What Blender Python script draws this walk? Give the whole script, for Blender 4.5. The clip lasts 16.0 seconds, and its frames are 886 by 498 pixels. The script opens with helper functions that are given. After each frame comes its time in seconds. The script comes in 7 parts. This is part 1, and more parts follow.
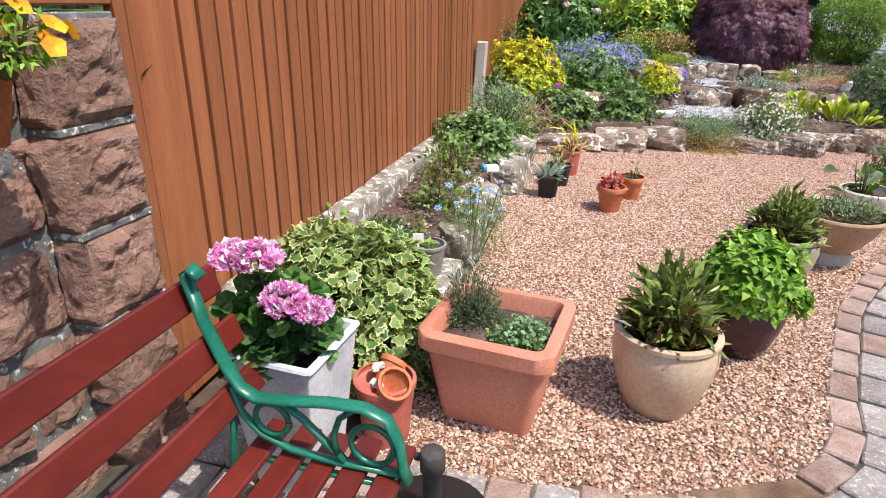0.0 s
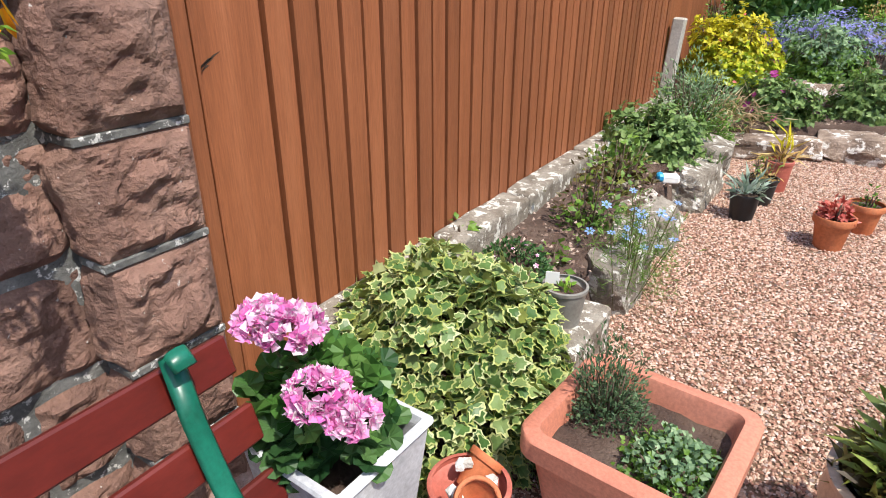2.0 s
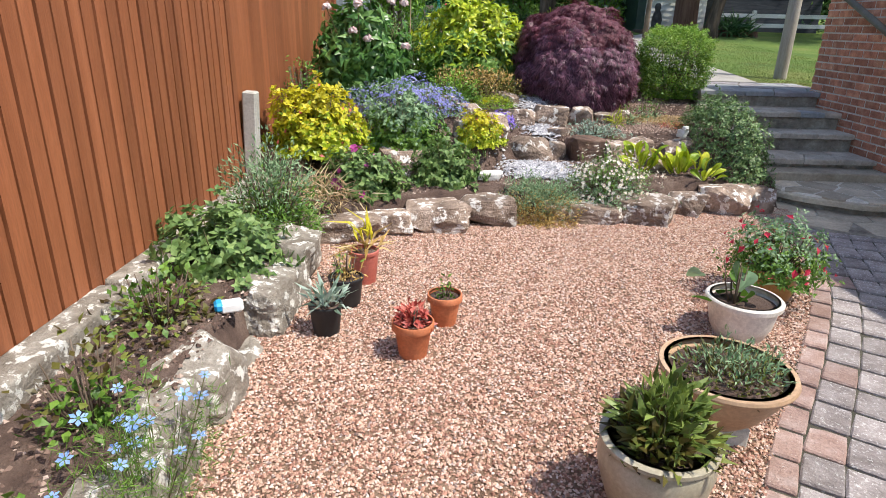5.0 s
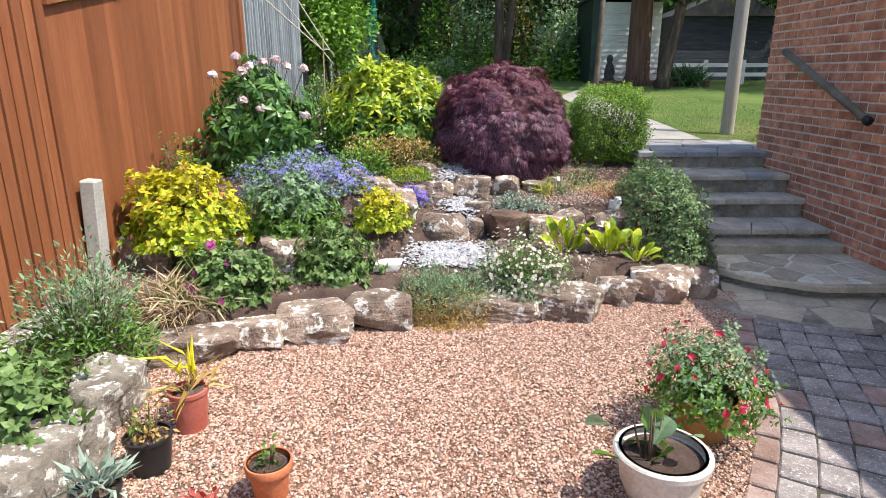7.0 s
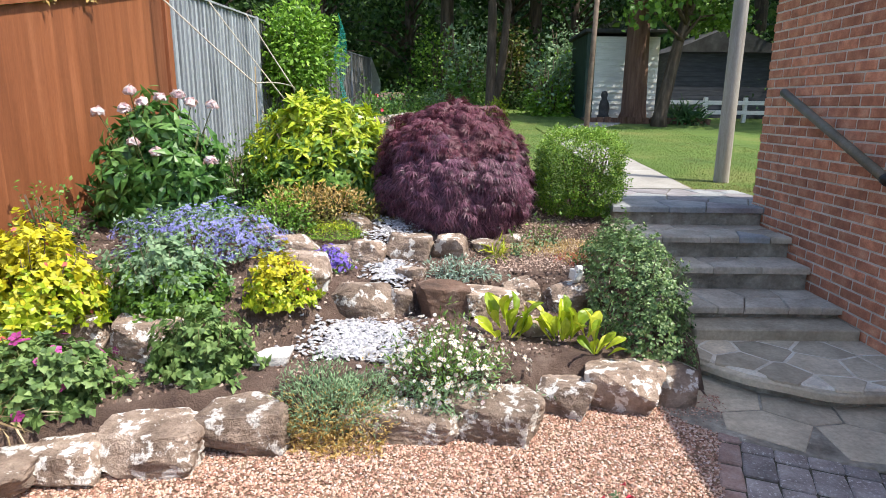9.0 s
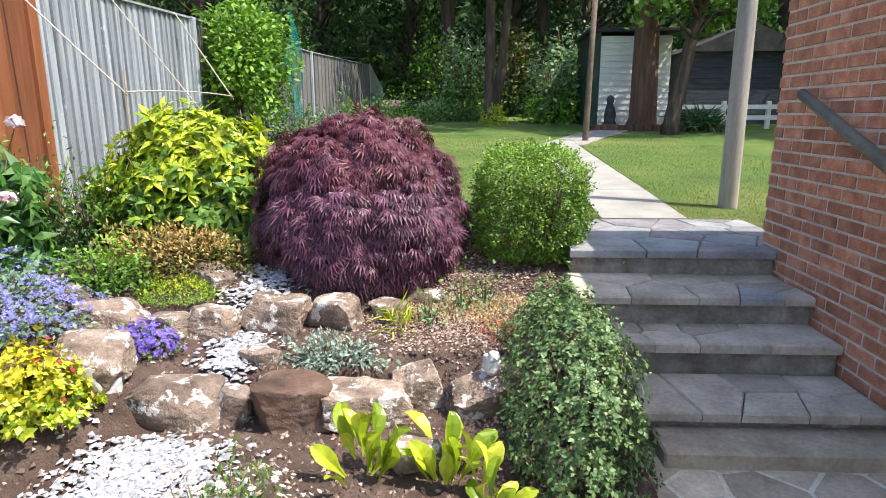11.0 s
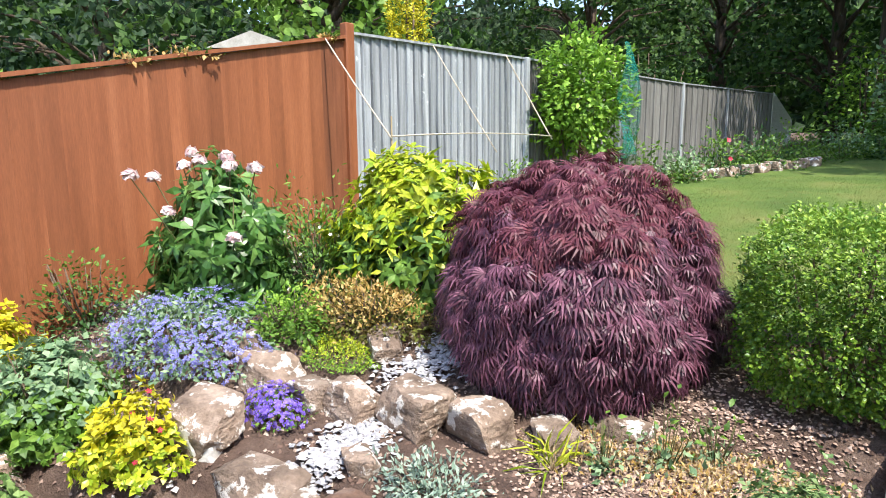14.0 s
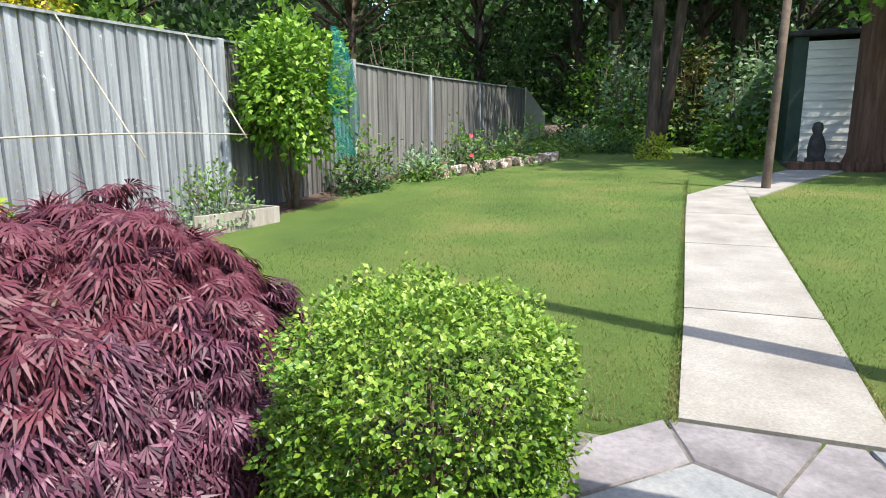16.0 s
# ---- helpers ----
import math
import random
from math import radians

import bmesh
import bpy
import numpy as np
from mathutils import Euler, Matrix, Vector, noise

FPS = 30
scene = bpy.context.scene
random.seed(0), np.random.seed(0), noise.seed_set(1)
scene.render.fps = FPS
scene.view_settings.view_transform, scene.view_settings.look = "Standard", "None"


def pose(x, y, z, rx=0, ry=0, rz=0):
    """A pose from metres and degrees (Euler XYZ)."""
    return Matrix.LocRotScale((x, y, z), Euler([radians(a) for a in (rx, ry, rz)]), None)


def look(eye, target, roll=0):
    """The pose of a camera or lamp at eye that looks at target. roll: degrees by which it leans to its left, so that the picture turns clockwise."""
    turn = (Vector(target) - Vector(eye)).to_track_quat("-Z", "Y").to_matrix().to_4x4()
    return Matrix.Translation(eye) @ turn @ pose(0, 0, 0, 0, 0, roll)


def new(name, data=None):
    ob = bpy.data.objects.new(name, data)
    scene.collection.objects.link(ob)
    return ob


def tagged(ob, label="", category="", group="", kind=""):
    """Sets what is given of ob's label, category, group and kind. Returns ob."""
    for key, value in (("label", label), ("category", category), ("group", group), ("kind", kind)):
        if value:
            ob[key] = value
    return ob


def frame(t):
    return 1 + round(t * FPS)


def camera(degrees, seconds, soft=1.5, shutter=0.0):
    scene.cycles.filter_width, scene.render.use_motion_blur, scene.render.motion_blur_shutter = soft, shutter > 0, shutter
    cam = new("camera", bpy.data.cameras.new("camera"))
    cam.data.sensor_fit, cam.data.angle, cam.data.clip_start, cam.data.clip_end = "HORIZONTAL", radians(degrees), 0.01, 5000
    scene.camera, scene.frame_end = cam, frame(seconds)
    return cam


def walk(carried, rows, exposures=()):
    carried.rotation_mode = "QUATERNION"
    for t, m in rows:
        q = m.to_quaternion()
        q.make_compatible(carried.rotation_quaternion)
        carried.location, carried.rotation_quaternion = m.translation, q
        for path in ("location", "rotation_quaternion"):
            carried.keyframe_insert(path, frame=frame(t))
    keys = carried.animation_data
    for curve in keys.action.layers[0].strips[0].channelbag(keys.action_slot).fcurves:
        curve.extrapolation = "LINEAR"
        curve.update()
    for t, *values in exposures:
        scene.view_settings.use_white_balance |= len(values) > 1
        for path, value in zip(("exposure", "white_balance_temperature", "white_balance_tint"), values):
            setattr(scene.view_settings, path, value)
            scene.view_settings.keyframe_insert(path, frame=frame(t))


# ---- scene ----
cam = camera(72.6, 16.0, 0.95)
METRES, EYE, TILT, LEAN, TURN = 9.0, 1.63, 2.5, 4.05, 13.5
ROWS = [
    (0.0, 0.0, 0.0, 0.0, 2.22, -24.98, -4.78),
    (0.5, 0.0063, 0.0219, 0.0004, 5.5, -24.8, -5.15),
    (1.0, 0.0063, 0.0428, -0.0012, 10.3, -24.85, -3.54),
    (1.5, 0.0051, 0.0589, -0.0048, 17.17, -27.61, -2.7),
    (2.0, 0.0076, 0.0746, -0.004, 19.28, -28.5, -3.18),
    (2.5, 0.0184, 0.0916, -0.0015, 14.06, -26.98, -4.18),
    (3.0, 0.0272, 0.1079, 0.003, 6.48, -24.8, -4.81),
    (3.5, 0.0345, 0.1324, 0.0069, -3.38, -22.64, -5.56),
    (4.0, 0.0411, 0.1481, 0.0088, -8.97, -22.79, -5.08),
    (4.5, 0.0544, 0.1664, 0.0114, -11.01, -22.47, -5.93),
    (7.0, 0.1641, 0.2625, 0.0323, -14.07, -17.61, -4.5),
    (7.5, 0.1842, 0.2882, 0.036, -14.9, -15.46, -4.57),
    (8.0, 0.2064, 0.3123, 0.0375, -15.98, -15.6, -4.1),
    (8.5, 0.2321, 0.3312, 0.0402, -13.49, -14.93, -5.31),
    (9.0, 0.2567, 0.3567, 0.0422, -13.24, -14.84, -5.18),
    (9.5, 0.2856, 0.3905, 0.0434, -14.1, -14.75, -4.57),
    (12.0, 0.4312, 0.5442, 0.052, 0.27, -14.23, -3.79),
    (12.5, 0.4426, 0.568, 0.0524, 11.81, -14.33, -2.16),
    (13.0, 0.4567, 0.5828, 0.0588, 23.78, -13.07, -2.71),
    (13.5, 0.4753, 0.5904, 0.0605, 31.69, -14.17, -1.55),
    (14.0, 0.496, 0.6136, 0.0579, 25.94, -13.31, -2.03),
    (14.5, 0.5175, 0.6504, 0.0529, 15.05, -12.34, -4.76),
    (15.0, 0.5392, 0.693, 0.053, 8.44, -13.39, -3.46),
    (15.5, 0.5615, 0.7365, 0.0621, 7.29, -13.66, -4.64),
    (16.0, 0.5751, 0.7721, 0.0724, 7.2, -13.59, -3.47),
]
walk(cam, [(t, pose(0, 0, EYE, TILT, LEAN, TURN) @ pose(METRES * x, METRES * y, METRES * z, 90 + pitch, roll, yaw)) for t, x, y, z, yaw, pitch, roll in ROWS],
     ((0.0, 0.95), (3.0, 0.82), (4.5, 0.86), (7.0, 1.05), (9.5, 1.18), (13.0, 1.38), (15.0, 1.3), (16.0, 1.25)))

# ---- light ----
SUN_EL, SUN_DIR = radians(60), Vector((0.95, -0.31, 0)).normalized()
world = bpy.data.worlds.new("world")
scene.world = world
world.use_nodes = True
wn = world.node_tree
sky = wn.nodes.new("ShaderNodeTexSky")
sky.sky_type, sky.sun_disc = "NISHITA", False
sky.sun_elevation, sky.sun_rotation = SUN_EL, math.atan2(SUN_DIR.x, SUN_DIR.y)
sky.dust_density = 1.5
wn.links.new(sky.outputs[0], wn.nodes["Background"].inputs[0])
wn.nodes["Background"].inputs[1].default_value = 0.15
sun = new("sun", bpy.data.lights.new("sun", "SUN"))
sun.data.energy, sun.data.angle, sun.data.color = 3.15, radians(0.6), (1.0, 0.95, 0.86)
sun.matrix_world = look(SUN_DIR * math.cos(SUN_EL) * 30 + Vector((0, 0, 30 * math.sin(SUN_EL))), (0, 0, 0))

# ---- materials ----
def nodes_of(name):
    m = bpy.data.materials.new(name)
    m.use_nodes = True
    return m, m.node_tree, m.node_tree.nodes["Principled BSDF"]


def ramp(nt, fac, stops):
    r = nt.nodes.new("ShaderNodeValToRGB")
    while len(r.color_ramp.elements) < len(stops):
        r.color_ramp.elements.new(0.5)
    for e, (p, c) in zip(r.color_ramp.elements, stops):
        e.position, e.color = p, (*c, 1)
    nt.links.new(fac, r.inputs[0])
    return r.outputs[0]


def tex(nt, kind, scale, detail=4, vec=None, stretch=None, rough=0.55):
    n = nt.nodes.new("ShaderNodeTex" + kind)
    n.inputs["Scale"].default_value = scale
    if kind == "Noise":
        n.inputs["Detail"].default_value, n.inputs["Roughness"].default_value = detail, rough
    if vec is None:
        vec = nt.nodes.new("ShaderNodeTexCoord").outputs["Object"]
    if stretch:
        mp = nt.nodes.new("ShaderNodeMapping")
        mp.inputs["Scale"].default_value = stretch
        nt.links.new(vec, mp.inputs[0])
        vec = mp.outputs[0]
    nt.links.new(vec, n.inputs["Vector"])
    return n


def mixc(nt, fac, a, b, blend="MIX"):
    n = nt.nodes.new("ShaderNodeMix")
    n.data_type, n.blend_type = "RGBA", blend
    for sock, v in ((n.inputs[0], fac), (n.inputs[6], a), (n.inputs[7], b)):
        if isinstance(v, (int, float)):
            sock.default_value = v
        elif isinstance(v, tuple):
            sock.default_value = (*v, 1)
        else:
            nt.links.new(v, sock)
    return n.outputs[2]


def bump(nt, b, height, strength, dist=0.01):
    n = nt.nodes.new("ShaderNodeBump")
    n.inputs["Strength"].default_value, n.inputs["Distance"].default_value = strength, dist
    nt.links.new(height, n.inputs["Height"])
    nt.links.new(n.outputs[0], b.inputs["Normal"])


def surface(name, c1, c2, c3, big=3.0, fine=60.0, rough=0.7, bumps=0.4, dist=0.004, stretch=None, metal=0.0, spots=None, per=0.0, spec=0.4):
    """Two scales of mottling between three colours, fine relief, spots of a fourth colour, and a tint for each object or island."""
    m, nt, b = nodes_of(name)
    co = nt.nodes.new("ShaderNodeTexCoord").outputs["Object"]
    info = nt.nodes.new("ShaderNodeObjectInfo")
    add = nt.nodes.new("ShaderNodeVectorMath")
    add.operation = "ADD"
    sc = nt.nodes.new("ShaderNodeVectorMath")
    sc.operation = "SCALE"
    cb = nt.nodes.new("ShaderNodeCombineXYZ")
    for i in range(3):
        nt.links.new(info.outputs["Random"], cb.inputs[i])
    nt.links.new(cb.outputs[0], sc.inputs[0])
    sc.inputs["Scale"].default_value = 37.0
    nt.links.new(co, add.inputs[0])
    nt.links.new(sc.outputs[0], add.inputs[1])
    co = add.outputs[0]
    n1 = tex(nt, "Noise", big, 5, co, stretch)
    n2 = tex(nt, "Noise", fine, 6, co, stretch, 0.65)
    col = ramp(nt, n1.outputs[0], ((0.3, c1), (0.52, c2), (0.72, c3)))
    dark = ramp(nt, n2.outputs[0], ((0.25, (0.62, 0.62, 0.62)), (0.7, (1.12, 1.12, 1.12))))
    col = mixc(nt, 0.8, col, dark, "MULTIPLY")
    if spots:
        sscale, lo, scol = spots
        n3 = tex(nt, "Noise", sscale, 8, co, None, 0.68)
        f = ramp(nt, n3.outputs[0], ((lo, (0, 0, 0)), (lo + 0.035, (0.9, 0.9, 0.9))))
        col = mixc(nt, f, col, scol)
    if per:
        hsv = nt.nodes.new("ShaderNodeHueSaturation")
        mr = nt.nodes.new("ShaderNodeMapRange")
        mr.inputs["To Min"].default_value, mr.inputs["To Max"].default_value = 1 - per, 1 + per
        nt.links.new(info.outputs["Random"], mr.inputs[0])
        nt.links.new(mr.outputs[0], hsv.inputs["Value"])
        nt.links.new(col, hsv.inputs["Color"])
        col = hsv.outputs[0]
    nt.links.new(col, b.inputs["Base Color"])
    b.inputs["Roughness"].default_value, b.inputs["Metallic"].default_value = rough, metal
    b.inputs["Specular IOR Level"].default_value = spec
    bump(nt, b, n2.outputs[0], bumps, dist)
    return m


def island(name, stops, rough=0.6, through_light=0.0, spec=0.4, grain=0.0, bumps=0.0, patch=None):
    """One colour for each loose piece of a mesh, from a ramp; leaves let some light through."""
    m, nt, b = nodes_of(name)
    geo = nt.nodes.new("ShaderNodeNewGeometry")
    col = ramp(nt, geo.outputs["Random Per Island"], stops)
    n = tex(nt, "Noise", grain or 25.0, 4)
    shade = ramp(nt, n.outputs[0], ((0.25, (0.7, 0.7, 0.7)), (0.75, (1.15, 1.15, 1.15))))
    col = mixc(nt, 0.7, col, shade, "MULTIPLY")
    if patch:
        big = tex(nt, "Noise", patch[0], 5)
        col = mixc(nt, ramp(nt, big.outputs[0], ((0.48, (0, 0, 0)), (0.68, (0.75, 0.75, 0.75)))), col, patch[1])
    nt.links.new(col, b.inputs["Base Color"])
    b.inputs["Roughness"].default_value, b.inputs["Specular IOR Level"].default_value = rough, spec
    if bumps:
        bump(nt, b, n.outputs[0], bumps, 0.003)
    if through_light:
        tr = nt.nodes.new("ShaderNodeBsdfTranslucent")
        lit = mixc(nt, 0.5, col, (0.6, 0.7, 0.1), "MULTIPLY")
        nt.links.new(mixc(nt, 0.35, col, lit), tr.inputs[0])
        mx = nt.nodes.new("ShaderNodeMixShader")
        mx.inputs[0].default_value = through_light
        nt.links.new(b.outputs[0], mx.inputs[1])
        nt.links.new(tr.outputs[0], mx.inputs[2])
        nt.links.new(mx.outputs[0], nt.nodes["Material Output"].inputs[0])
    return m


def leafy(name, dark, mid, light, rough=0.5, tl=0.3, spec=0.4):
    return island(name, ((0.0, dark), (0.45, mid), (1.0, light)), rough, tl, spec)


def plain(name, c, rough=0.6, metal=0.0, spec=0.4):
    m, nt, b = nodes_of(name)
    b.inputs["Base Color"].default_value = (*c, 1)
    b.inputs["Roughness"].default_value, b.inputs["Metallic"].default_value = rough, metal
    b.inputs["Specular IOR Level"].default_value = spec
    return m


GRAVEL_BED = surface("gravel_bed", (0.15, 0.085, 0.053), (0.25, 0.155, 0.1), (0.34, 0.23, 0.155), 9, 160, 0.85, 1.0, 0.012)
PEBBLE = island("pebble", ((0.0, (0.2, 0.093, 0.063)), (0.22, (0.4, 0.205, 0.145)), (0.5, (0.53, 0.33, 0.232)), (0.75, (0.62, 0.445, 0.34)), (0.93, (0.72, 0.577, 0.504)), (1.0, (0.17, 0.112, 0.097))), 0.62, grain=90)
CHIP = island("chip", ((0.0, (0.26, 0.26, 0.28)), (0.5, (0.41, 0.4, 0.42)), (1.0, (0.6, 0.58, 0.58))), 0.7, grain=60)
SOIL = surface("soil", (0.075, 0.046, 0.036), (0.13, 0.084, 0.064), (0.21, 0.15, 0.118), 7, 90, 0.95, 1.0, 0.02)
LITTER = island("litter", ((0.0, (0.15, 0.095, 0.075)), (0.5, (0.36, 0.245, 0.19)), (1.0, (0.58, 0.44, 0.36))), 0.9, grain=60)
CLOD = island("clod", ((0.0, (0.07, 0.043, 0.034)), (0.6, (0.19, 0.122, 0.095)), (0.8, (0.34, 0.245, 0.195)), (1.0, (0.56, 0.45, 0.38))), 0.95, grain=60)
LAWN = surface("lawn", (0.072, 0.13, 0.02), (0.115, 0.185, 0.03), (0.2, 0.215, 0.056), 0.8, 120, 0.9, 1.0, 0.02)
BLADE = island("grass_blade", ((0.0, (0.07, 0.135, 0.021)), (0.45, (0.115, 0.2, 0.033)), (1.0, (0.21, 0.25, 0.065))), 0.6, 0.3, patch=(0.9, (0.391, 0.329, 0.15)))
FENCE_RED = surface("stained_board", (0.216, 0.0704, 0.0265), (0.28, 0.0944, 0.0374), (0.344, 0.124, 0.053), 1.4, 30, 0.6, 0.45, 0.003, (7, 7, 0.45), per=0.15)
FENCE_DARK = surface("darker_red_board", (0.14, 0.047, 0.02), (0.19, 0.066, 0.029), (0.24, 0.09, 0.041), 2.2, 45, 0.62, 0.35, 0.003, (9, 9, 0.7), per=0.1)
FENCE_GREY = surface("weathered_board", (0.22, 0.235, 0.25), (0.36, 0.385, 0.41), (0.5, 0.525, 0.55), 1.6, 40, 0.85, 0.6, 0.004, (10, 10, 0.6), per=0.2, spots=(9, 0.64, (0.6, 0.62, 0.63)))
# darker grey boards: the shade on the far bays is put into the colour
FENCE_SHADED = surface("shaded_board", (0.12, 0.115, 0.105), (0.2, 0.195, 0.185), (0.28, 0.275, 0.265), 1.6, 40, 0.9, 0.6, 0.004, (10, 10, 0.6), per=0.2)
SANDSTONE = surface("sandstone", (0.176, 0.101, 0.0792), (0.29, 0.163, 0.123), (0.37, 0.229, 0.176), 4, 38, 0.9, 1.0, 0.03, per=0.2, spots=(42, 0.655, (0.74, 0.72, 0.68)))
MORTAR = surface("mortar", (0.09, 0.09, 0.085), (0.17, 0.17, 0.16), (0.27, 0.265, 0.25), 14, 120, 0.95, 0.8, 0.008, spots=(36, 0.57, (0.66, 0.65, 0.62)))
ROCK = surface("rockery_stone", (0.15, 0.105, 0.08), (0.34, 0.25, 0.19), (0.54, 0.42, 0.335), 7, 40, 0.92, 1.0, 0.03, per=0.26, spots=(10, 0.545, (0.77, 0.73, 0.68)))
ROCK_DARK = surface("brown_stone", (0.075, 0.045, 0.032), (0.17, 0.1, 0.07), (0.33, 0.24, 0.19), 4, 45, 0.8, 0.8, 0.01, per=0.1)
ROCK_PALE = surface("pale_stone", (0.5, 0.46, 0.41), (0.68, 0.65, 0.61), (0.8, 0.79, 0.77), 6, 60, 0.85, 0.7, 0.008, per=0.06)
KERBSTONE = surface("kerb_stone", (0.16, 0.13, 0.1), (0.28, 0.245, 0.2), (0.4, 0.365, 0.31), 8, 55, 0.92, 1.0, 0.014, per=0.12, spots=(15, 0.545, (0.7, 0.68, 0.62)))
FLAG = surface("flagstone", (0.35, 0.295, 0.215), (0.52, 0.44, 0.325), (0.68, 0.58, 0.43), 3.5, 40, 0.85, 0.7, 0.008, per=0.18, spots=(22, 0.68, (0.628, 0.522, 0.353)))
FLAG_GREY = surface("tread_flag", (0.35, 0.3, 0.235), (0.5, 0.435, 0.35), (0.64, 0.565, 0.465), 4, 40, 0.88, 0.8, 0.008, per=0.16)
FLAG_PURPLE = surface("purple_flag", (0.17, 0.155, 0.16), (0.26, 0.24, 0.245), (0.35, 0.325, 0.33), 4, 40, 0.85, 0.6, 0.006, per=0.14)
FLAG_BLUE = surface("slate_flag", (0.204, 0.216, 0.225), (0.306, 0.312, 0.31), (0.408, 0.384, 0.369), 4, 40, 0.85, 0.6, 0.006, per=0.14)
JOINT = surface("joint", (0.56, 0.504, 0.413), (0.785, 0.71, 0.593), (0.82, 0.82, 0.734), 9, 90, 0.95, 0.8, 0.006)
JOINT_DARK = surface("mossy_joint", (0.044, 0.0426, 0.0264), (0.0748, 0.0682, 0.0484), (0.123, 0.111, 0.0792), 9, 90, 0.95, 0.8, 0.008)
CONCRETE = surface("concrete", (0.259, 0.238, 0.209), (0.338, 0.317, 0.281), (0.403, 0.382, 0.346), 2.5, 70, 0.92, 0.6, 0.004, spots=(18, 0.7, (0.475, 0.461, 0.432)))
PAVER = surface("sett", (0.22, 0.185, 0.175), (0.33, 0.285, 0.27), (0.43, 0.38, 0.365), 9, 70, 0.9, 1.0, 0.012, per=0.2, spots=(60, 0.57, (0.56, 0.53, 0.51)))
PAVER_PINK = surface("brick_sett", (0.288, 0.18, 0.147), (0.378, 0.26, 0.221), (0.45, 0.35, 0.315), 9, 70, 0.9, 1.0, 0.012, per=0.16, spots=(60, 0.62, (0.52, 0.45, 0.41)))
BRICK = surface("house_brick", (0.386, 0.15, 0.0894), (0.601, 0.247, 0.145), (0.744, 0.39, 0.246), 9, 90, 0.88, 0.8, 0.005, per=0.25, spots=(30, 0.7, (0.429, 0.26, 0.19)))
HOUSE_MORTAR = surface("house_mortar", (0.582, 0.493, 0.414), (0.717, 0.627, 0.538), (0.806, 0.717, 0.627), 9, 90, 0.95, 0.6, 0.004)
TERRACOTTA = surface("terracotta", (0.441, 0.126, 0.0507), (0.546, 0.171, 0.0702), (0.63, 0.234, 0.109), 5, 60, 0.75, 0.25, 0.002, per=0.08)
TERRA_PLASTIC = surface("terracotta_plastic", (0.5, 0.18, 0.115), (0.56, 0.22, 0.145), (0.62, 0.27, 0.19), 3, 90, 0.5, 0.08, 0.001)
RED_PLASTIC = surface("red_plastic", (0.4, 0.1, 0.07), (0.46, 0.13, 0.095), (0.52, 0.18, 0.14), 6, 70, 0.5, 0.1, 0.001)
CREAM_GLAZE = surface("cream_glaze", (0.47, 0.33, 0.22), (0.55, 0.41, 0.29), (0.63, 0.5, 0.38), 4, 60, 0.35, 0.12, 0.001, spec=0.5)
OLIVE_GLAZE = surface("olive_glaze", (0.3, 0.26, 0.18), (0.38, 0.34, 0.25), (0.46, 0.42, 0.33), 4, 60, 0.35, 0.12, 0.001, spec=0.5)
PURPLE_GLAZE = surface("purple_glaze", (0.035, 0.014, 0.02), (0.055, 0.02, 0.03), (0.085, 0.035, 0.045), 5, 60, 0.22, 0.1, 0.001, spots=(9, 0.7, (0.3, 0.1, 0.12)), spec=0.5)
WHITE_GLAZE = surface("white_glaze", (0.6, 0.55, 0.47), (0.7, 0.66, 0.59), (0.76, 0.73, 0.67), 6, 60, 0.4, 0.12, 0.001)
CLAY_BOWL = surface("clay_bowl", (0.38, 0.24, 0.14), (0.48, 0.32, 0.2), (0.55, 0.4, 0.28), 4, 60, 0.55, 0.2, 0.002)
BLACK_PLASTIC = surface("black_plastic", (0.012, 0.012, 0.013), (0.018, 0.018, 0.019), (0.03, 0.03, 0.03), 9, 90, 0.45, 0.1, 0.001)
GREY_PLASTIC = surface("grey_plastic", (0.2, 0.19, 0.17), (0.27, 0.26, 0.235), (0.33, 0.32, 0.29), 6, 60, 0.55, 0.15, 0.001)
ZINC = surface("zinc", (0.42, 0.43, 0.46), (0.55, 0.56, 0.59), (0.66, 0.67, 0.69), 6, 70, 0.6, 0.3, 0.002)
BENCH_WOOD = surface("mahogany_slat", (0.085, 0.01, 0.007), (0.125, 0.016, 0.011), (0.17, 0.027, 0.019), 4, 60, 0.35, 0.2, 0.001, (0.82, 0.312, 0.82), per=0.08, spec=0.5)
GREEN_IRON = surface("green_iron", (0.005, 0.1, 0.06), (0.008, 0.14, 0.088), (0.02, 0.19, 0.125), 8, 80, 0.35, 0.2, 0.001, spec=0.5)
POST_WOOD = surface("grey_pole", (0.3, 0.26, 0.22), (0.4, 0.36, 0.31), (0.48, 0.44, 0.39), 3, 40, 0.9, 0.5, 0.004, (6, 6, 0.5))
CEMENT_POST = surface("concrete_post", (0.38, 0.36, 0.31), (0.48, 0.46, 0.41), (0.56, 0.54, 0.5), 5, 70, 0.95, 0.6, 0.004, spots=(30, 0.68, (0.28, 0.27, 0.24)))
BARK = surface("bark", (0.06, 0.042, 0.03), (0.11, 0.078, 0.055), (0.19, 0.14, 0.1), 3, 30, 0.95, 1.0, 0.03, (4, 4, 0.6))
BARK_RED = surface("red_bark", (0.12, 0.06, 0.038), (0.2, 0.105, 0.068), (0.28, 0.16, 0.11), 3, 30, 0.95, 1.0, 0.04, (5, 5, 0.4))
RISER = surface("riser_stone", (0.2, 0.175, 0.14), (0.36, 0.32, 0.26), (0.54, 0.49, 0.41), 7, 35, 0.95, 1.0, 0.03, spots=(16, 0.66, (0.652, 0.621, 0.493)))
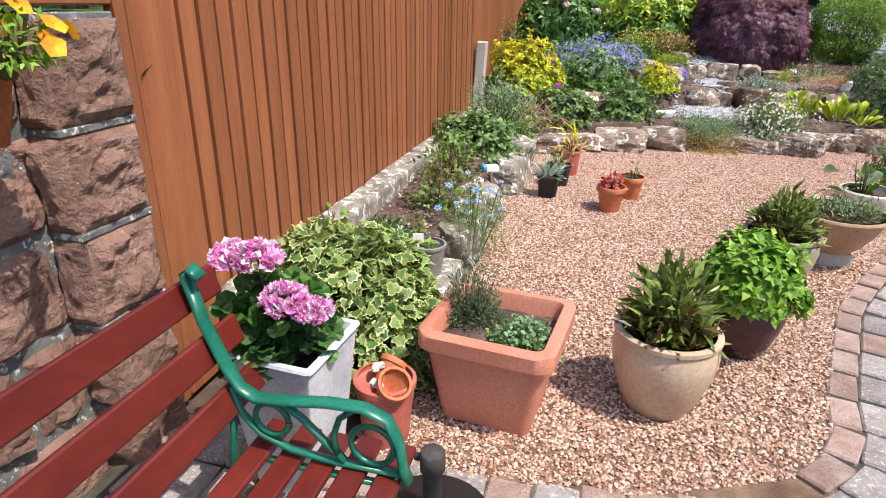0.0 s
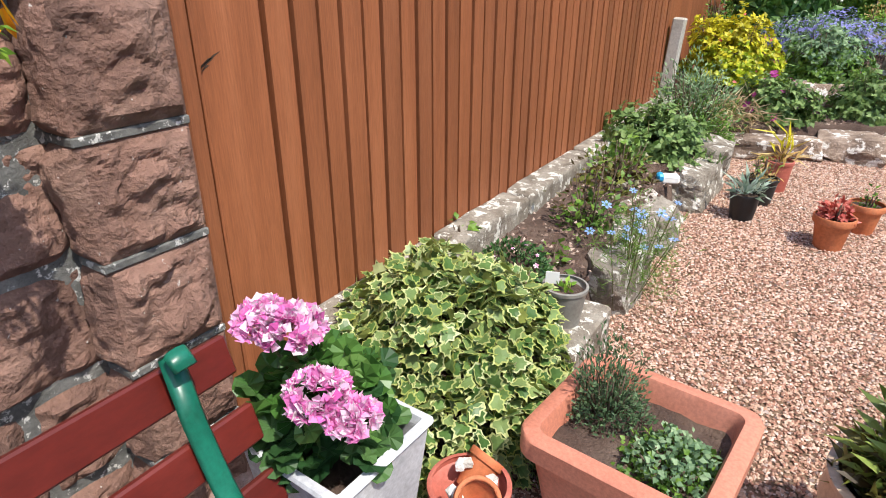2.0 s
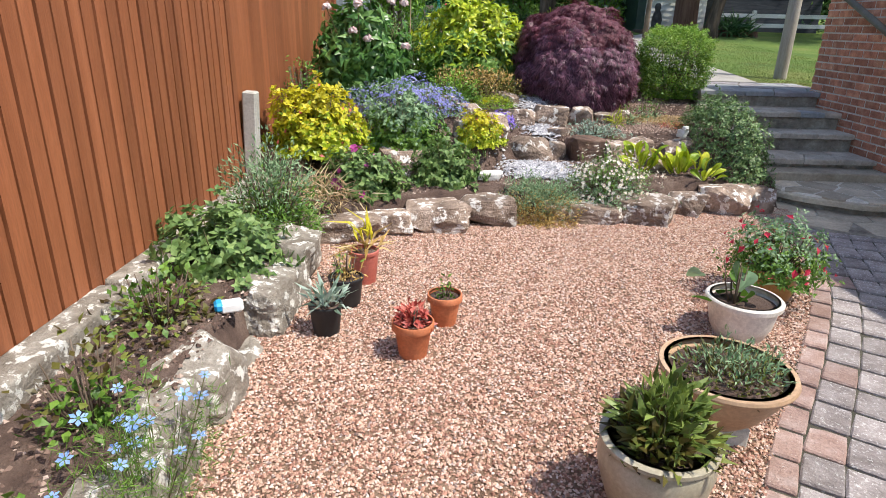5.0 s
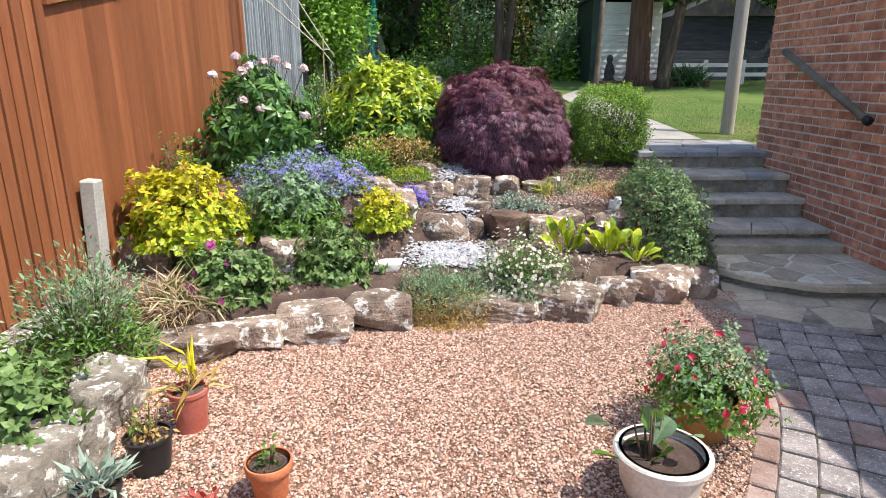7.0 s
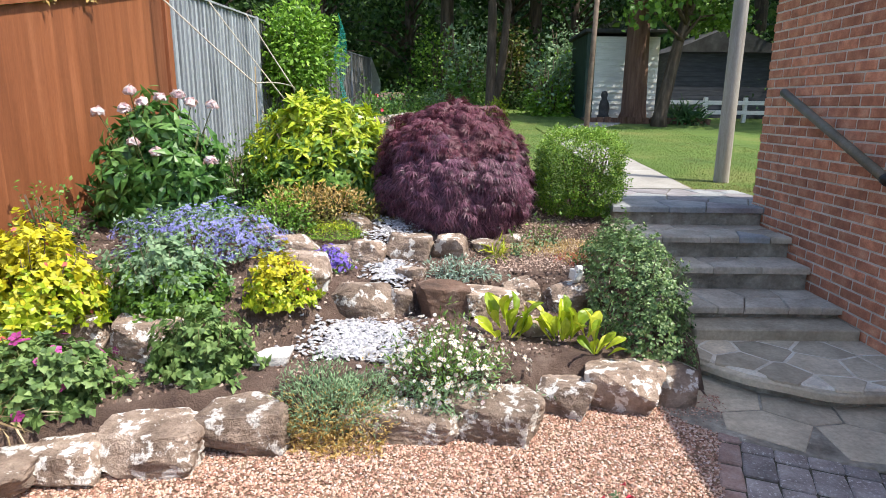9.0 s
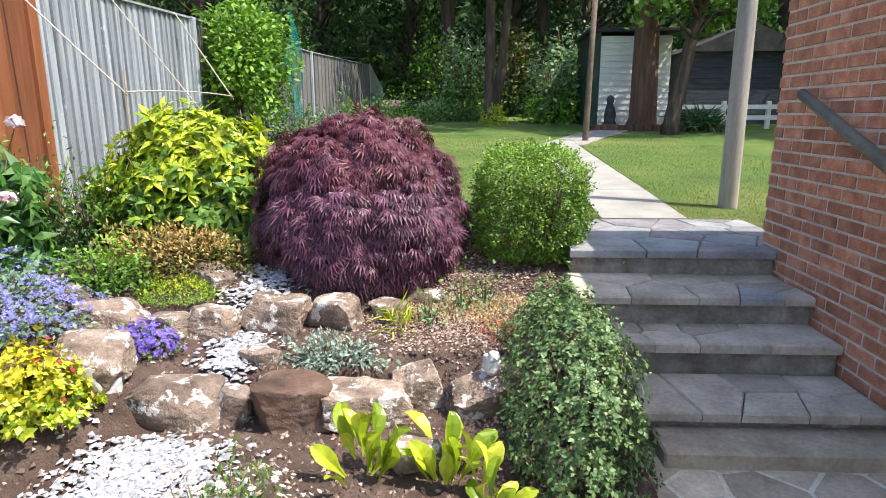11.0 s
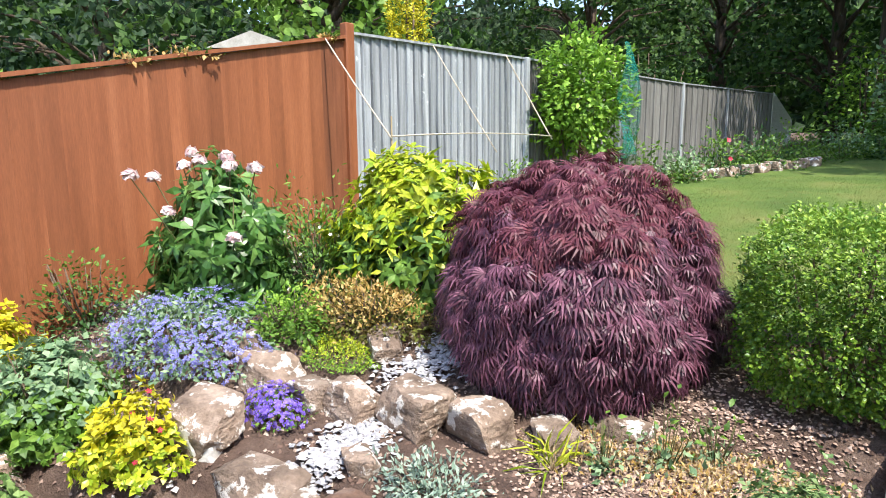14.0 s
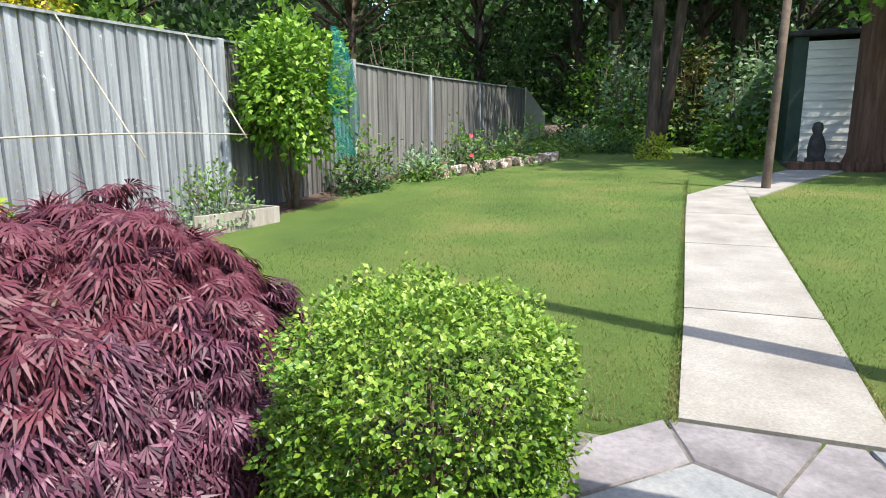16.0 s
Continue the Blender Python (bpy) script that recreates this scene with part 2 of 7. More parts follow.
RISER_DARK = surface("weathered_joint", (0.11, 0.1, 0.085), (0.19, 0.175, 0.15), (0.3, 0.28, 0.24), 9, 60, 0.95, 0.9, 0.01)
STEM = surface("stem", (0.08, 0.09, 0.03), (0.12, 0.12, 0.045), (0.17, 0.15, 0.07), 9, 60, 0.8, 0.3, 0.002)
TWIG = surface("twig", (0.09, 0.06, 0.04), (0.14, 0.1, 0.07), (0.2, 0.15, 0.11), 9, 60, 0.85, 0.4, 0.002)
STRAW = island("straw", ((0.0, (0.3, 0.2, 0.1)), (0.6, (0.48, 0.36, 0.2)), (1.0, (0.6, 0.5, 0.33))), 0.8)
ROPE = surface("rope", (0.4, 0.34, 0.26), (0.52, 0.46, 0.37), (0.62, 0.56, 0.47), 30, 200, 0.9, 0.6, 0.002)
WHITE_BOARD = surface("white_board", (0.62, 0.6, 0.53), (0.72, 0.7, 0.63), (0.78, 0.76, 0.7), 3, 50, 0.7, 0.2, 0.002, (1, 1, 6))
DARK_BOARD = surface("dark_board", (0.03, 0.034, 0.045), (0.05, 0.055, 0.07), (0.08, 0.085, 0.1), 3, 50, 0.8, 0.3, 0.003, (1, 1, 6))
DARK_GREEN = surface("dark_green_paint", (0.012, 0.03, 0.02), (0.02, 0.045, 0.03), (0.03, 0.06, 0.04), 4, 60, 0.6, 0.2, 0.002)
ROOF_FELT = surface("roof_felt", (0.03, 0.03, 0.03), (0.051, 0.051, 0.051), (0.078, 0.078, 0.075), 5, 90, 0.95, 0.6, 0.004)
RAIL_PAINT = surface("rail_paint", (0.13, 0.115, 0.085), (0.18, 0.16, 0.12), (0.24, 0.215, 0.17), 6, 80, 0.55, 0.25, 0.002)
STATUE_DARK = surface("dark_stone", (0.035, 0.033, 0.03), (0.055, 0.05, 0.045), (0.09, 0.085, 0.075), 9, 70, 0.85, 0.5, 0.004)
WHITE_STONE = surface("white_stone", (0.6, 0.58, 0.54), (0.72, 0.7, 0.66), (0.78, 0.77, 0.74), 12, 90, 0.8, 0.4, 0.003)
WHITE_TAG = plain("white_tag", (0.8, 0.8, 0.78), 0.5)
SKY_BLUE = plain("blue_plastic", (0.03, 0.33, 0.62), 0.4)

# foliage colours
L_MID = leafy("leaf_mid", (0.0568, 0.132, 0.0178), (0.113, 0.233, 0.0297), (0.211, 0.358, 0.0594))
L_FRESH = leafy("leaf_fresh", (0.09, 0.193, 0.0198), (0.18, 0.359, 0.033), (0.33, 0.524, 0.066))
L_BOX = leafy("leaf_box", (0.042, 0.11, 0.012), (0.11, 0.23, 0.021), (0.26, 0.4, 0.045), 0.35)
L_HERB = leafy("leaf_herb", (0.07, 0.135, 0.036), (0.145, 0.25, 0.07), (0.28, 0.4, 0.13), 0.55)
L_OLIVE = leafy("leaf_olive", (0.08, 0.12, 0.026), (0.17, 0.24, 0.05), (0.31, 0.4, 0.1), 0.4)
L_BOX_TOP = leafy("leaf_box_top", (0.11, 0.24, 0.028), (0.23, 0.39, 0.05), (0.4, 0.54, 0.1), 0.4)
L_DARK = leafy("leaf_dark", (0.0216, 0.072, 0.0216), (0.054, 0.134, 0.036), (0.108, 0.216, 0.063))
L_GREY = leafy("leaf_grey", (0.113, 0.211, 0.104), (0.211, 0.334, 0.171), (0.356, 0.491, 0.283), 0.7)
L_SILVER = leafy("leaf_silver", (0.168, 0.264, 0.192), (0.3, 0.408, 0.324), (0.48, 0.576, 0.492), 0.7)
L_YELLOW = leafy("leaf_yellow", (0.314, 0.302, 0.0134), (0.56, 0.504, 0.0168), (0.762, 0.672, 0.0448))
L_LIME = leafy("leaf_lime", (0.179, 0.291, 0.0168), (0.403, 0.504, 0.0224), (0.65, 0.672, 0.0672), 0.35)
L_PURPLE = leafy("leaf_purple", (0.046, 0.018, 0.034), (0.115, 0.038, 0.066), (0.26, 0.11, 0.165), 0.45, 0.15)
L_MAROON = leafy("leaf_maroon", (0.0734, 0.0148, 0.0281), (0.136, 0.0308, 0.049), (0.209, 0.0678, 0.0875), 0.5, 0.2)
L_TAN = leafy("leaf_tan", (0.275, 0.193, 0.0413), (0.522, 0.33, 0.103), (0.688, 0.522, 0.22))
L_PEONY = leafy("leaf_peony", (0.0336, 0.101, 0.0202), (0.0756, 0.193, 0.037), (0.185, 0.336, 0.084), 0.35)
L_IVY = leafy("leaf_ivy", (0.065, 0.145, 0.035), (0.135, 0.24, 0.065), (0.25, 0.34, 0.12), 0.4)
L_CREAM = leafy("leaf_cream", (0.38, 0.43, 0.1), (0.52, 0.56, 0.19), (0.64, 0.68, 0.36), 0.45)
L_COT = leafy("leaf_cotoneaster", (0.05, 0.11, 0.035), (0.13, 0.225, 0.07), (0.28, 0.385, 0.16), 0.4, 0.2)
L_THYME = leafy("leaf_thyme", (0.0456, 0.0911, 0.0365), (0.0911, 0.163, 0.0729), (0.182, 0.274, 0.136), 0.6)
L_BRONZE = leafy("leaf_bronze", (0.05, 0.03, 0.012), (0.12, 0.1, 0.025), (0.22, 0.27, 0.05), 0.4)
L_WOOD = leafy("leaf_wood", (0.012, 0.034, 0.008), (0.033, 0.08, 0.016), (0.085, 0.16, 0.034), 0.6, spec=0.25)
# near-black green: deep shade between the trees, painted on the backdrop
WOODS_SHADE = surface("woods_shade", (0.006, 0.014, 0.004), (0.016, 0.034, 0.009), (0.035, 0.07, 0.016), 0.35, 2.2, 0.95, 1.0, 0.5)
AMBER_GLAZE = surface("amber_glaze", (0.3, 0.14, 0.04), (0.4, 0.2, 0.06), (0.5, 0.28, 0.1), 5, 60, 0.35, 0.12, 0.001, spec=0.5)
L_CONIFER = leafy("leaf_conifer", (0.0129, 0.0362, 0.0155), (0.0284, 0.0672, 0.0258), (0.0646, 0.116, 0.0452), 0.6)
L_RED = leafy("leaf_red", (0.35, 0.05, 0.04), (0.55, 0.11, 0.085), (0.7, 0.24, 0.18))
P_PINK = island("petal_pink", ((0.0, (0.74, 0.14, 0.48)), (0.45, (0.86, 0.38, 0.68)), (0.75, (0.89, 0.66, 0.81)), (1.0, (0.9, 0.85, 0.88))), 0.6, 0.3)
P_BLUSH = island("petal_blush", ((0.0, (0.75, 0.48, 0.5)), (0.5, (0.85, 0.68, 0.68)), (1.0, (0.9, 0.82, 0.8))), 0.6, 0.3)
P_WHITE = island("petal_white", ((0.0, (0.7, 0.6, 0.55)), (0.5, (0.85, 0.82, 0.76)), (1.0, (0.9, 0.9, 0.86))), 0.6, 0.3)
P_BLUE = island("petal_blue", ((0.0, (0.16, 0.16, 0.5)), (0.5, (0.27, 0.27, 0.65)), (1.0, (0.42, 0.42, 0.75))), 0.6, 0.3)
P_VIOLET = island("petal_violet", ((0.0, (0.14, 0.07, 0.5)), (0.5, (0.23, 0.14, 0.66)), (1.0, (0.36, 0.26, 0.75))), 0.6, 0.3)
P_NIGELLA = island("petal_nigella", ((0.0, (0.14, 0.3, 0.72)), (1.0, (0.35, 0.52, 0.85))), 0.6, 0.3)
P_ORANGE = island("petal_orange", ((0.0, (0.78, 0.22, 0.01)), (0.6, (0.85, 0.36, 0.01)), (1.0, (0.85, 0.55, 0.02))), 0.6, 0.3)
P_RED = island("petal_red", ((0.0, (0.5, 0.01, 0.03)), (1.0, (0.7, 0.06, 0.12))), 0.5, 0.3)
P_MAGENTA = island("petal_magenta", ((0.0, (0.35, 0.02, 0.2)), (1.0, (0.55, 0.1, 0.36))), 0.5, 0.3)
P_HEART = plain("flower_heart", (0.6, 0.4, 0.03), 0.7)


# ---- mesh tools ----
class Geo:
    """Gathers faces of any size, with a material number each, and becomes one mesh."""

    def __init__(self):
        self.v, self.f, self.m, self.n = [], [], [], 0

    def add(self, v, f, m=0):
        v, f = np.asarray(v, float), np.asarray(f, int)
        self.v.append(v)
        self.f.append(f + self.n)
        self.m.append(np.broadcast_to(np.asarray(m, int), (len(f),)))
        self.n += len(v)
        return self

    def moved(self, m):
        out = Geo()
        r, t = np.array(m.to_3x3()), np.array(m.translation)
        for v in self.v:
            out.v.append(v @ r.T + t)
        out.f, out.m, out.n = list(self.f), list(self.m), self.n
        return out

    def join(self, other):
        self.v += other.v
        self.f += [f + self.n for f in other.f]
        self.m += other.m
        self.n += other.n
        return self

    def mesh(self, name, mats, smooth=False):
        me = bpy.data.meshes.new(name)
        v = np.concatenate(self.v)
        sizes = np.concatenate([np.full(len(f), f.shape[1]) for f in self.f])
        loops = np.concatenate([f.ravel() for f in self.f])
        me.vertices.add(len(v))
        me.vertices.foreach_set("co", v.ravel())
        me.loops.add(len(loops))
        me.loops.foreach_set("vertex_index", loops)
        me.polygons.add(len(sizes))
        me.polygons.foreach_set("loop_start", np.concatenate(([0], np.cumsum(sizes)[:-1])))
        me.polygons.foreach_set("loop_total", sizes)
        for mat in mats if isinstance(mats, (list, tuple)) else [mats]:
            me.materials.append(mat)
        me.polygons.foreach_set("material_index", np.concatenate(self.m))
        me.polygons.foreach_set("use_smooth", np.full(len(sizes), smooth))
        me.update(calc_edges=True)
        return me


def part(name, geo, mats, parent=None, label="", smooth=False, at=None):
    """One mesh object under a thing or a part."""
    ob = new(name, geo if isinstance(geo, bpy.types.Mesh) else geo.mesh(name, mats, smooth))
    if parent:
        ob.parent = parent
    if at is not None:
        ob.matrix_basis = at
    if label:
        ob["label"] = label
    return ob


def thing(name, label, category, m=None, group="", kind=""):
    """An Empty at a thing's base."""
    ob = new(name)
    ob.empty_display_size = 0.1
    if m is not None:
        ob.matrix_basis = m
    return tagged(ob, label, category, group, kind)


def cbox(x0, x1, y0, y1, z0, z1, b=0.005):
    """A box with chamfered edges."""
    g = Geo()
    v, idx = [], {}
    lo, hi = (x0, y0, z0), (x1, y1, z1)
    for c in range(8):
        s = [(c >> a) & 1 for a in range(3)]
        p = [hi[a] if s[a] else lo[a] for a in range(3)]
        for a in range(3):
            q = [p[k] if k == a else p[k] - b * (1 if s[k] else -1) for k in range(3)]
            idx[c, a] = len(v)
            v.append(q)
    quads, tris = [], []
    for a in range(3):
        u, w = (a + 1) % 3, (a + 2) % 3
        for s in (0, 1):
            cs = [(s << a) | (i << u) | (j << w) for i, j in ((0, 0), (1, 0), (1, 1), (0, 1))]
            fc = [idx[c, a] for c in cs]
            quads.append(fc if s else fc[::-1])
        for i in (0, 1):
            for j in (0, 1):
                c0 = (i << u) | (j << w)
                c1 = c0 | (1 << a)
                fc = [idx[c0, u], idx[c1, u], idx[c1, w], idx[c0, w]]
                quads.append(fc if i != j else fc[::-1])
    for c in range(8):
        fc = [idx[c, 0], idx[c, 1], idx[c, 2]]
        tris.append(fc if bin(c).count("1") % 2 else fc[::-1])
    g.add(v, quads)
    g.f.append(np.array(tris))
    g.m.append(np.zeros(8, int))
    return g


def lathe(profile, segs=40, wob=0.0):
    """A turned body from (radius, height) points, outside first."""
    g = Geo()
    a = np.linspace(0, 2 * math.pi, segs, endpoint=False)
    v = []
    for r, z in profile:
        rr = r * (1 + wob * np.sin(3 * a + z * 9))
        v.append(np.stack([rr * np.cos(a), rr * np.sin(a), np.full(segs, z)], 1))
    f = []
    for k in range(len(profile) - 1):
        for i in range(segs):
            j = (i + 1) % segs
            f.append([k * segs + i, k * segs + j, (k + 1) * segs + j, (k + 1) * segs + i])
    return g.add(np.concatenate(v), f)


def tube(pts, radii, segs=8, flat=None):
    """A tapered tube along points; flat gives its width to thickness."""
    pts = [Vector(p) for p in pts]
    if isinstance(radii, (int, float)):
        radii = [radii] * len(pts)
    v = []
    side = None
    for i, p in enumerate(pts):
        d = (pts[min(i + 1, len(pts) - 1)] - pts[max(i - 1, 0)]).normalized()
        if side is None:
            side = d.cross(Vector((0, 1, 0)) if abs(d.y) < 0.9 else Vector((1, 0, 0))).normalized()
        side = (side - d * side.dot(d)).normalized()
        up = d.cross(side)
        for k in range(segs):
            a = 2 * math.pi * k / segs
            v.append(p + side * (radii[i] * math.cos(a) * (flat[0] if flat else 1)) + up * (radii[i] * math.sin(a) * (flat[1] if flat else 1)))
    f = [[i * segs + k, i * segs + (k + 1) % segs, (i + 1) * segs + (k + 1) % segs, (i + 1) * segs + k] for i in range(len(pts) - 1) for k in range(segs)]
    g = Geo().add(v, f)
    g.f.append(np.array([list(range(segs))[::-1], [(len(pts) - 1) * segs + k for k in range(segs)]]))
    g.m.append(np.zeros(2, int))
    return g


# leaf shapes: points along +y, faces, material numbers
def ovate(w=0.3, cup=0.06, droop=0.12):
    v = [(0, 0, 0), (w, 0.42, cup), (0, 1, -droop), (-w, 0.42, cup), (0, 0.5, 0)]
    return np.array(v), np.array([[0, 1, 2, 4], [0, 4, 2, 3]]), np.zeros(2, int)


def fingers(n=7, spread=150, w=0.055, droop=0.3):
    v, f = [], []
    for i in range(n):
        a = radians(-spread / 2 + spread * i / (n - 1))
        ln = 1 - 0.35 * abs(i - (n - 1) / 2) / ((n - 1) / 2)
        d, s = np.array([math.sin(a), math.cos(a), 0]), np.array([math.cos(a), -math.sin(a), 0])
        k = len(v)
        v += [(0, 0, 0), d * ln * 0.5 + s * w + np.array([0, 0, 0.02]), d * ln - np.array([0, 0, droop * ln]), d * ln * 0.5 - s * w + np.array([0, 0, 0.02])]
        f.append([k, k + 1, k + 2, k + 3])
    return np.array(v, float), np.array(f), np.zeros(n, int)


def paddle(w=0.24, curl=0.25):
    """A broad spoon-shaped leaf with a midrib and a bent tip."""
    v, f = [], []
    for i, (t, q) in enumerate(((0, 0.18), (0.25, 0.35), (0.5, 0.85), (0.75, 1.0), (0.92, 0.7), (1.0, 0.2))):
        z = 0.16 * t - curl * t * t * t
        for k, s in enumerate((-1, -0.5, 0, 0.5, 1)):
            v.append((s * w * q, t, z + 0.09 * q * abs(s) + 0.012 * math.sin(t * 21 + s * 5)))
        if i:
            f += [[(i - 1) * 5 + k, (i - 1) * 5 + k + 1, i * 5 + k + 1, i * 5 + k] for k in range(4)]
    return np.array(v), np.array(f), np.zeros(len(f), int)


def lobed(scale=1.0, lift=0.0, m=0):
    out = [(0, 0.0), (0.34, -0.06), (0.5, 0.2), (0.32, 0.38), (0.36, 0.62), (0.15, 0.66), (0, 1.0), (-0.15, 0.66), (-0.36, 0.62), (-0.32, 0.38), (-0.5, 0.2), (-0.34, -0.06)]
    c = np.array([0, 0.36])
    v = [((x - c[0]) * scale + c[0], (y - c[1]) * scale + c[1], lift + 0.1 * abs(x) - 0.12 * y * y) for x, y in out] + [(c[0], c[1], lift - 0.01)]
    f = [[12, i, (i + 1) % 12] for i in range(12)]
    return np.array(v), np.array(f), np.full(12, m)


def variegated():
    a, b = lobed(1.0, 0.0, 0), lobed(0.77, 0.016, 1)
    return np.concatenate([a[0], b[0]]), np.concatenate([a[1], b[1] + len(a[0])]), np.concatenate([a[2], b[2]])


def roundleaf(n=9):
    v = [(0, 0.5, -0.08)] + [(0.52 * math.sin(2 * math.pi * i / n), 0.5 - 0.52 * math.cos(2 * math.pi * i / n), 0.05 * (-1) ** i) for i in range(n)]
    return np.array(v), np.array([[0, 1 + i, 1 + (i + 1) % n] for i in range(n)]), np.zeros(n, int)


def bloom(n=5, w=0.34, heart=True):
    v, f, m = [], [], []
    for i in range(n):
        a = 2 * math.pi * i / n
        d, s = np.array([math.sin(a), math.cos(a), 0]), np.array([math.cos(a), -math.sin(a), 0])
        k = len(v)
        v += [(0, 0, 0), d * 0.65 + s * w + np.array([0, 0, 0.12]), d * 1.0 + np.array([0, 0, 0.1]), d * 0.65 - s * w + np.array([0, 0, 0.12])]
        f.append([k, k + 1, k + 2, k + 3])
        m.append(0)
    if heart:
        k = len(v)
        v += [(0.2, 0.2, 0.1), (-0.2, 0.2, 0.1), (-0.2, -0.2, 0.1), (0.2, -0.2, 0.1)]
        f.append([k, k + 1, k + 2, k + 3])
        m.append(1)
    return np.array(v, float), np.array(f), np.array(m)


def blade(w=0.05, bend=0.35):
    v = [(-w, 0, 0), (w, 0, 0), (w * 0.8, 0.5, 0.03), (-w * 0.8, 0.5, 0.03), (0, 1, -bend)]
    return np.array(v), np.array([[0, 1, 2, 3], [3, 2, 4, 4]]), np.zeros(2, int)


def unit(a):
    return a / np.maximum(np.linalg.norm(a, axis=1, keepdims=True), 1e-9)


def scatter(rng, pts, along, up, shape, size, vary=0.3):
    """Leaves of one shape at points: along is each leaf's length, up its face."""
    tv, tf, tm = shape
    along = unit(along)
    side = unit(np.cross(along, up))
    face = np.cross(side, along)
    s = size * (1 + vary * rng.uniform(-1, 1, len(pts)))
    v = pts[:, None, :] + s[:, None, None] * (tv[None, :, 0:1] * side[:, None, :] + tv[None, :, 1:2] * along[:, None, :] + tv[None, :, 2:3] * face[:, None, :])
    n, k = len(pts), len(tv)
    g = Geo()
    tri = tf.shape[1] == 4 and np.any(tf[:, 2] == tf[:, 3])
    idx = np.arange(n)[:, None, None] * k
    if tri:
        good = tf[:, 2] != tf[:, 3]
        g.add(v.reshape(-1, 3), (tf[good][None] + idx).reshape(-1, 4), np.tile(tm[good], n))
        g.f.append((tf[~good][:, :3][None] + idx).reshape(-1, 3))
        g.m.append(np.tile(tm[~good], n))
    else:
        g.add(v.reshape(-1, 3), (tf[None] + idx).reshape(-1, tf.shape[1]), np.tile(tm, n))
    return g


def lumps(d, seed, amount, freq):
    """An uneven factor for each direction."""
    return np.array([1 + amount * noise.noise(Vector((p[0] * freq + seed * 3.1, p[1] * freq, p[2] * freq))) for p in d])


def crown(rng, n, rx, ry, h, z0=0.0, lump=0.25, freq=2.2, shell=0.28, low=-0.15):
    """Points through the outer layer of an uneven dome, with their outward directions."""
    d = unit(rng.normal(size=(int(n * 1.8), 3)))
    d = d[d[:, 2] > low][:n]
    if lump > 0.15:
        r0 = lumps(d, rng.uniform(0, 9), lump * 0.9, freq * 1.9)
    else:
        r0 = 1.0
    r = r0 * lumps(d, rng.uniform(0, 9), lump * 1.2, freq) * (1 - shell * np.abs(rng.normal(size=len(d))))
    r = np.maximum(r, 0.1)
    p = d * r[:, None] * np.array([rx, ry, h]) + np.array([0, 0, z0])
    return p, unit(d / np.array([rx, ry, h]))


def whorls(rng, p, nrm, k, lift=0.3):
    """Leaves gathered k at a time round shoot tips: points, lengths and faces."""
    m = len(p) // k
    c = p[:m]
    d = unit(nrm[:m] + 0.35 * rng.normal(size=(m, 3)) + np.array([0, 0, lift]))
    t1 = unit(np.cross(d, rng.normal(size=(m, 3))))
    t2 = np.cross(d, t1)
    a = (np.arange(k) * 6.2832 / k)[None] + rng.uniform(0, 6.28, (m, 1)) + rng.normal(0, 0.25, (m, k))
    tang = np.cos(a)[:, :, None] * t1[:, None] + np.sin(a)[:, :, None] * t2[:, None]
    rise = rng.uniform(-0.15, 0.8, (m, k, 1))
    along = tang + d[:, None] * rise
    face = d[:, None] * (1 - 0.3 * rise) - tang * rise * 0.7 + 0.2 * rng.normal(size=(m, k, 3))
    pos = c[:, None] - d[:, None] * (1 - rise) * 0.02
    return pos.reshape(-1, 3), along.reshape(-1, 3), face.reshape(-1, 3)


def stalks(rng, n, rx, ry, h, r=0.006, spread=0.75):
    g = Geo()
    for i in range(n):
        a, q = rng.uniform(0, 6.28), spread * math.sqrt(rng.uniform(0, 1))
        e = Vector((math.cos(a) * rx * q, math.sin(a) * ry * q, h * rng.uniform(0.65, 0.92)))
        b = Vector((e.x * 0.2, e.y * 0.2, -0.03))
        mid = b.lerp(e, 0.5) + Vector((e.x * 0.12, e.y * 0.12, 0.04 * h))
        g.join(tube([b, mid, e], [r, r * 0.75, r * 0.35], 5))
    return g


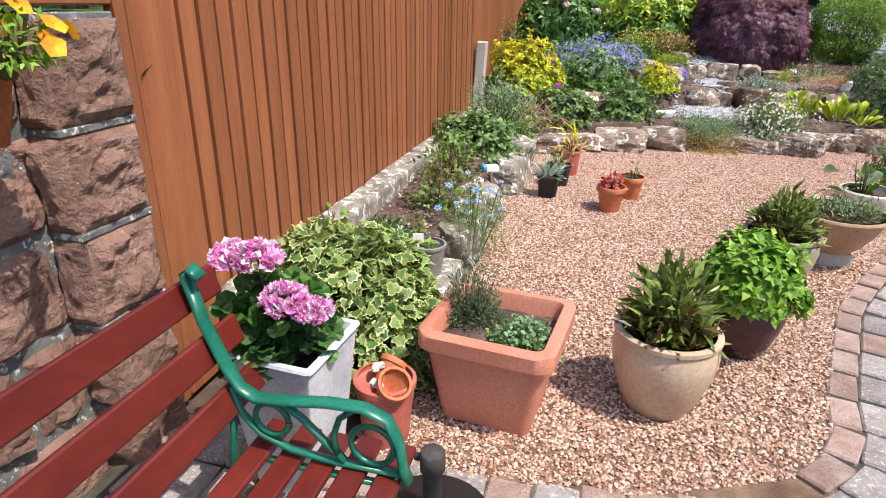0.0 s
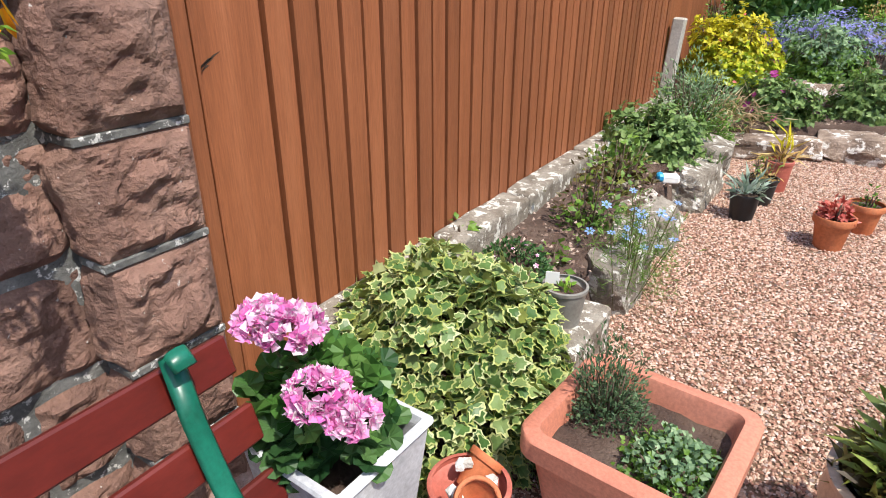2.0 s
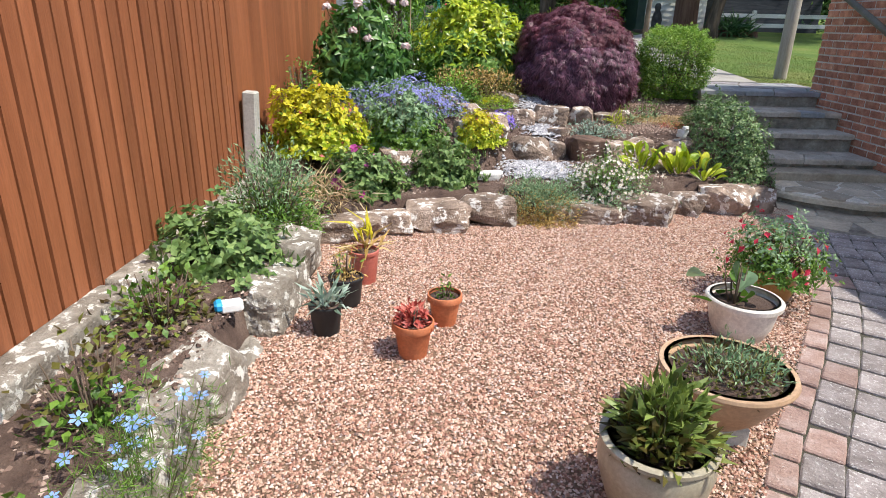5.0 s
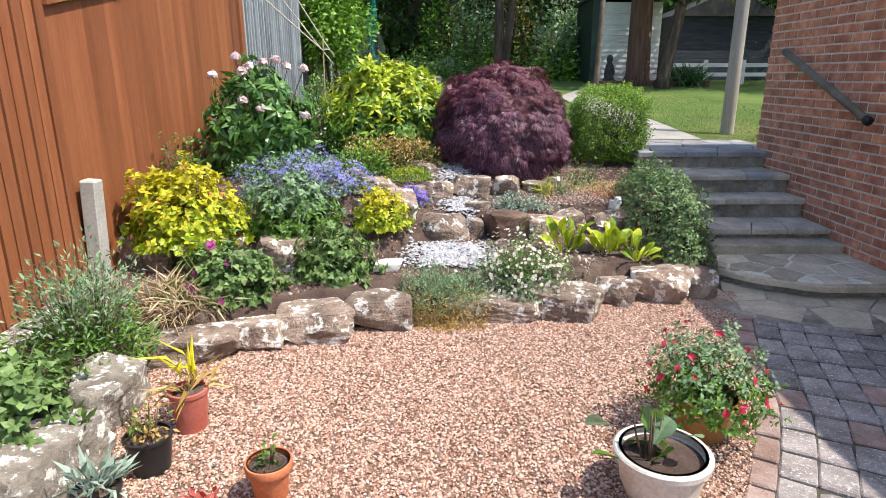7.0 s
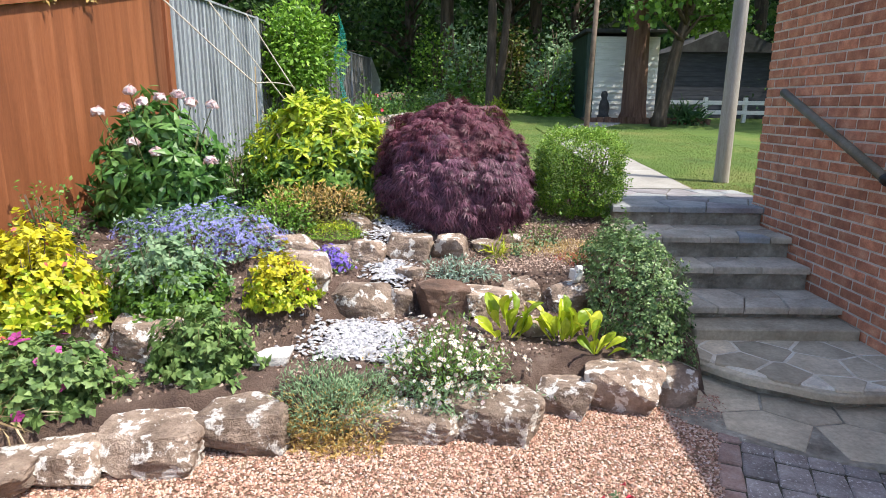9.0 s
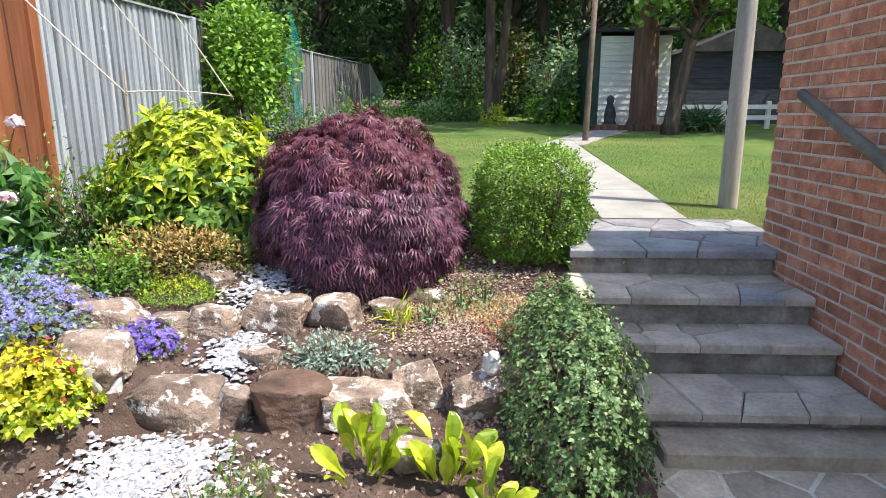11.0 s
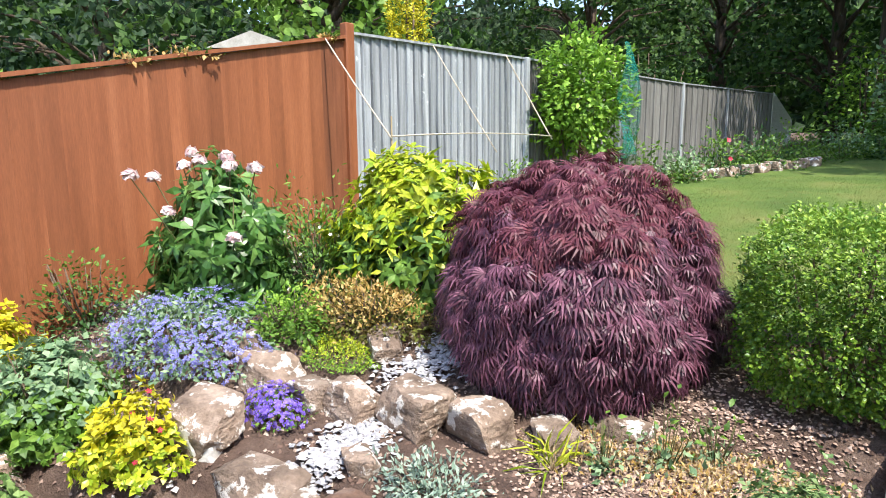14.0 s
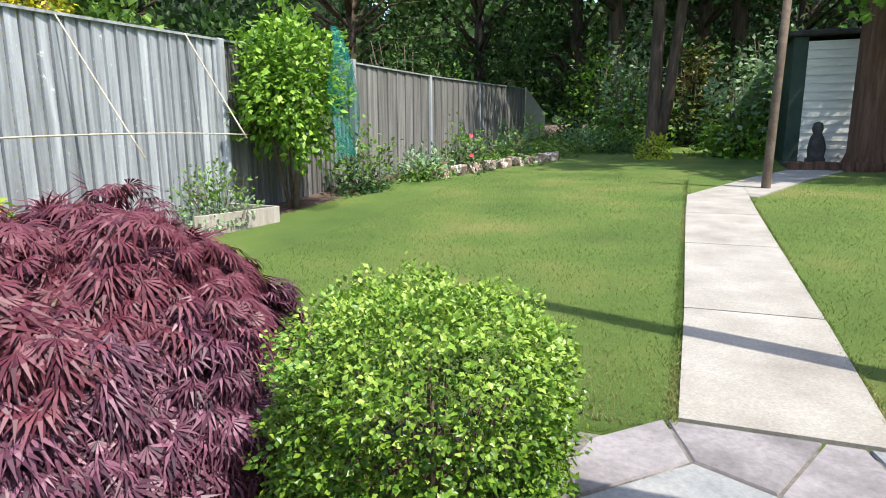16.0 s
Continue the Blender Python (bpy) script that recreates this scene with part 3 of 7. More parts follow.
def bush(name, label, category, at, rx, ry, h, n, shape, size, leaf, seed, lump=0.25, freq=2.2, shell=0.28, low=-0.15, z0=0.0, droop=0.0, rand=0.7,
         stem=TWIG, nstem=9, stem_r=0.006, flowers=(), group="", spread=0.75, upright=0.0, whorl=0, lift=0.3, boxy=0.0):
    """A shrub: stalks, a crown of single leaves, and flowers as (petal materials, shape, size, count, lift)."""
    rng = np.random.default_rng(seed)
    t = thing(name, label, category, pose(*at, 0, 0, 0), group)
    if nstem:
        for k in range(nstem):
            part("stem", stalks(rng, 1, rx, ry, h + z0, stem_r, spread), stem, t, smooth=True)
    p, nrm = crown(rng, n, rx, ry, h, z0, lump, freq, shell, low)
    if boxy:
        q = nrm * np.array([rx, ry, h])
        q = unit(q)
        p = (p - np.array([0, 0, z0])) / np.maximum((np.abs(q) ** boxy).sum(1, keepdims=True) ** (1 / boxy), 0.3) + np.array([0, 0, z0])
    p[:, 2] = np.maximum(p[:, 2], 0.01)
    along = nrm + rand * rng.normal(size=p.shape) + np.array([0, 0, upright - droop])
    face = nrm * 0.6 + np.array([0, 0, 0.7]) + 0.35 * rng.normal(size=p.shape)
    if whorl:
        p, along, face = whorls(rng, p, nrm, whorl, lift)
        along = along + np.array([0, 0, -droop])
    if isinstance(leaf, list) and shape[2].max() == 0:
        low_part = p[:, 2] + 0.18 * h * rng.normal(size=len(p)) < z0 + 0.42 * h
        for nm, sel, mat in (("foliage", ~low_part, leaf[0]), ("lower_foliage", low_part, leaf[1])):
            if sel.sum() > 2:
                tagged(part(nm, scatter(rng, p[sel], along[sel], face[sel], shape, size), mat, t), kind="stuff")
    else:
        tagged(part("foliage", scatter(rng, p, along, face, shape, size), leaf, t), kind="stuff")
    for k, (mats, fs, fsize, count, lift) in enumerate(flowers):
        p, nrm = crown(rng, count, rx * lift, ry * lift, h * lift, z0, lump, freq, 0.05, 0.0)
        side = unit(np.cross(nrm, rng.normal(size=nrm.shape)))
        up = nrm + 0.3 * rng.normal(size=nrm.shape) + np.array([0, -0.3, 0.3])
        if count > 65:
            tagged(part("blossom", scatter(rng, p, side, up, fs, fsize), mats, t), kind="stuff")
            continue
        for q in range(len(p)):
            part("flower", scatter(rng, p[q:q + 1], side[q:q + 1], up[q:q + 1], fs, fsize), mats, t)
    return t


# ---- ground ----
def gravel_z(y):
    return 0.05 + 0.035 * y


def lawn_z(y):
    return 1.1 + 0.05 * (np.minimum(y, 45) - 10.3)


FRONT = ((-1.6, -0.7, 0.0, 0.5, 1.1, 1.9, 2.3, 2.9, 3.3), (5.6, 5.95, 6.22, 6.42, 6.55, 6.58, 6.82, 6.95, 7.0))
MIDDLE = ((-1.6, -0.2, 0.55, 0.95, 1.5, 2.1, 2.6, 3.3), (7.0, 6.98, 7.1, 7.66, 7.68, 7.9, 7.86, 7.9))
REAR = ((-1.6, 0.1, 0.45, 0.9, 1.3, 1.6, 2.1, 3.3), (7.6, 7.7, 8.05, 8.28, 8.36, 8.42, 8.8, 8.9))
EDGE_IN = ((0.4, 0.8, 0.93, 1.0, 1.27, 1.62, 2.1, 2.4, 2.6, 2.9, 3.05), (1.75, 1.93, 2.13, 2.47, 3.3, 3.9, 4.6, 5.08, 5.45, 6.3, 6.65))


def height(x, y):
    """The ground's height: gravel, raised bed by the fence, three terraces of the rockery, lawn."""
    x, y = np.asarray(x, float), np.asarray(y, float)
    z = gravel_z(np.minimum(y, 8))
    yf, ym, yr = np.interp(x, *FRONT), np.interp(x, *MIDDLE), np.interp(x, *REAR)
    step = lambda a, w=0.12: np.clip((y - a) / w, 0, 1)
    rise = 0.2 * step(yf + 0.12) + 0.06 * np.clip((y - yf) / 0.9, 0, 1)
    rise = rise + 0.16 * step(ym + 0.12) + 0.1 * np.clip((y - ym) / 0.8, 0, 1) + 0.12 * step(yr + 0.12)
    top = 1.06 + 0.04 * np.clip(y - 9, 0, 1)
    zr = np.minimum(gravel_z(yf) + rise, top)
    zr = np.where(y > yr + 0.24, np.minimum(zr + (top - zr) * np.clip((y - yr - 0.24) / 0.7, 0, 1), top), zr)
    z = np.where(y > yf, zr, z)
    bed = (x < -0.8) & (y > 2.45) & (y < 6.05)
    z = np.where(bed, np.maximum(z, 0.34 + 0.022 * y), z)
    z = np.where(y > 10.0, lawn_z(y), z)
    z = np.where((x > 3.21) & (y > 6.95) & (y < 10.15) & (x < 4.8), 0.18, z)
    z = np.where((x >= 4.8) & (y < 9.2), 0.25, z)
    z = np.where((x >= 4.8) & (y >= 9.2), lawn_z(np.maximum(y, 9.6)), z)
    return np.where(x < -1.7, lawn_z(np.clip(y, 0, 45)) * np.clip((y - 3) / 6, 0, 1) + 0.1, z)


def spaced(near0, near1, step, far0, far1):
    a = list(np.arange(near0, near1 + 1e-6, step))
    d, v = step, near1
    while v < far1:
        d *= 1.35
        v += d
        a.append(min(v, far1))
    d, v = step, near0
    while v > far0:
        d *= 1.35
        v -= d
        a.insert(0, max(v, far0))
    return np.array(a)


gx, gy = spaced(-2.0, 6.0, 0.06, -400, 400), spaced(0.0, 12.0, 0.06, -400, 600)
X, Y = np.meshgrid(gx, gy)
Z = height(X, Y)
near = (X > -1.8) & (X < 3) & (Y > np.interp(X, *FRONT) + 0.15) & (Y < 10)
bumpy = np.array([noise.noise(Vector((x * 3, y * 3, 0))) for x, y in zip(X.ravel(), Y.ravel())]).reshape(X.shape)
Z = Z + np.where(near | ((X < -0.84) & (X > -1.6) & (Y > 2.4) & (Y < 6)), 0.025 * bumpy, 0)
nx, ny = len(gx), len(gy)
ii, jj = np.meshgrid(np.arange(nx - 1), np.arange(ny - 1))
a = (jj * nx + ii).ravel()
quads = np.stack([a, a + 1, a + nx + 1, a + nx], 1)
cx, cy = (gx[ii] + 0.5 * (gx[ii + 1] - gx[ii])).ravel(), (gy[jj] + 0.5 * (gy[jj + 1] - gy[jj])).ravel()
is_gravel = (cy < np.interp(cx, *FRONT) + 0.1) & (cx > -0.72) & (cy < 7)
is_lawn = ((cy > 10.0) & (cx > -0.9)) | (np.abs(cx) > 9) | (cy < -6) | ((cx > 4.4) & (cy > 9))
soil = np.where(is_gravel, 0, np.where(is_lawn, 2, 1))
ground = part("ground", Geo().add(np.stack([X.ravel(), Y.ravel(), Z.ravel()], 1), quads, soil), [GRAVEL_BED, SOIL, LAWN], smooth=True)
tagged(ground, "sloping garden ground of gravel, dark soil and mown lawn", "ground", kind="structure")


def pebbles(rng, x, y, z, size, flat=0.6):
    """Small uneven stones, open underneath."""
    n = len(x)
    base = np.array([(1, 0, -0.3), (0, 1, -0.3), (-1, 0, -0.3), (0, -1, -0.3), (0, 0, 1)], float)
    f = np.array([[0, 1, 4], [1, 2, 4], [2, 3, 4], [3, 0, 4]])
    s = size * rng.uniform(0.6, 1.35, n)
    v = base[None] * (1 + 0.35 * rng.uniform(-1, 1, (n, 5, 1)))
    v[:, :, 0] *= rng.uniform(0.8, 1.4, n)[:, None]
    v[:, 4, :2] += rng.uniform(-0.4, 0.4, (n, 2))
    v[:, :, 2] *= flat
    a = rng.uniform(0, 6.28, n)
    c, sn = np.cos(a)[:, None], np.sin(a)[:, None]
    tilt = rng.normal(0, 0.35, n)[:, None]
    vx, vy, vz = v[:, :, 0], v[:, :, 1], v[:, :, 2]
    vy, vz = vy * np.cos(tilt) - vz * np.sin(tilt), vy * np.sin(tilt) + vz * np.cos(tilt)
    v = np.stack([vx * c - vy * sn, vx * sn + vy * c, vz], 2) * s[:, None, None]
    v += np.stack([x, y, z + 0.3 * s * flat], 1)[:, None, :]
    return Geo().add(v.reshape(-1, 3), (f[None] + np.arange(n)[:, None, None] * 5).reshape(-1, 3))


rng = np.random.default_rng(11)
px, py = rng.uniform(-0.78, 3.2, 230000), rng.uniform(1.45, 7.0, 230000)
inner = np.where(py > 6.5, 3.25, np.interp(py, EDGE_IN[1], EDGE_IN[0]))
front_edge = 1.615 + 0.155 * np.clip(px + 0.2, 0, 1) + 0.02 * np.sin(px * 23)
keep = (py < np.interp(px, *FRONT) + 0.1) & (px < inner + 0.02) & (py > front_edge)
px, py = px[keep][:165000], py[keep][:165000]
gravel = part("gravel", pebbles(rng, px, py, height(px, py) + rng.uniform(0, 0.007, len(px)), 0.0072), PEBBLE)
tagged(gravel, "loose golden and pink pea gravel over the patio", "gravel", kind="stuff")

# white slate chippings trickling down between the rocks
cxy = []
for x0, y0, x1, y1, w, n in ((0.8, 7.0, 1.25, 7.5, 0.22, 1500), (1.05, 7.85, 1.22, 8.28, 0.13, 700), (1.0, 8.4, 1.2, 8.95, 0.16, 700)):
    k = rng.uniform(0, 1, n)
    cxy.append(np.stack([x0 + (x1 - x0) * k + rng.normal(0, w * 0.5, n), y0 + (y1 - y0) * rng.uniform(0, 1, n) + rng.normal(0, w * 0.2, n)], 1))
cxy = np.concatenate(cxy)
chips = part("slate_chippings", pebbles(rng, cxy[:, 0], cxy[:, 1], height(cxy[:, 0], cxy[:, 1]) + rng.uniform(0, 0.012, len(cxy)) + 0.01, 0.0165, 0.4), CHIP)
tagged(chips, "pale grey slate chippings between the rockery stones", "chippings", kind="stuff")

# dry bark and leaf flakes on the soil by the clipped bush
mx, my = rng.normal(2.35, 0.36, 9000), rng.normal(8.75, 0.3, 9000)
keep = (my > 8.15) & (my < 9.5) & (mx < 3.0)
mx, my = mx[keep], my[keep]
mz = np.array([0.025 * noise.noise(Vector((x * 3, y * 3, 0))) for x, y in zip(mx, my)])
flakes = part("bark_flakes", pebbles(rng, mx, my, height(mx, my) + mz + rng.uniform(0.0, 0.008, len(mx)), 0.0085, 0.45), LITTER)
tagged(flakes, "dry pinkish bark flakes scattered over the soil", "mulch", kind="stuff")

# crumbs of soil on the beds
sx, sy = rng.uniform(-1.45, 3.05, 26000), rng.uniform(2.5, 9.8, 26000)
keep = ((sx < -0.8) & (sy < 6.0)) | (sy > np.interp(sx, *FRONT) + 0.3)
sx, sy = sx[keep], sy[keep]
bz = np.array([0.025 * noise.noise(Vector((x * 3, y * 3, 0))) for x, y in zip(sx, sy)])
clods = part("soil_crumbs", pebbles(rng, sx, sy, height(sx, sy) + bz, 0.011, 0.8), CLOD)
tagged(clods, "dry crumbs of dark brown soil on the planted beds", "soil", kind="stuff")

# lawn grass
lx, ly = rng.uniform(-1.0, 7.0, 75000), 10.25 + 9 * rng.uniform(0, 1, 75000) ** 1.6
left = 3.55 + 0.03 * (ly - 10.3)
keep = ~((lx > left) & (lx < left + 0.74)) & ~((lx < 0.2) & (ly > 12))
lx, ly = lx[keep], ly[keep]
ey = 10.3 + 8 * rng.uniform(0, 1, 9000) ** 1.5
path_edge = 3.55 + 0.03 * (ey - 10.3) * 0.75
ex = np.where(rng.uniform(0, 1, 9000) < 0.5, path_edge - 0.012, path_edge + 0.756) + rng.normal(0, 0.014, 9000)
lx, ly = np.concatenate([lx, ex]), np.concatenate([ly, ey])
bp = np.stack([lx, ly, height(lx, ly) - 0.002], 1)
along = np.stack([rng.normal(0, 0.5, len(lx)), rng.normal(0, 0.5, len(lx)), np.ones(len(lx))], 1)
grass = part("grass", scatter(rng, bp, along, rng.normal(size=bp.shape), blade(0.08, 0.4), 0.024, 0.5), BLADE)
tagged(grass, "short mown green grass with dry patches", "grass", kind="stuff")


# ---- rocks ----
def ball(subdivisions):
    ico = bmesh.new()
    bmesh.ops.create_icosphere(ico, subdivisions=subdivisions, radius=1.0)
    v, f = np.array([v.co[:] for v in ico.verts]), np.array([[v.index for v in f.verts] for f in ico.faces])
    ico.free()
    return v, f


ICO_V, ICO_F = ball(5)
SMALL_V, SMALL_F = ball(4)


def stone(seed, w, d, h, cuts=7, rough=0.034, square=16):
    """A broken block: a squarish ball split along random planes, with chipped faces. Its base is at z = 0."""
    rng = np.random.default_rng(seed)
    base_v, base_f = (ICO_V, ICO_F) if max(w, d) > 0.28 else (SMALL_V, SMALL_F)
    v = base_v / np.maximum((np.abs(base_v) ** square).sum(1, keepdims=True) ** (1 / square), 1e-6)
    for k in range(cuts):
        n = unit(rng.normal(size=(1, 3)) * np.array([1, 1, 0.8]))[0]
        over = v @ n - rng.uniform(0.88, 1.22)
        v = v - np.maximum(over, 0)[:, None] * n
    if cuts:
        v = v * (1 + np.array([0.13, 0.13, 0]) * rng.uniform(-1, 1, 3) * v[:, 2:3]) + np.array([0.16, 0.1, 0]) * rng.uniform(-1, 1, 3) * v[:, 2:3]
        v[:, 2] += 0.16 * rng.uniform(-1, 1) * v[:, 0] + 0.14 * rng.uniform(-1, 1) * v[:, 1]
    r = np.array([rough * noise.noise(Vector(p) * 4 + Vector((seed, 0, 0))) + (0.06 if cuts else 0.015) * noise.noise(Vector(p) * 1.5 + Vector((0, seed, 0)))
                  - rough * 1.3 * abs(noise.noise(Vector((p[0] * 1.5, p[1] * 1.5, p[2] * 6 + seed)))) + rough * 0.5 * noise.noise(Vector(p) * 11) + rough * 0.3 * noise.noise(Vector(p) * 23) for p in v])
    v = v * (1 + r)[:, None]
    lo, hi = v.min(0), v.max(0)
    v = (v - (lo + hi) / 2) / (hi - lo) * np.array([w, d, h])
    v[:, 2] += h / 2
    return Geo().add(v, base_f)


def rock(seed, x, y, w, d, h, turn=0, mat=ROCK, sink=0.05, label="", group="rockery stones", dz=0.0):
    z = float(height(x, y - 0.1)) + dz
    ob = part("rock", stone(seed, w, d, h + sink), mat, at=pose(x, y, z - sink, 0, 0, turn))
    for p in ob.data.polygons:
        p.use_smooth = True
    ob.data.set_sharp_from_angle(angle=radians(28))
    return tagged(ob, label or "weathered brown and grey rockery stone with pale lichen", "rock", group)


FRONT_ROCKS = ((-0.66, 6.02, 0.66, 0.34, 0.2), (-0.22, 6.17, 0.28, 0.26, 0.19), (0.13, 6.29, 0.45, 0.34, 0.25), (0.52, 6.46, 0.43, 0.34, 0.25), (1.1, 6.58, 0.2, 0.2, 0.17),
               (1.4, 6.58, 0.44, 0.3, 0.18), (1.83, 6.62, 0.46, 0.36, 0.24), (2.24, 6.83, 0.32, 0.26, 0.23), (2.61, 6.9, 0.4, 0.34, 0.29), (2.92, 6.95, 0.24, 0.26, 0.27))
for k, (x, y, w, d, h) in enumerate(FRONT_ROCKS):
    rock(20 + k, x, y + 0.02, w * 1.16, d * 1.1, h * 0.84, 8 - 3 * k, group="front row of rockery stones")
MID_ROCKS = ((-1.28, 7.08, 0.42, 0.3, 0.24), (-0.72, 7.2, 0.4, 0.3, 0.2), (-0.2, 7.06, 0.46, 0.32, 0.22), (0.55, 6.95, 0.2, 0.17, 0.1), (0.97, 7.74, 0.42, 0.3, 0.24),
             (1.25, 7.74, 0.15, 0.16, 0.18), (1.54, 7.76, 0.34, 0.3, 0.25), (1.88, 7.8, 0.4, 0.3, 0.2), (2.13, 7.98, 0.28, 0.24, 0.2), (2.5, 7.92, 0.4, 0.32, 0.22), (2.76, 8.2, 0.14, 0.14, 0.16), (2.15, 7.45, 0.22, 0.2, 0.12), (0.62, 7.68, 0.19, 0.18, 0.2))
for k, (x, y, w, d, h) in enumerate(MID_ROCKS):
    dark, pale = k == 6, k in (3, 12)
    rock(50 + k, x, y, w * 1.14, d, h, -8 + 3 * k, ROCK_DARK if dark else ROCK_PALE if pale else ROCK, group="middle row of rockery stones", dz=-0.01,
         label="large dark brown rockery stone" if dark else "small pale whitish rockery stone" if pale else "")
REAR_ROCKS = ((0.56, 7.72, 0.36, 0.28, 0.22), (0.4, 8.2, 0.32, 0.26, 0.22), (0.7, 8.24, 0.22, 0.2, 0.13), (0.92, 8.32, 0.3, 0.24, 0.18), (1.26, 8.4, 0.34, 0.26, 0.2), (1.42, 8.5, 0.09, 0.1, 0.12),
              (1.6, 8.47, 0.26, 0.22, 0.18), (2.1, 8.85, 0.26, 0.2, 0.09), (0.33, 7.6, 0.2, 0.18, 0.18), (0.15, 8.2, 0.22, 0.2, 0.14), (1.3, 8.02, 0.2, 0.15, 0.08), (0.75, 8.72, 0.34, 0.2, 0.12), (1.9, 8.62, 0.22, 0.18, 0.1))
for k, (x, y, w, d, h) in enumerate(REAR_ROCKS):
    rock(80 + k, x, y, w * 1.12, d, h, 10 - 4 * k, group="rear row of rockery stones", dz=0.0)

# stones along the raised bed
BED_STONES = ((-0.8, 5.36, 0.32, 0.5, 0.28), (-0.78, 4.86, 0.27, 0.6, 0.25), (-0.83, 4.39, 0.28, 0.38, 0.27), (-0.84, 4.02, 0.3, 0.38, 0.27), (-0.85, 3.64, 0.27, 0.4, 0.27), (-0.84, 3.26, 0.28, 0.4, 0.27), (-0.82, 2.96, 0.26, 0.28, 0.28))
for k, (x, y, w, d, h) in enumerate(BED_STONES):
    rock(110 + k, x + 0.03, y, w * 1.05, d * 1.05, h, 4 * (-1) ** k, KERBSTONE, 0.05, "pale lichen-covered stone edging the raised bed", "stones along the raised bed", dz=float(gravel_z(y) - height(x, y - 0.1)))
slab = part("kerb_slab", cbox(-0.98, -0.66, 2.42, 2.86, 0.1, 0.37, 0.012), KERBSTONE)
tagged(slab, "pale stone slab at the end of the raised bed", "kerb stone", "stones along the raised bed")
wall_kerb = thing("fence_kerb", "low kerb of pale rough stones along the fence", "kerb", kind="structure")
y, k = 1.9, 0
while y < 6.3:
    ln = (0.86, 0.72, 1.0, 0.64)[k % 4]
    part("kerb_stone", stone(140 + k, 0.17, ln - 0.004, 0.34, 0, 0.018, 24), KERBSTONE, wall_kerb, at=pose(-1.41, y + ln / 2, 0.17 + 0.008 * y, 0, 0, 0.6 * (-1) ** k), smooth=True)
    y += ln
    k += 1

# ---- fences ----
def board(y0, y1, z0, ztop0, ztop1, x, thick0=0.006, thick1=0.018):
    """A feather-edged upright board on the plane x, its top cut to the slope."""
    v = [(x, y0, z0), (x, y1, z0), (x, y1, ztop1), (x, y0, ztop0), (x + thick0, y0, z0), (x + thick1, y1, z0), (x + thick1, y1, ztop1), (x + thick0, y0, ztop0)]
    return Geo().add(v, [[0, 1, 2, 3], [5, 4, 7, 6], [4, 5, 1, 0], [6, 7, 3, 2], [4, 0, 3, 7], [1, 5, 6, 2]])


def top_red(y):
    return float(np.interp(y, (1.6, 6.7, 10.6), (2.25, 2.36, 3.2)))


def top_grey(y):
    return float(np.interp(y, (10.6, 13.8, 17, 20.4, 29.5), (3.2, 3.3, 3.42, 3.47, 3.83)))


FX = -1.5
red = thing("fence_red_boarded", "red-brown stained close-boarded timber fence", "fence", kind="structure")
part("gate_post", cbox(FX - 0.02, FX + 0.012, 1.685, 1.912, 0.15, 2.25, 0.006), FENCE_RED, red, "wide flat stained post board")
part("gate_post", cbox(FX - 0.03, FX + 0.015, 1.63, 1.676, 0.15, 2.25, 0.004), FENCE_RED, red)
# backing in the darker red, so the gaps' shade is partly in its colour
part("backing", cbox(FX - 0.05, FX - 0.03, 1.66, 6.62, 0.1, 2.2, 0.004), FENCE_DARK, red)
y = 1.934
k = 0
while y < 6.6:
    w = 0.107 + 0.005 * math.sin(k * 2.7)
    part("board", board(y, y + w - 0.017, 0.3, top_red(y), top_red(y + w), FX - 0.03, 0.038 + 0.003 * (k % 2), 0.036 + 0.004 * (k % 2)), FENCE_RED, red)
    y += w
    k += 1

crack = Geo()
for k, (dy, dz, ln, w) in enumerate(((0.0, 0.0, 0.045, 0.01), (0.01, 0.008, 0.06, 0.005), (0.0, -0.008, 0.03, 0.006))):
    crack.add([(FX + 0.0135, 1.69 + dy, 1.385 + dz), (FX + 0.0135, 1.69 + dy + ln, 1.385 + dz + ln * 0.5), (FX + 0.0135, 1.69 + dy + ln * 0.6, 1.385 + dz + ln * 0.3 + w), (FX + 0.02, 1.69 + dy, 1.385 + dz + w)], [[0, 1, 2, 3]])
part("splinter", crack, BARK, red, "dark splintered knot in the post board")

panel = thing("fence_red_panel", "smooth orange-brown stained fence panel with sloping top", "fence", kind="structure")
y, k = 6.62, 0
while y < 10.5:
    w = min(0.15, 10.52 - y)
    # the last boards, beyond y 10.12, take the darker red
    part("board", board(y, y + w - 0.0015, 0.35, top_red(y) - 0.03, top_red(y + w) - 0.03, FX - 0.02, 0.018, 0.022), FENCE_DARK if y > 10.12 else FENCE_RED, panel)
    y += w
    k += 1
g = Geo().add([(FX - 0.05, 6.62, top_red(6.62) - 0.03), (FX + 0.04, 6.62, top_red(6.62) - 0.03), (FX + 0.04, 10.5, top_red(10.5) - 0.03), (FX - 0.05, 10.5, top_red(10.5) - 0.03),
               (FX - 0.05, 6.62, top_red(6.62)), (FX + 0.04, 6.62, top_red(6.62)), (FX + 0.04, 10.5, top_red(10.5)), (FX - 0.05, 10.5, top_red(10.5))],
              [[0, 3, 2, 1], [4, 5, 6, 7], [0, 1, 5, 4], [2, 3, 7, 6], [1, 2, 6, 5], [3, 0, 4, 7]])
part("capping", g, FENCE_RED, panel)
part("end_post", cbox(FX - 0.05, FX + 0.05, 10.5, 10.61, 0.6, 3.3, 0.01), FENCE_RED, panel, "square stained end post")

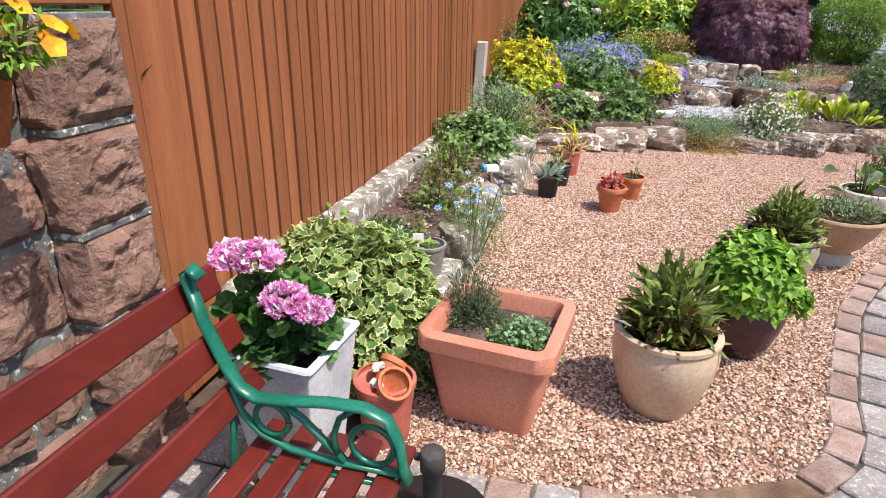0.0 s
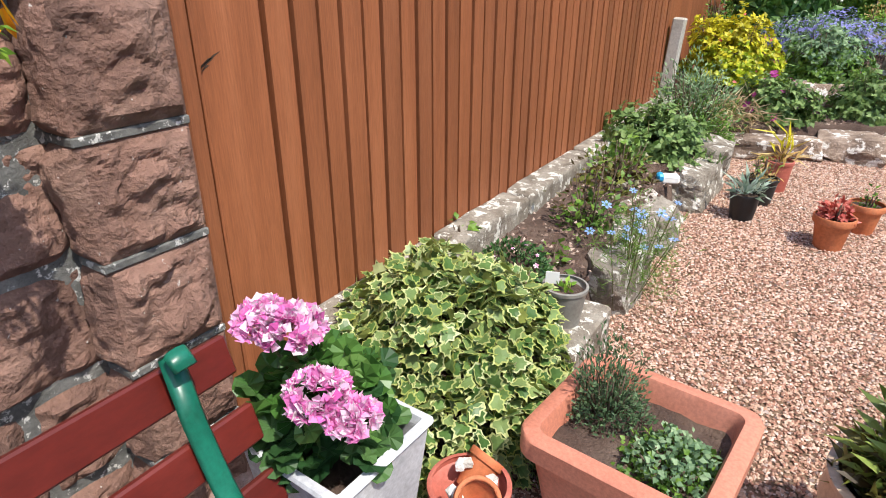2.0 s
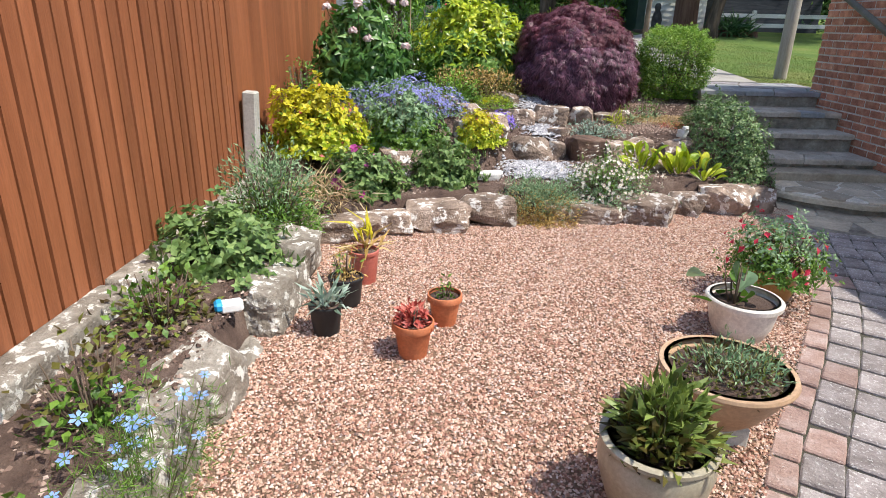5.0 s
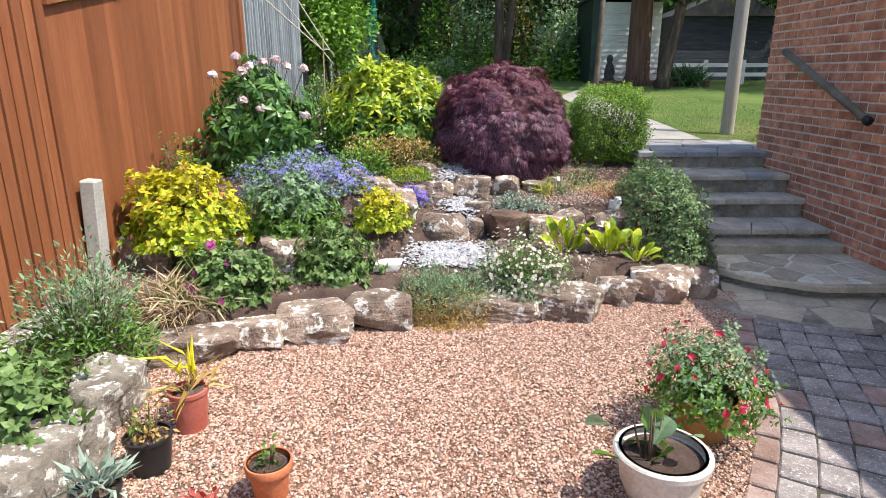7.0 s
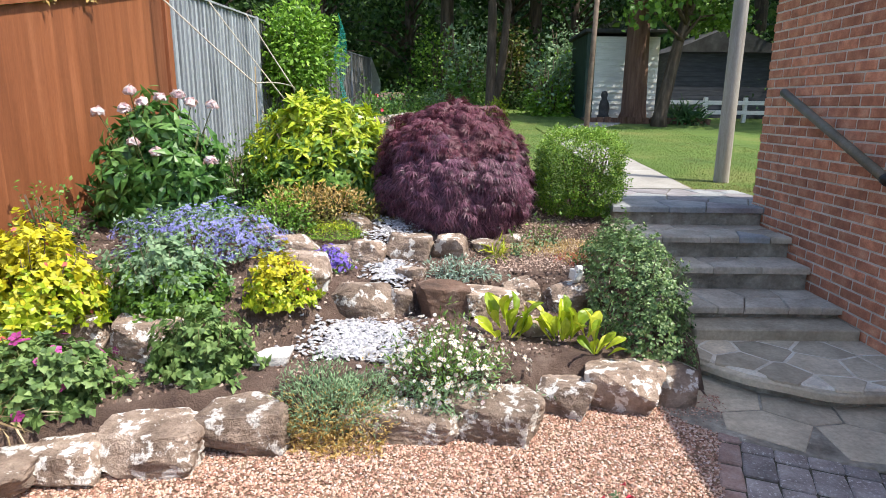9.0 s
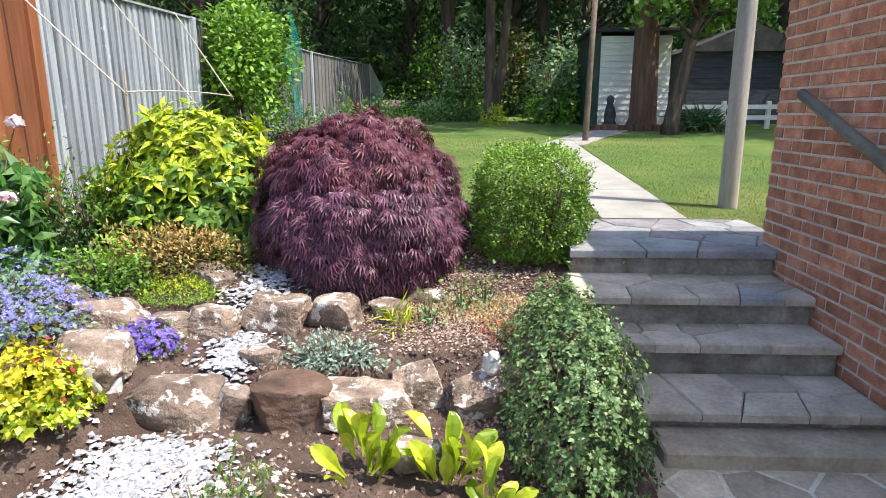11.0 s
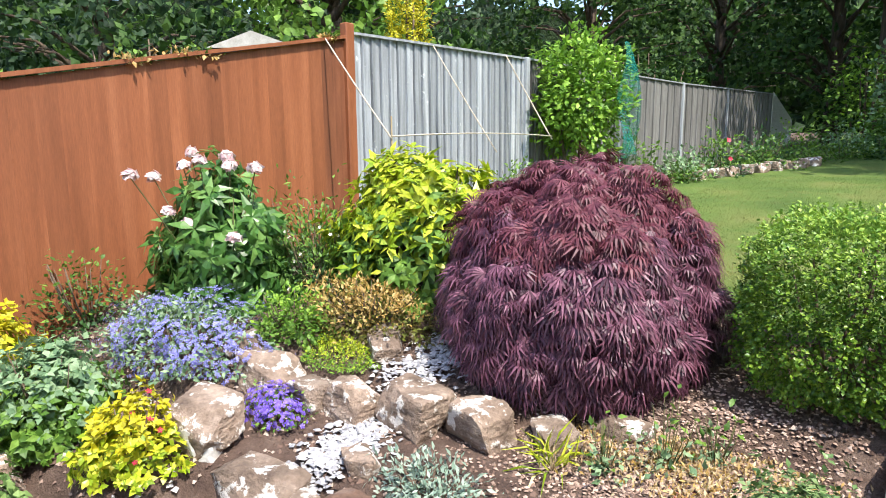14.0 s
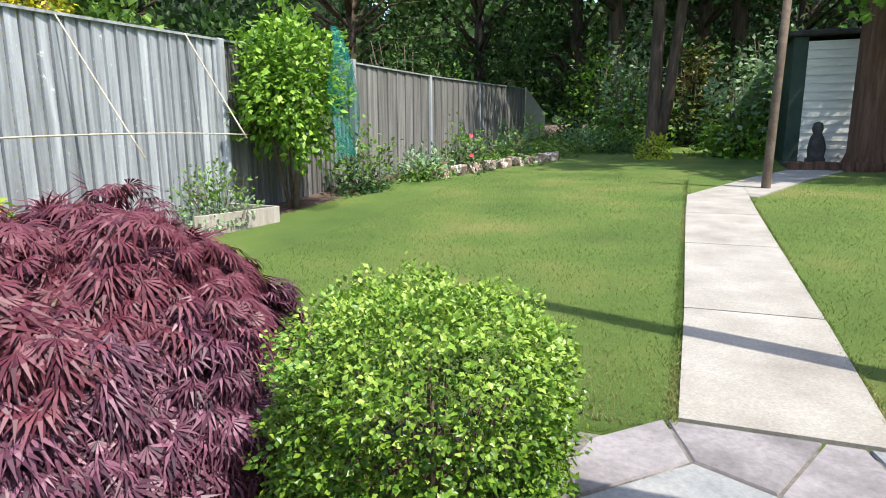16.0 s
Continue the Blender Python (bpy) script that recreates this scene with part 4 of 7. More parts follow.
grey = thing("fence_grey", "weathered silver-grey close-boarded fence with sloping top", "fence", kind="structure")
y, k = 10.615, 0
while y < 29.4:
    w = 0.13 if y < 17 else 0.4
    # bays beyond y 13.8 get the board colour with shade painted in
    part("board", board(y, y + w - 0.012, 0.7 + 0.04 * (y - 10), top_grey(y), top_grey(y + w), FX - 0.02, 0.034, 0.012), FENCE_GREY if y < 13.8 else FENCE_SHADED, grey)
    y += w
    k += 1
for y0, y1 in ((10.615, 13.78), (13.9, 20.4), (20.4, 29.4)):
    a, b = top_grey(y0), top_grey(y1)
    v = [(FX - 0.04, y0, a), (FX + 0.035, y0, a), (FX + 0.035, y1, b), (FX - 0.04, y1, b), (FX - 0.04, y0, a + 0.025), (FX + 0.035, y0, a + 0.025), (FX + 0.035, y1, b + 0.025), (FX - 0.04, y1, b + 0.025)]
    part("capping", Geo().add(v, [[0, 3, 2, 1], [4, 5, 6, 7], [0, 1, 5, 4], [2, 3, 7, 6], [1, 2, 6, 5], [3, 0, 4, 7]]), FENCE_GREY, grey)
for y in (13.84, 17.0, 20.4, 24.0):
    part("post", cbox(FX - 0.05, FX + 0.05, y - 0.05, y + 0.05, 1.0, top_grey(y) + 0.03, 0.008), FENCE_GREY, grey)
white_end = part("white_fence_end", board(29.5, 33.0, 1.9, 3.9, 3.1, FX, 0.03, 0.03), WHITE_BOARD)
tagged(white_end, "white painted fence panel with a curved falling top", "fence", kind="structure")

cp = part("concrete_post", cbox(-0.055, 0.055, -0.055, 0.055, -0.3, 0.66, 0.012), CEMENT_POST, at=pose(-1.44, 6.68, 0.58, 0, 3, 0))
tagged(cp, "short grey concrete fence post with mossy pits", "concrete post")

# ---- sandstone wall and pier ----
wall = thing("wall_sandstone", "rock-faced red sandstone wall with lichen and pale mortar", "wall", kind="structure")
part("mortar", cbox(-2.0, -1.572, -3.0, 1.34, -0.2, 1.6, 0.004), MORTAR, wall)
def ashlar(seed, w, h, d=0.07):
    """A rock-faced block: its face, towards +x, bulges unevenly inside a margin."""
    n, m = 30, 26
    yy, zz = np.meshgrid(np.linspace(0, w, n), np.linspace(0, h, m))
    e = np.minimum(np.minimum(yy, w - yy), np.minimum(zz, h - zz))
    r = np.array([noise.noise(Vector((y * 7 + seed * 5, z * 7, seed))) * 0.036 + abs(noise.noise(Vector((y * 13, z * 13 + seed, 3)))) * 0.034 - abs(noise.noise(Vector((y * 27, z * 27 + seed, 6)))) * 0.012 for y, z in zip(yy.ravel(), zz.ravel())]).reshape(yy.shape)
    x = d - 0.03 + np.clip(e / 0.035, 0, 1) * (0.02 + r)
    v = np.stack([x.ravel(), yy.ravel(), zz.ravel()], 1)
    f = [[j * n + i, j * n + i + 1, (j + 1) * n + i + 1, (j + 1) * n + i] for j in range(m - 1) for i in range(n - 1)]
    g = Geo().add(v, f)
    rim = [j * n for j in range(m)] + [(m - 1) * n + i for i in range(1, n)] + [j * n + n - 1 for j in range(m - 2, -1, -1)] + [i for i in range(n - 2, 0, -1)]
    k = len(rim)
    v2 = np.concatenate([v[rim], v[rim] * np.array([0, 1, 1])])
    return g.add(v2, [[i, (i + 1) % k, k + (i + 1) % k, k + i] for i in range(k)])


part("pier_core", cbox(-2.0, -1.477, 1.336, 1.61, -0.2, 1.588, 0.004), MORTAR, wall)
for c in range(5):
    part("mortar_joint", cbox(-1.58, -1.462, 1.318, 1.618, 0.04 + 0.31 * c - 0.019, 0.04 + 0.31 * c + 0.003, 0.003), MORTAR, wall)


for c in range(5):
    z0 = 0.04 + 0.31 * c
    part("block", ashlar(200 + c, 0.284, 0.286, 0.075), SANDSTONE, wall, at=pose(-1.515, 1.33, z0 + 0.004))
    part("block", ashlar(210 + c, 0.12, 0.286, 0.05), SANDSTONE, wall, at=pose(-1.588, 1.342, z0 + 0.004, 0, 0, -90))
    y = 1.335 - (0.22 if c % 2 else 0.42)
    w = 0.22 if c % 2 else 0.42
    k = 0
    while y > -1.6:
        part("block", ashlar(220 + 9 * c + k, w - 0.014, 0.292, 0.07), SANDSTONE, wall, at=pose(-1.618, y, z0 + 0.004))
        w = 0.42
        y -= w
        k += 1
    part("quoin_return", cbox(-1.6, -1.49, 1.62, 1.64, z0, z0 + 0.29, 0.008), SANDSTONE, wall)
part("timber_plate", cbox(-1.62, -1.49, -3.0, 1.63, 1.605, 1.68, 0.006), FENCE_RED, wall, "stained timber rail on top of the wall")
part("timber_screen", cbox(-1.6, -1.56, -3.0, 1.63, 1.682, 2.3, 0.006), FENCE_RED, wall, "stained timber boarding above the wall")

# ---- house ----
HX, HY = 4.45, 9.32
house = thing("house", "red brick house wall with pale mortar and low eaves", "house", kind="structure")
part("wall_core", cbox(HX + 0.012, 10.5, -4.0, HY - 0.012, 0.0, 3.06, 0.003), HOUSE_MORTAR, house)
part("eaves", cbox(HX - 0.1, 10.8, -4.3, HY + 0.1, 3.06, 3.14, 0.01), WHITE_BOARD, house)
roof = Geo().add([(HX - 0.1, -4.4, 3.14), (11.0, -4.4, 3.14), (11.0, HY + 0.1, 3.14), (HX - 0.1, HY + 0.1, 3.14), (7.6, -2.0, 4.4), (7.6, HY - 2.5, 4.4)],
                 [[0, 3, 5, 4], [1, 4, 5, 2]])
roof.f.append(np.array([[0, 4, 1], [3, 2, 5]]))
roof.m.append(np.zeros(2, int))
part("roof", roof, ROOF_FELT, house)

# ---- steps ----
steps = thing("steps", "wide garden steps of grey crazy-paved flagstones", "steps", kind="structure")


def arc_slab(cx, y1, rx, ry, z0, z1, mat, name, lip=0.0):
    """A slab with a straight back and a rounded front."""
    a = np.linspace(math.pi, 2 * math.pi, 40)
    pts = [(cx + rx * math.cos(t) * (1 + 0.01 * math.sin(9 * t)), y1 + ry * math.sin(t) * (1 + 0.015 * math.sin(13 * t))) for t in a]
    n = len(pts)
    v = [(x, y, z0) for x, y in pts] + [(x, y, z1 - 0.01) for x, y in pts] + [(x * 0.995 + cx * 0.005, y + 0.008, z1) for x, y in pts]
    g = Geo().add(v, [[i, i + 1, n + i + 1, n + i] for i in range(n - 1)] + [[n + i, n + i + 1, 2 * n + i + 1, 2 * n + i] for i in range(n - 1)])
    c = g.n
    g.add([(cx, y1, z1)], np.zeros((0, 3), int))
    g.f.append(np.array([[2 * n + i, 2 * n + i + 1, c] for i in range(n - 1)]))
    g.m.append(np.zeros(n - 1, int))
    return g


TREADS = ((7.82, 8.28, 0.59), (8.26, 8.62, 0.77), (8.57, 9.12, 0.95))
part("footing", arc_slab(4.05, 7.25, 1.36, 1.02, 0.05, 0.295, FLAG, "footing"), RISER, steps)
part("riser", arc_slab(4.05, 7.9, 1.0, 1.04, 0.1, 0.352, FLAG, "riser"), RISER, steps)
part("landing", arc_slab(4.05, 7.9, 1.05, 1.1, 0.353, 0.404, FLAG, "landing"), FLAG, steps)
part("bedding", arc_slab(4.05, 7.9, 1.0, 1.05, 0.39, 0.416, FLAG, "bedding"), JOINT, steps)
for k, (y0, y1, z) in enumerate(TREADS):
    part("riser", cbox(3.1, HX, y0 + 0.035, 9.4, z - 0.3, z - 0.055, 0.006), RISER, steps)
part("riser", cbox(3.1, HX, 9.1, 10.28, 0.6, 1.065, 0.006), RISER, steps)
part("bedding", cbox(3.45, HX + 0.28, 9.1, 10.26, 1.066, 1.108, 0.003), RISER_DARK, steps)
part("bedding", cbox(3.14, 3.446, 9.1, 10.12, 1.066, 1.108, 0.003), RISER_DARK, steps)
part("base_fill", cbox(3.3, HX, 7.6, 10.2, 0.0, 0.5, 0.01), FLAG, steps)


def crazy(rng, inside, x0, x1, y0, y1, n, gap=0.011):
    """Cells of a random pattern cut to a shape: each a list of corners."""
    seeds = np.stack([rng.uniform(x0, x1, n), rng.uniform(y0, y1, n)], 1)
    for _ in range(2):
        q = np.stack([rng.uniform(x0, x1, 6000), rng.uniform(y0, y1, 6000)], 1)
        own = ((q[:, None] - seeds[None]) ** 2).sum(2).argmin(1)
        seeds = np.array([q[own == i].mean(0) if (own == i).any() else seeds[i] for i in range(n)])
    out = []
    for i in range(n):
        poly = [np.array(p, float) for p in ((x0, y0), (x1, y0), (x1, y1), (x0, y1))]
        cuts = [((seeds[i] + seeds[j]) / 2, seeds[j] - seeds[i]) for j in range(n) if j != i]
        for c, d in cuts:
            d = d / np.linalg.norm(d)
            q = []
            for a, b in zip(poly, poly[1:] + poly[:1]):
                da, db = (a - c) @ d + gap, (b - c) @ d + gap
                if da <= 0:
                    q.append(a)
                if da * db < 0:
                    q.append(a + (b - a) * da / (da - db))
            poly = q
            if len(poly) < 3:
                break
        if len(poly) >= 3 and inside(*np.mean(poly, 0)):
            out.append([np.array(fit_in(p, inside, np.mean(poly, 0))) for p in poly])
    return out


def fit_in(p, inside, c):
    if inside(*p):
        return p
    lo, hi = 0.0, 1.0
    for _ in range(12):
        mid = (lo + hi) / 2
        lo, hi = (mid, hi) if inside(*(c + (p - c) * mid)) else (lo, mid)
    return c + (p - c) * lo


def flag(poly, z0, z1, b=0.007):
    n = len(poly)
    c = np.mean(poly, 0)
    tops = [c + (p - c) * (1 - b / max(np.linalg.norm(p - c), 0.02)) for p in poly]
    v = [(*p, z0) for p in poly] + [(*p, z1 - b) for p in poly] + [(*p, z1) for p in tops]
    g = Geo().add(v, [[i, (i + 1) % n, n + (i + 1) % n, n + i] for i in range(n)] + [[n + i, n + (i + 1) % n, 2 * n + (i + 1) % n, 2 * n + i] for i in range(n)])
    g.f.append(np.array([[2 * n + i for i in range(n)]]))
    g.m.append(np.zeros(1, int))
    return g


def in_arc(cx, y1, rx, ry, top):
    return lambda x, y: (y <= top and x <= HX and (y >= y1 and abs(x - cx) < rx or y < y1 and ((x - cx) / rx) ** 2 + ((y - y1) / ry) ** 2 < 1))


rng = np.random.default_rng(5)
for poly in crazy(rng, in_arc(4.05, 7.25, 1.33, 0.99, 7.3), 2.6, HX, 6.2, 7.3, 16, 0.007):
    part("flagstone", flag(poly, 0.27, 0.3, 0.004), FLAG, steps)
for poly in crazy(rng, in_arc(4.05, 7.9, 1.03, 1.08, 7.9), 2.95, HX, 6.75, 7.9, 26, 0.011):
    part("flagstone", flag(poly, 0.39, 0.42, 0.004), FLAG, steps)
for k, (y0, y1, z) in enumerate(TREADS):
    for poly in crazy(rng, lambda x, y: True, 3.06, HX, y0, y1, 7 + k, 0.003):
        part("flagstone", flag(poly, z - 0.052, z + rng.uniform(-0.004, 0.004), 0.01), FLAG_GREY if rng.uniform() < 0.85 else FLAG_BLUE, steps)
for poly in crazy(rng, lambda x, y: not (x < 3.5 and y > 10.25 - 4 * max(0, 3.3 - x)), 3.08, HX + 0.3, 9.07, 10.32, 15, 0.006):
    part("flagstone", flag(poly, 1.066, 1.118 + rng.uniform(-0.003, 0.003), 0.008), FLAG_PURPLE if rng.uniform() < 0.4 else FLAG_BLUE, steps)

# ---- concrete path over the lawn ----
path = thing("path", "pale concrete garden path in long slabs", "path", kind="structure")
rows = ((3.56, 10.33), (3.6, 11.75), (3.63, 13.6), (3.66, 15.2), (3.7, 16.6), (4.6, 18.6), (5.9, 21.0), (7.4, 24.0))
for k, ((xa, ya), (xb, yb)) in enumerate(zip(rows, rows[1:])):
    w = 0.74 if k < 4 else 0.85
    za, zb = float(lawn_z(ya)) + 0.02, float(lawn_z(yb)) + 0.02
    v = [(xa, ya + 0.012, za), (xa + w, ya + 0.012, za), (xb + w, yb - 0.006, zb), (xb, yb - 0.006, zb)]
    v = [(x, y, z - 0.12) for x, y, z in v] + v
    part("slab", Geo().add(v, [[4, 5, 6, 7], [0, 1, 5, 4], [1, 2, 6, 5], [2, 3, 7, 6], [3, 0, 4, 7]]), CONCRETE, path)

# ---- setts ----
paving = thing("paving", "worn grey-pink concrete setts in curved rows", "paving", kind="structure")
SETT_MESH = [cbox(-0.0745, 0.0745, -0.1045, 0.1045, -0.06, 0, 0.008).mesh("sett", m) for m in (PAVER, PAVER_PINK)]
EDGE_MESH = cbox(-0.055, 0.055, -0.102, 0.102, -0.06, 0, 0.008).mesh("sett", PAVER_PINK)
line = [Vector((float(np.interp(t, EDGE_IN[1], EDGE_IN[0])), t)) for t in np.linspace(1.9, 6.62, 130)]
for _ in range(12):
    line = [line[0]] + [(a + b * 2 + c) / 4 for a, b, c in zip(line, line[1:], line[2:])] + [line[-1]]


def row_at(off, step, mesh, rng, y_max):
    """Setts end to end along the gravel's edge, at a distance from it."""
    pts = []
    for i, p in enumerate(line):
        d = (line[min(i + 1, len(line) - 1)] - line[max(i - 1, 0)]).normalized()
        pts.append((p + Vector((d.y, -d.x)) * off, math.degrees(math.atan2(d.y, d.x)) - 90))
    s = rng.uniform(0, step)
    for (p, a), (q, _) in zip(pts, pts[1:]):
        s += (q - p).length
        if s >= step:
            s -= step
            p = q + (p - q) * min(1.0, s / max((q - p).length, 1e-6))
            if p.x < HX - 0.1 and p.y < y_max:
                part("sett", mesh if not isinstance(mesh, list) else mesh[int(rng.uniform() < 0.12)], None, paving,
                     at=pose(p.x, p.y, gravel_z(p.y) + 0.013 + rng.uniform(-0.003, 0.003), -2, rng.uniform(-1, 1), a + rng.uniform(-0.8, 0.8)))


rng = np.random.default_rng(8)
row_at(0.058, 0.207, EDGE_MESH, rng, 6.6)
for k in range(9):
    row_at(0.19 + 0.152 * k, 0.212, SETT_MESH, rng, 6.5)
x = -1.4
while x < 0.75:
    for k in range(5):
        y = 1.52 - 0.212 * k + 0.16 * np.clip(x + 0.2, 0, 0.9)
        part("sett", SETT_MESH[int(rng.uniform() < (0.6 if k == 0 else 0.15))], None, paving, at=pose(x + rng.uniform(-0.004, 0.004), y , gravel_z(y) + 0.013, -2, 0, rng.uniform(-2, 2)))
    x += 0.152
v = [(x, y, float(gravel_z(y)) + 0.004) for y in (-3.5, 1.6) for x in (-1.54, 4.45)]
part("sub_base", Geo().add(v, [[0, 1, 3, 2]]), JOINT_DARK, paving)
lp = [(p.x, p.y) for p in line[2::6]]
v = [(x, y, float(gravel_z(y)) + 0.004) for x, y in lp] + [(HX, y, float(gravel_z(y)) + 0.004) for x, y in lp]
part("sub_base", Geo().add(v, [[i, len(lp) + i, len(lp) + i + 1, i + 1] for i in range(len(lp) - 1)]), JOINT_DARK, paving)


# ---- pots ----
def pot(name, label, x, y, z, r, h, mat, profile, soil=0.86, group="", tilt=0):
    """A turned pot: profile in units of its rim radius and height, outside from the foot to the rim; soil inside."""
    t = thing(name, label, "plant pot", pose(x, y, z, tilt, 0, 0), group)
    out = [(0.0, 0.0)] + [(a * r, b * h) for a, b in profile]
    wall_t = max(0.006, 0.07 * r)
    inn = [(max(a * r - wall_t, 0.001), max(b * h, 0.02)) for a, b in profile[::-1] if b > 0.25]
    body = lathe(out + inn + [(0.0, 0.2 * h)], 44)
    part("body", body, mat, t, smooth=True).data.set_sharp_from_angle(angle=radians(40))
    rs = np.interp(soil, [b for _, b in profile], [a for a, _ in profile]) * r - wall_t
    ring = lathe([(rs, soil * h), (rs * 0.7, soil * h + 0.008), (rs * 0.35, soil * h + 0.004), (0.0, soil * h + 0.012)], 26, 0.03)
    part("soil", ring, SOIL, t, "dark potting soil")
    return t


FLOWERPOT = ((0.66, 0.0), (0.88, 0.78), (0.9, 0.8), (1.0, 0.8), (1.02, 0.82), (1.02, 0.98), (1.0, 1.0), (0.94, 1.0))
NURSERY = ((0.76, 0.0), (0.97, 0.9), (1.03, 0.91), (1.03, 0.99), (0.98, 1.0))
EGG = ((0.55, 0.0), (0.6, 0.02), (0.82, 0.25), (1.0, 0.55), (1.06, 0.75), (1.02, 0.9), (1.0, 0.93), (1.06, 0.95), (1.06, 0.99), (1.0, 1.0), (0.93, 1.0))
BOWL = ((0.36, 0.0), (0.4, 0.03), (0.62, 0.25), (0.84, 0.6), (0.95, 0.88), (1.03, 0.9), (1.05, 0.95), (1.03, 1.0), (0.96, 1.0))
TUB = ((0.62, 0.0), (0.66, 0.03), (0.85, 0.4), (0.94, 0.85), (1.03, 0.87), (1.04, 0.97), (1.0, 1.0), (0.93, 1.0))

pot("ceramic_pot", "large cream glazed egg-shaped pot on the gravel", 0.31, 2.2, 0.11, 0.19, 0.37, CREAM_GLAZE, EGG, 0.88)
pot("ceramic_pot", "dark purple glazed pot with pale rim and drips", 0.685, 2.72, 0.13, 0.17, 0.33, PURPLE_GLAZE, EGG, 0.9)
pot("ceramic_pot", "olive-cream glazed pot with a thick pale rim", 0.98, 3.48, 0.16, 0.187, 0.33, OLIVE_GLAZE, EGG, 0.86)
bowl = pot("clay_bowl", "wide tan clay bowl standing on a small block", 1.385, 3.92, 0.26, 0.255, 0.25, CLAY_BOWL, BOWL, 0.86)
blk = part("brick_block", cbox(-0.09, 0.09, -0.09, 0.09, 0, 0.1, 0.008), CEMENT_POST, at=pose(1.4, 3.92, 0.17))
tagged(blk, "small grey concrete block under the clay bowl", "block")
pot("ceramic_pot", "white glazed tub with dark soil and a sapling", 1.84, 4.77, 0.2, 0.19, 0.24, WHITE_GLAZE, TUB, 0.84)
pot("clay_pot", "amber-brown glazed pot under a fuchsia", 2.2, 5.2, 0.22, 0.155, 0.23, AMBER_GLAZE, TUB, 0.88)
pot("nursery_pot", "black plastic nursery pot on gravel", -0.41, 4.64, 0.2, 0.088, 0.18, BLACK_PLASTIC, NURSERY, 0.9, "small pots on the gravel")
pot("nursery_pot", "black plastic nursery pot beside a red one", -0.36, 4.97, 0.21, 0.1, 0.19, BLACK_PLASTIC, NURSERY, 0.9, "small pots on the gravel")
pot("nursery_pot", "faded red plastic pot with a dying plant", -0.3, 5.28, 0.22, 0.092, 0.23, RED_PLASTIC, NURSERY, 0.9, "small pots on the gravel")
pot("terracotta_pot", "small terracotta flowerpot on gravel", 0.07, 4.45, 0.195, 0.105, 0.2, TERRACOTTA, FLOWERPOT, 0.88, "small pots on the gravel")
pot("terracotta_pot", "small terracotta flowerpot with a woody cutting", 0.22, 4.78, 0.205, 0.095, 0.19, TERRACOTTA, FLOWERPOT, 0.88, "small pots on the gravel")
pot("grey_pot", "grey plastic seedling pot on the kerb slab", -0.79, 2.64, 0.37, 0.086, 0.16, GREY_PLASTIC, NURSERY, 0.84)
pot("nursery_pot", "terracotta plastic pot holding spare clay pots", -0.68, 1.73, 0.105, 0.112, 0.26, RED_PLASTIC, NURSERY, 0.55)
for k, (x, y, z, r, rx, ry) in enumerate(((-0.665, 1.71, 0.31, 0.062, 25, 30), (-0.705, 1.76, 0.3, 0.055, -50, 20))):
    sp = part("terracotta_pot", lathe([(0, 0)] + [(a * r, b * 0.11) for a, b in FLOWERPOT] + [(a * r * 0.86, b * 0.11) for a, b in FLOWERPOT[::-1] if b > 0.1] + [(0, 0.02)], 32), TERRACOTTA, at=pose(x, y, z, rx, ry, 0), smooth=True)
    sp.data.set_sharp_from_angle(angle=radians(40))
    tagged(sp, "empty spare terracotta pot lying in another pot", "plant pot", "spare clay pots")
for k in range(7):
    rock(300 + k, -0.68 + 0.06 * math.cos(k * 2.2), 1.73 + 0.06 * math.sin(k * 2.2), 0.035, 0.03, 0.025, k * 30, ROCK_PALE, 0.0, "small pale pebble in the spare pot", "pebbles in the pot", dz=0.255)


def square_pot(hx0, hy0, hx1, hy1, h, rad, lip, drop):
    """A tapered square tub with rounded corners, a rolled lip and an inside."""
    def ring(hx, hy, z, r):
        out = []
        for cx, cy, a0 in ((1, 1, 0), (-1, 1, 90), (-1, -1, 180), (1, -1, 270)):
            for k in range(6):
                a = radians(a0 + 18 * k)
                out.append((cx * (hx - r) + r * math.cos(a), cy * (hy - r) + r * math.sin(a), z))
        return out
    rings = [ring(hx0 * 0.9, hy0 * 0.9, 0.0, rad * 0.8), ring(hx0, hy0, 0.01, rad), ring(hx1, hy1, h - drop, rad), ring(hx1 + lip, hy1 + lip, h - drop + 0.004, rad + lip), ring(hx1 + lip, hy1 + lip, h - 0.008, rad + lip),
             ring(hx1 + lip * 0.6, hy1 + lip * 0.6, h, rad), ring(hx1 - 0.012, hy1 - 0.012, h, rad), ring(hx1 - 0.02, hy1 - 0.02, h - 0.02, rad), ring(hx0 - 0.01, hy0 - 0.01, 0.1, rad * 0.8)]
    n = len(rings[0])
    f = [[k * n + i, k * n + (i + 1) % n, (k + 1) * n + (i + 1) % n, (k + 1) * n + i] for k in range(len(rings) - 1) for i in range(n)]
    g = Geo().add([p for r in rings for p in r], f)
    g.f.append(np.array([list(range(n))[::-1]]))
    g.m.append(np.zeros(1, int))
    return g


def soil_top(hx, hy, z, seed):
    n = 12
    u = np.linspace(-1, 1, n)
    a, b = np.meshgrid(u, u)
    zz = z + np.array([0.018 * noise.noise(Vector((p * 3, q * 3, seed))) for p, q in zip(a.ravel(), b.ravel())])
    v = np.stack([a.ravel() * hx, b.ravel() * hy, zz], 1)
    return Geo().add(v, [[j * n + i, j * n + i + 1, (j + 1) * n + i + 1, (j + 1) * n + i] for j in range(n - 1) for i in range(n - 1)])


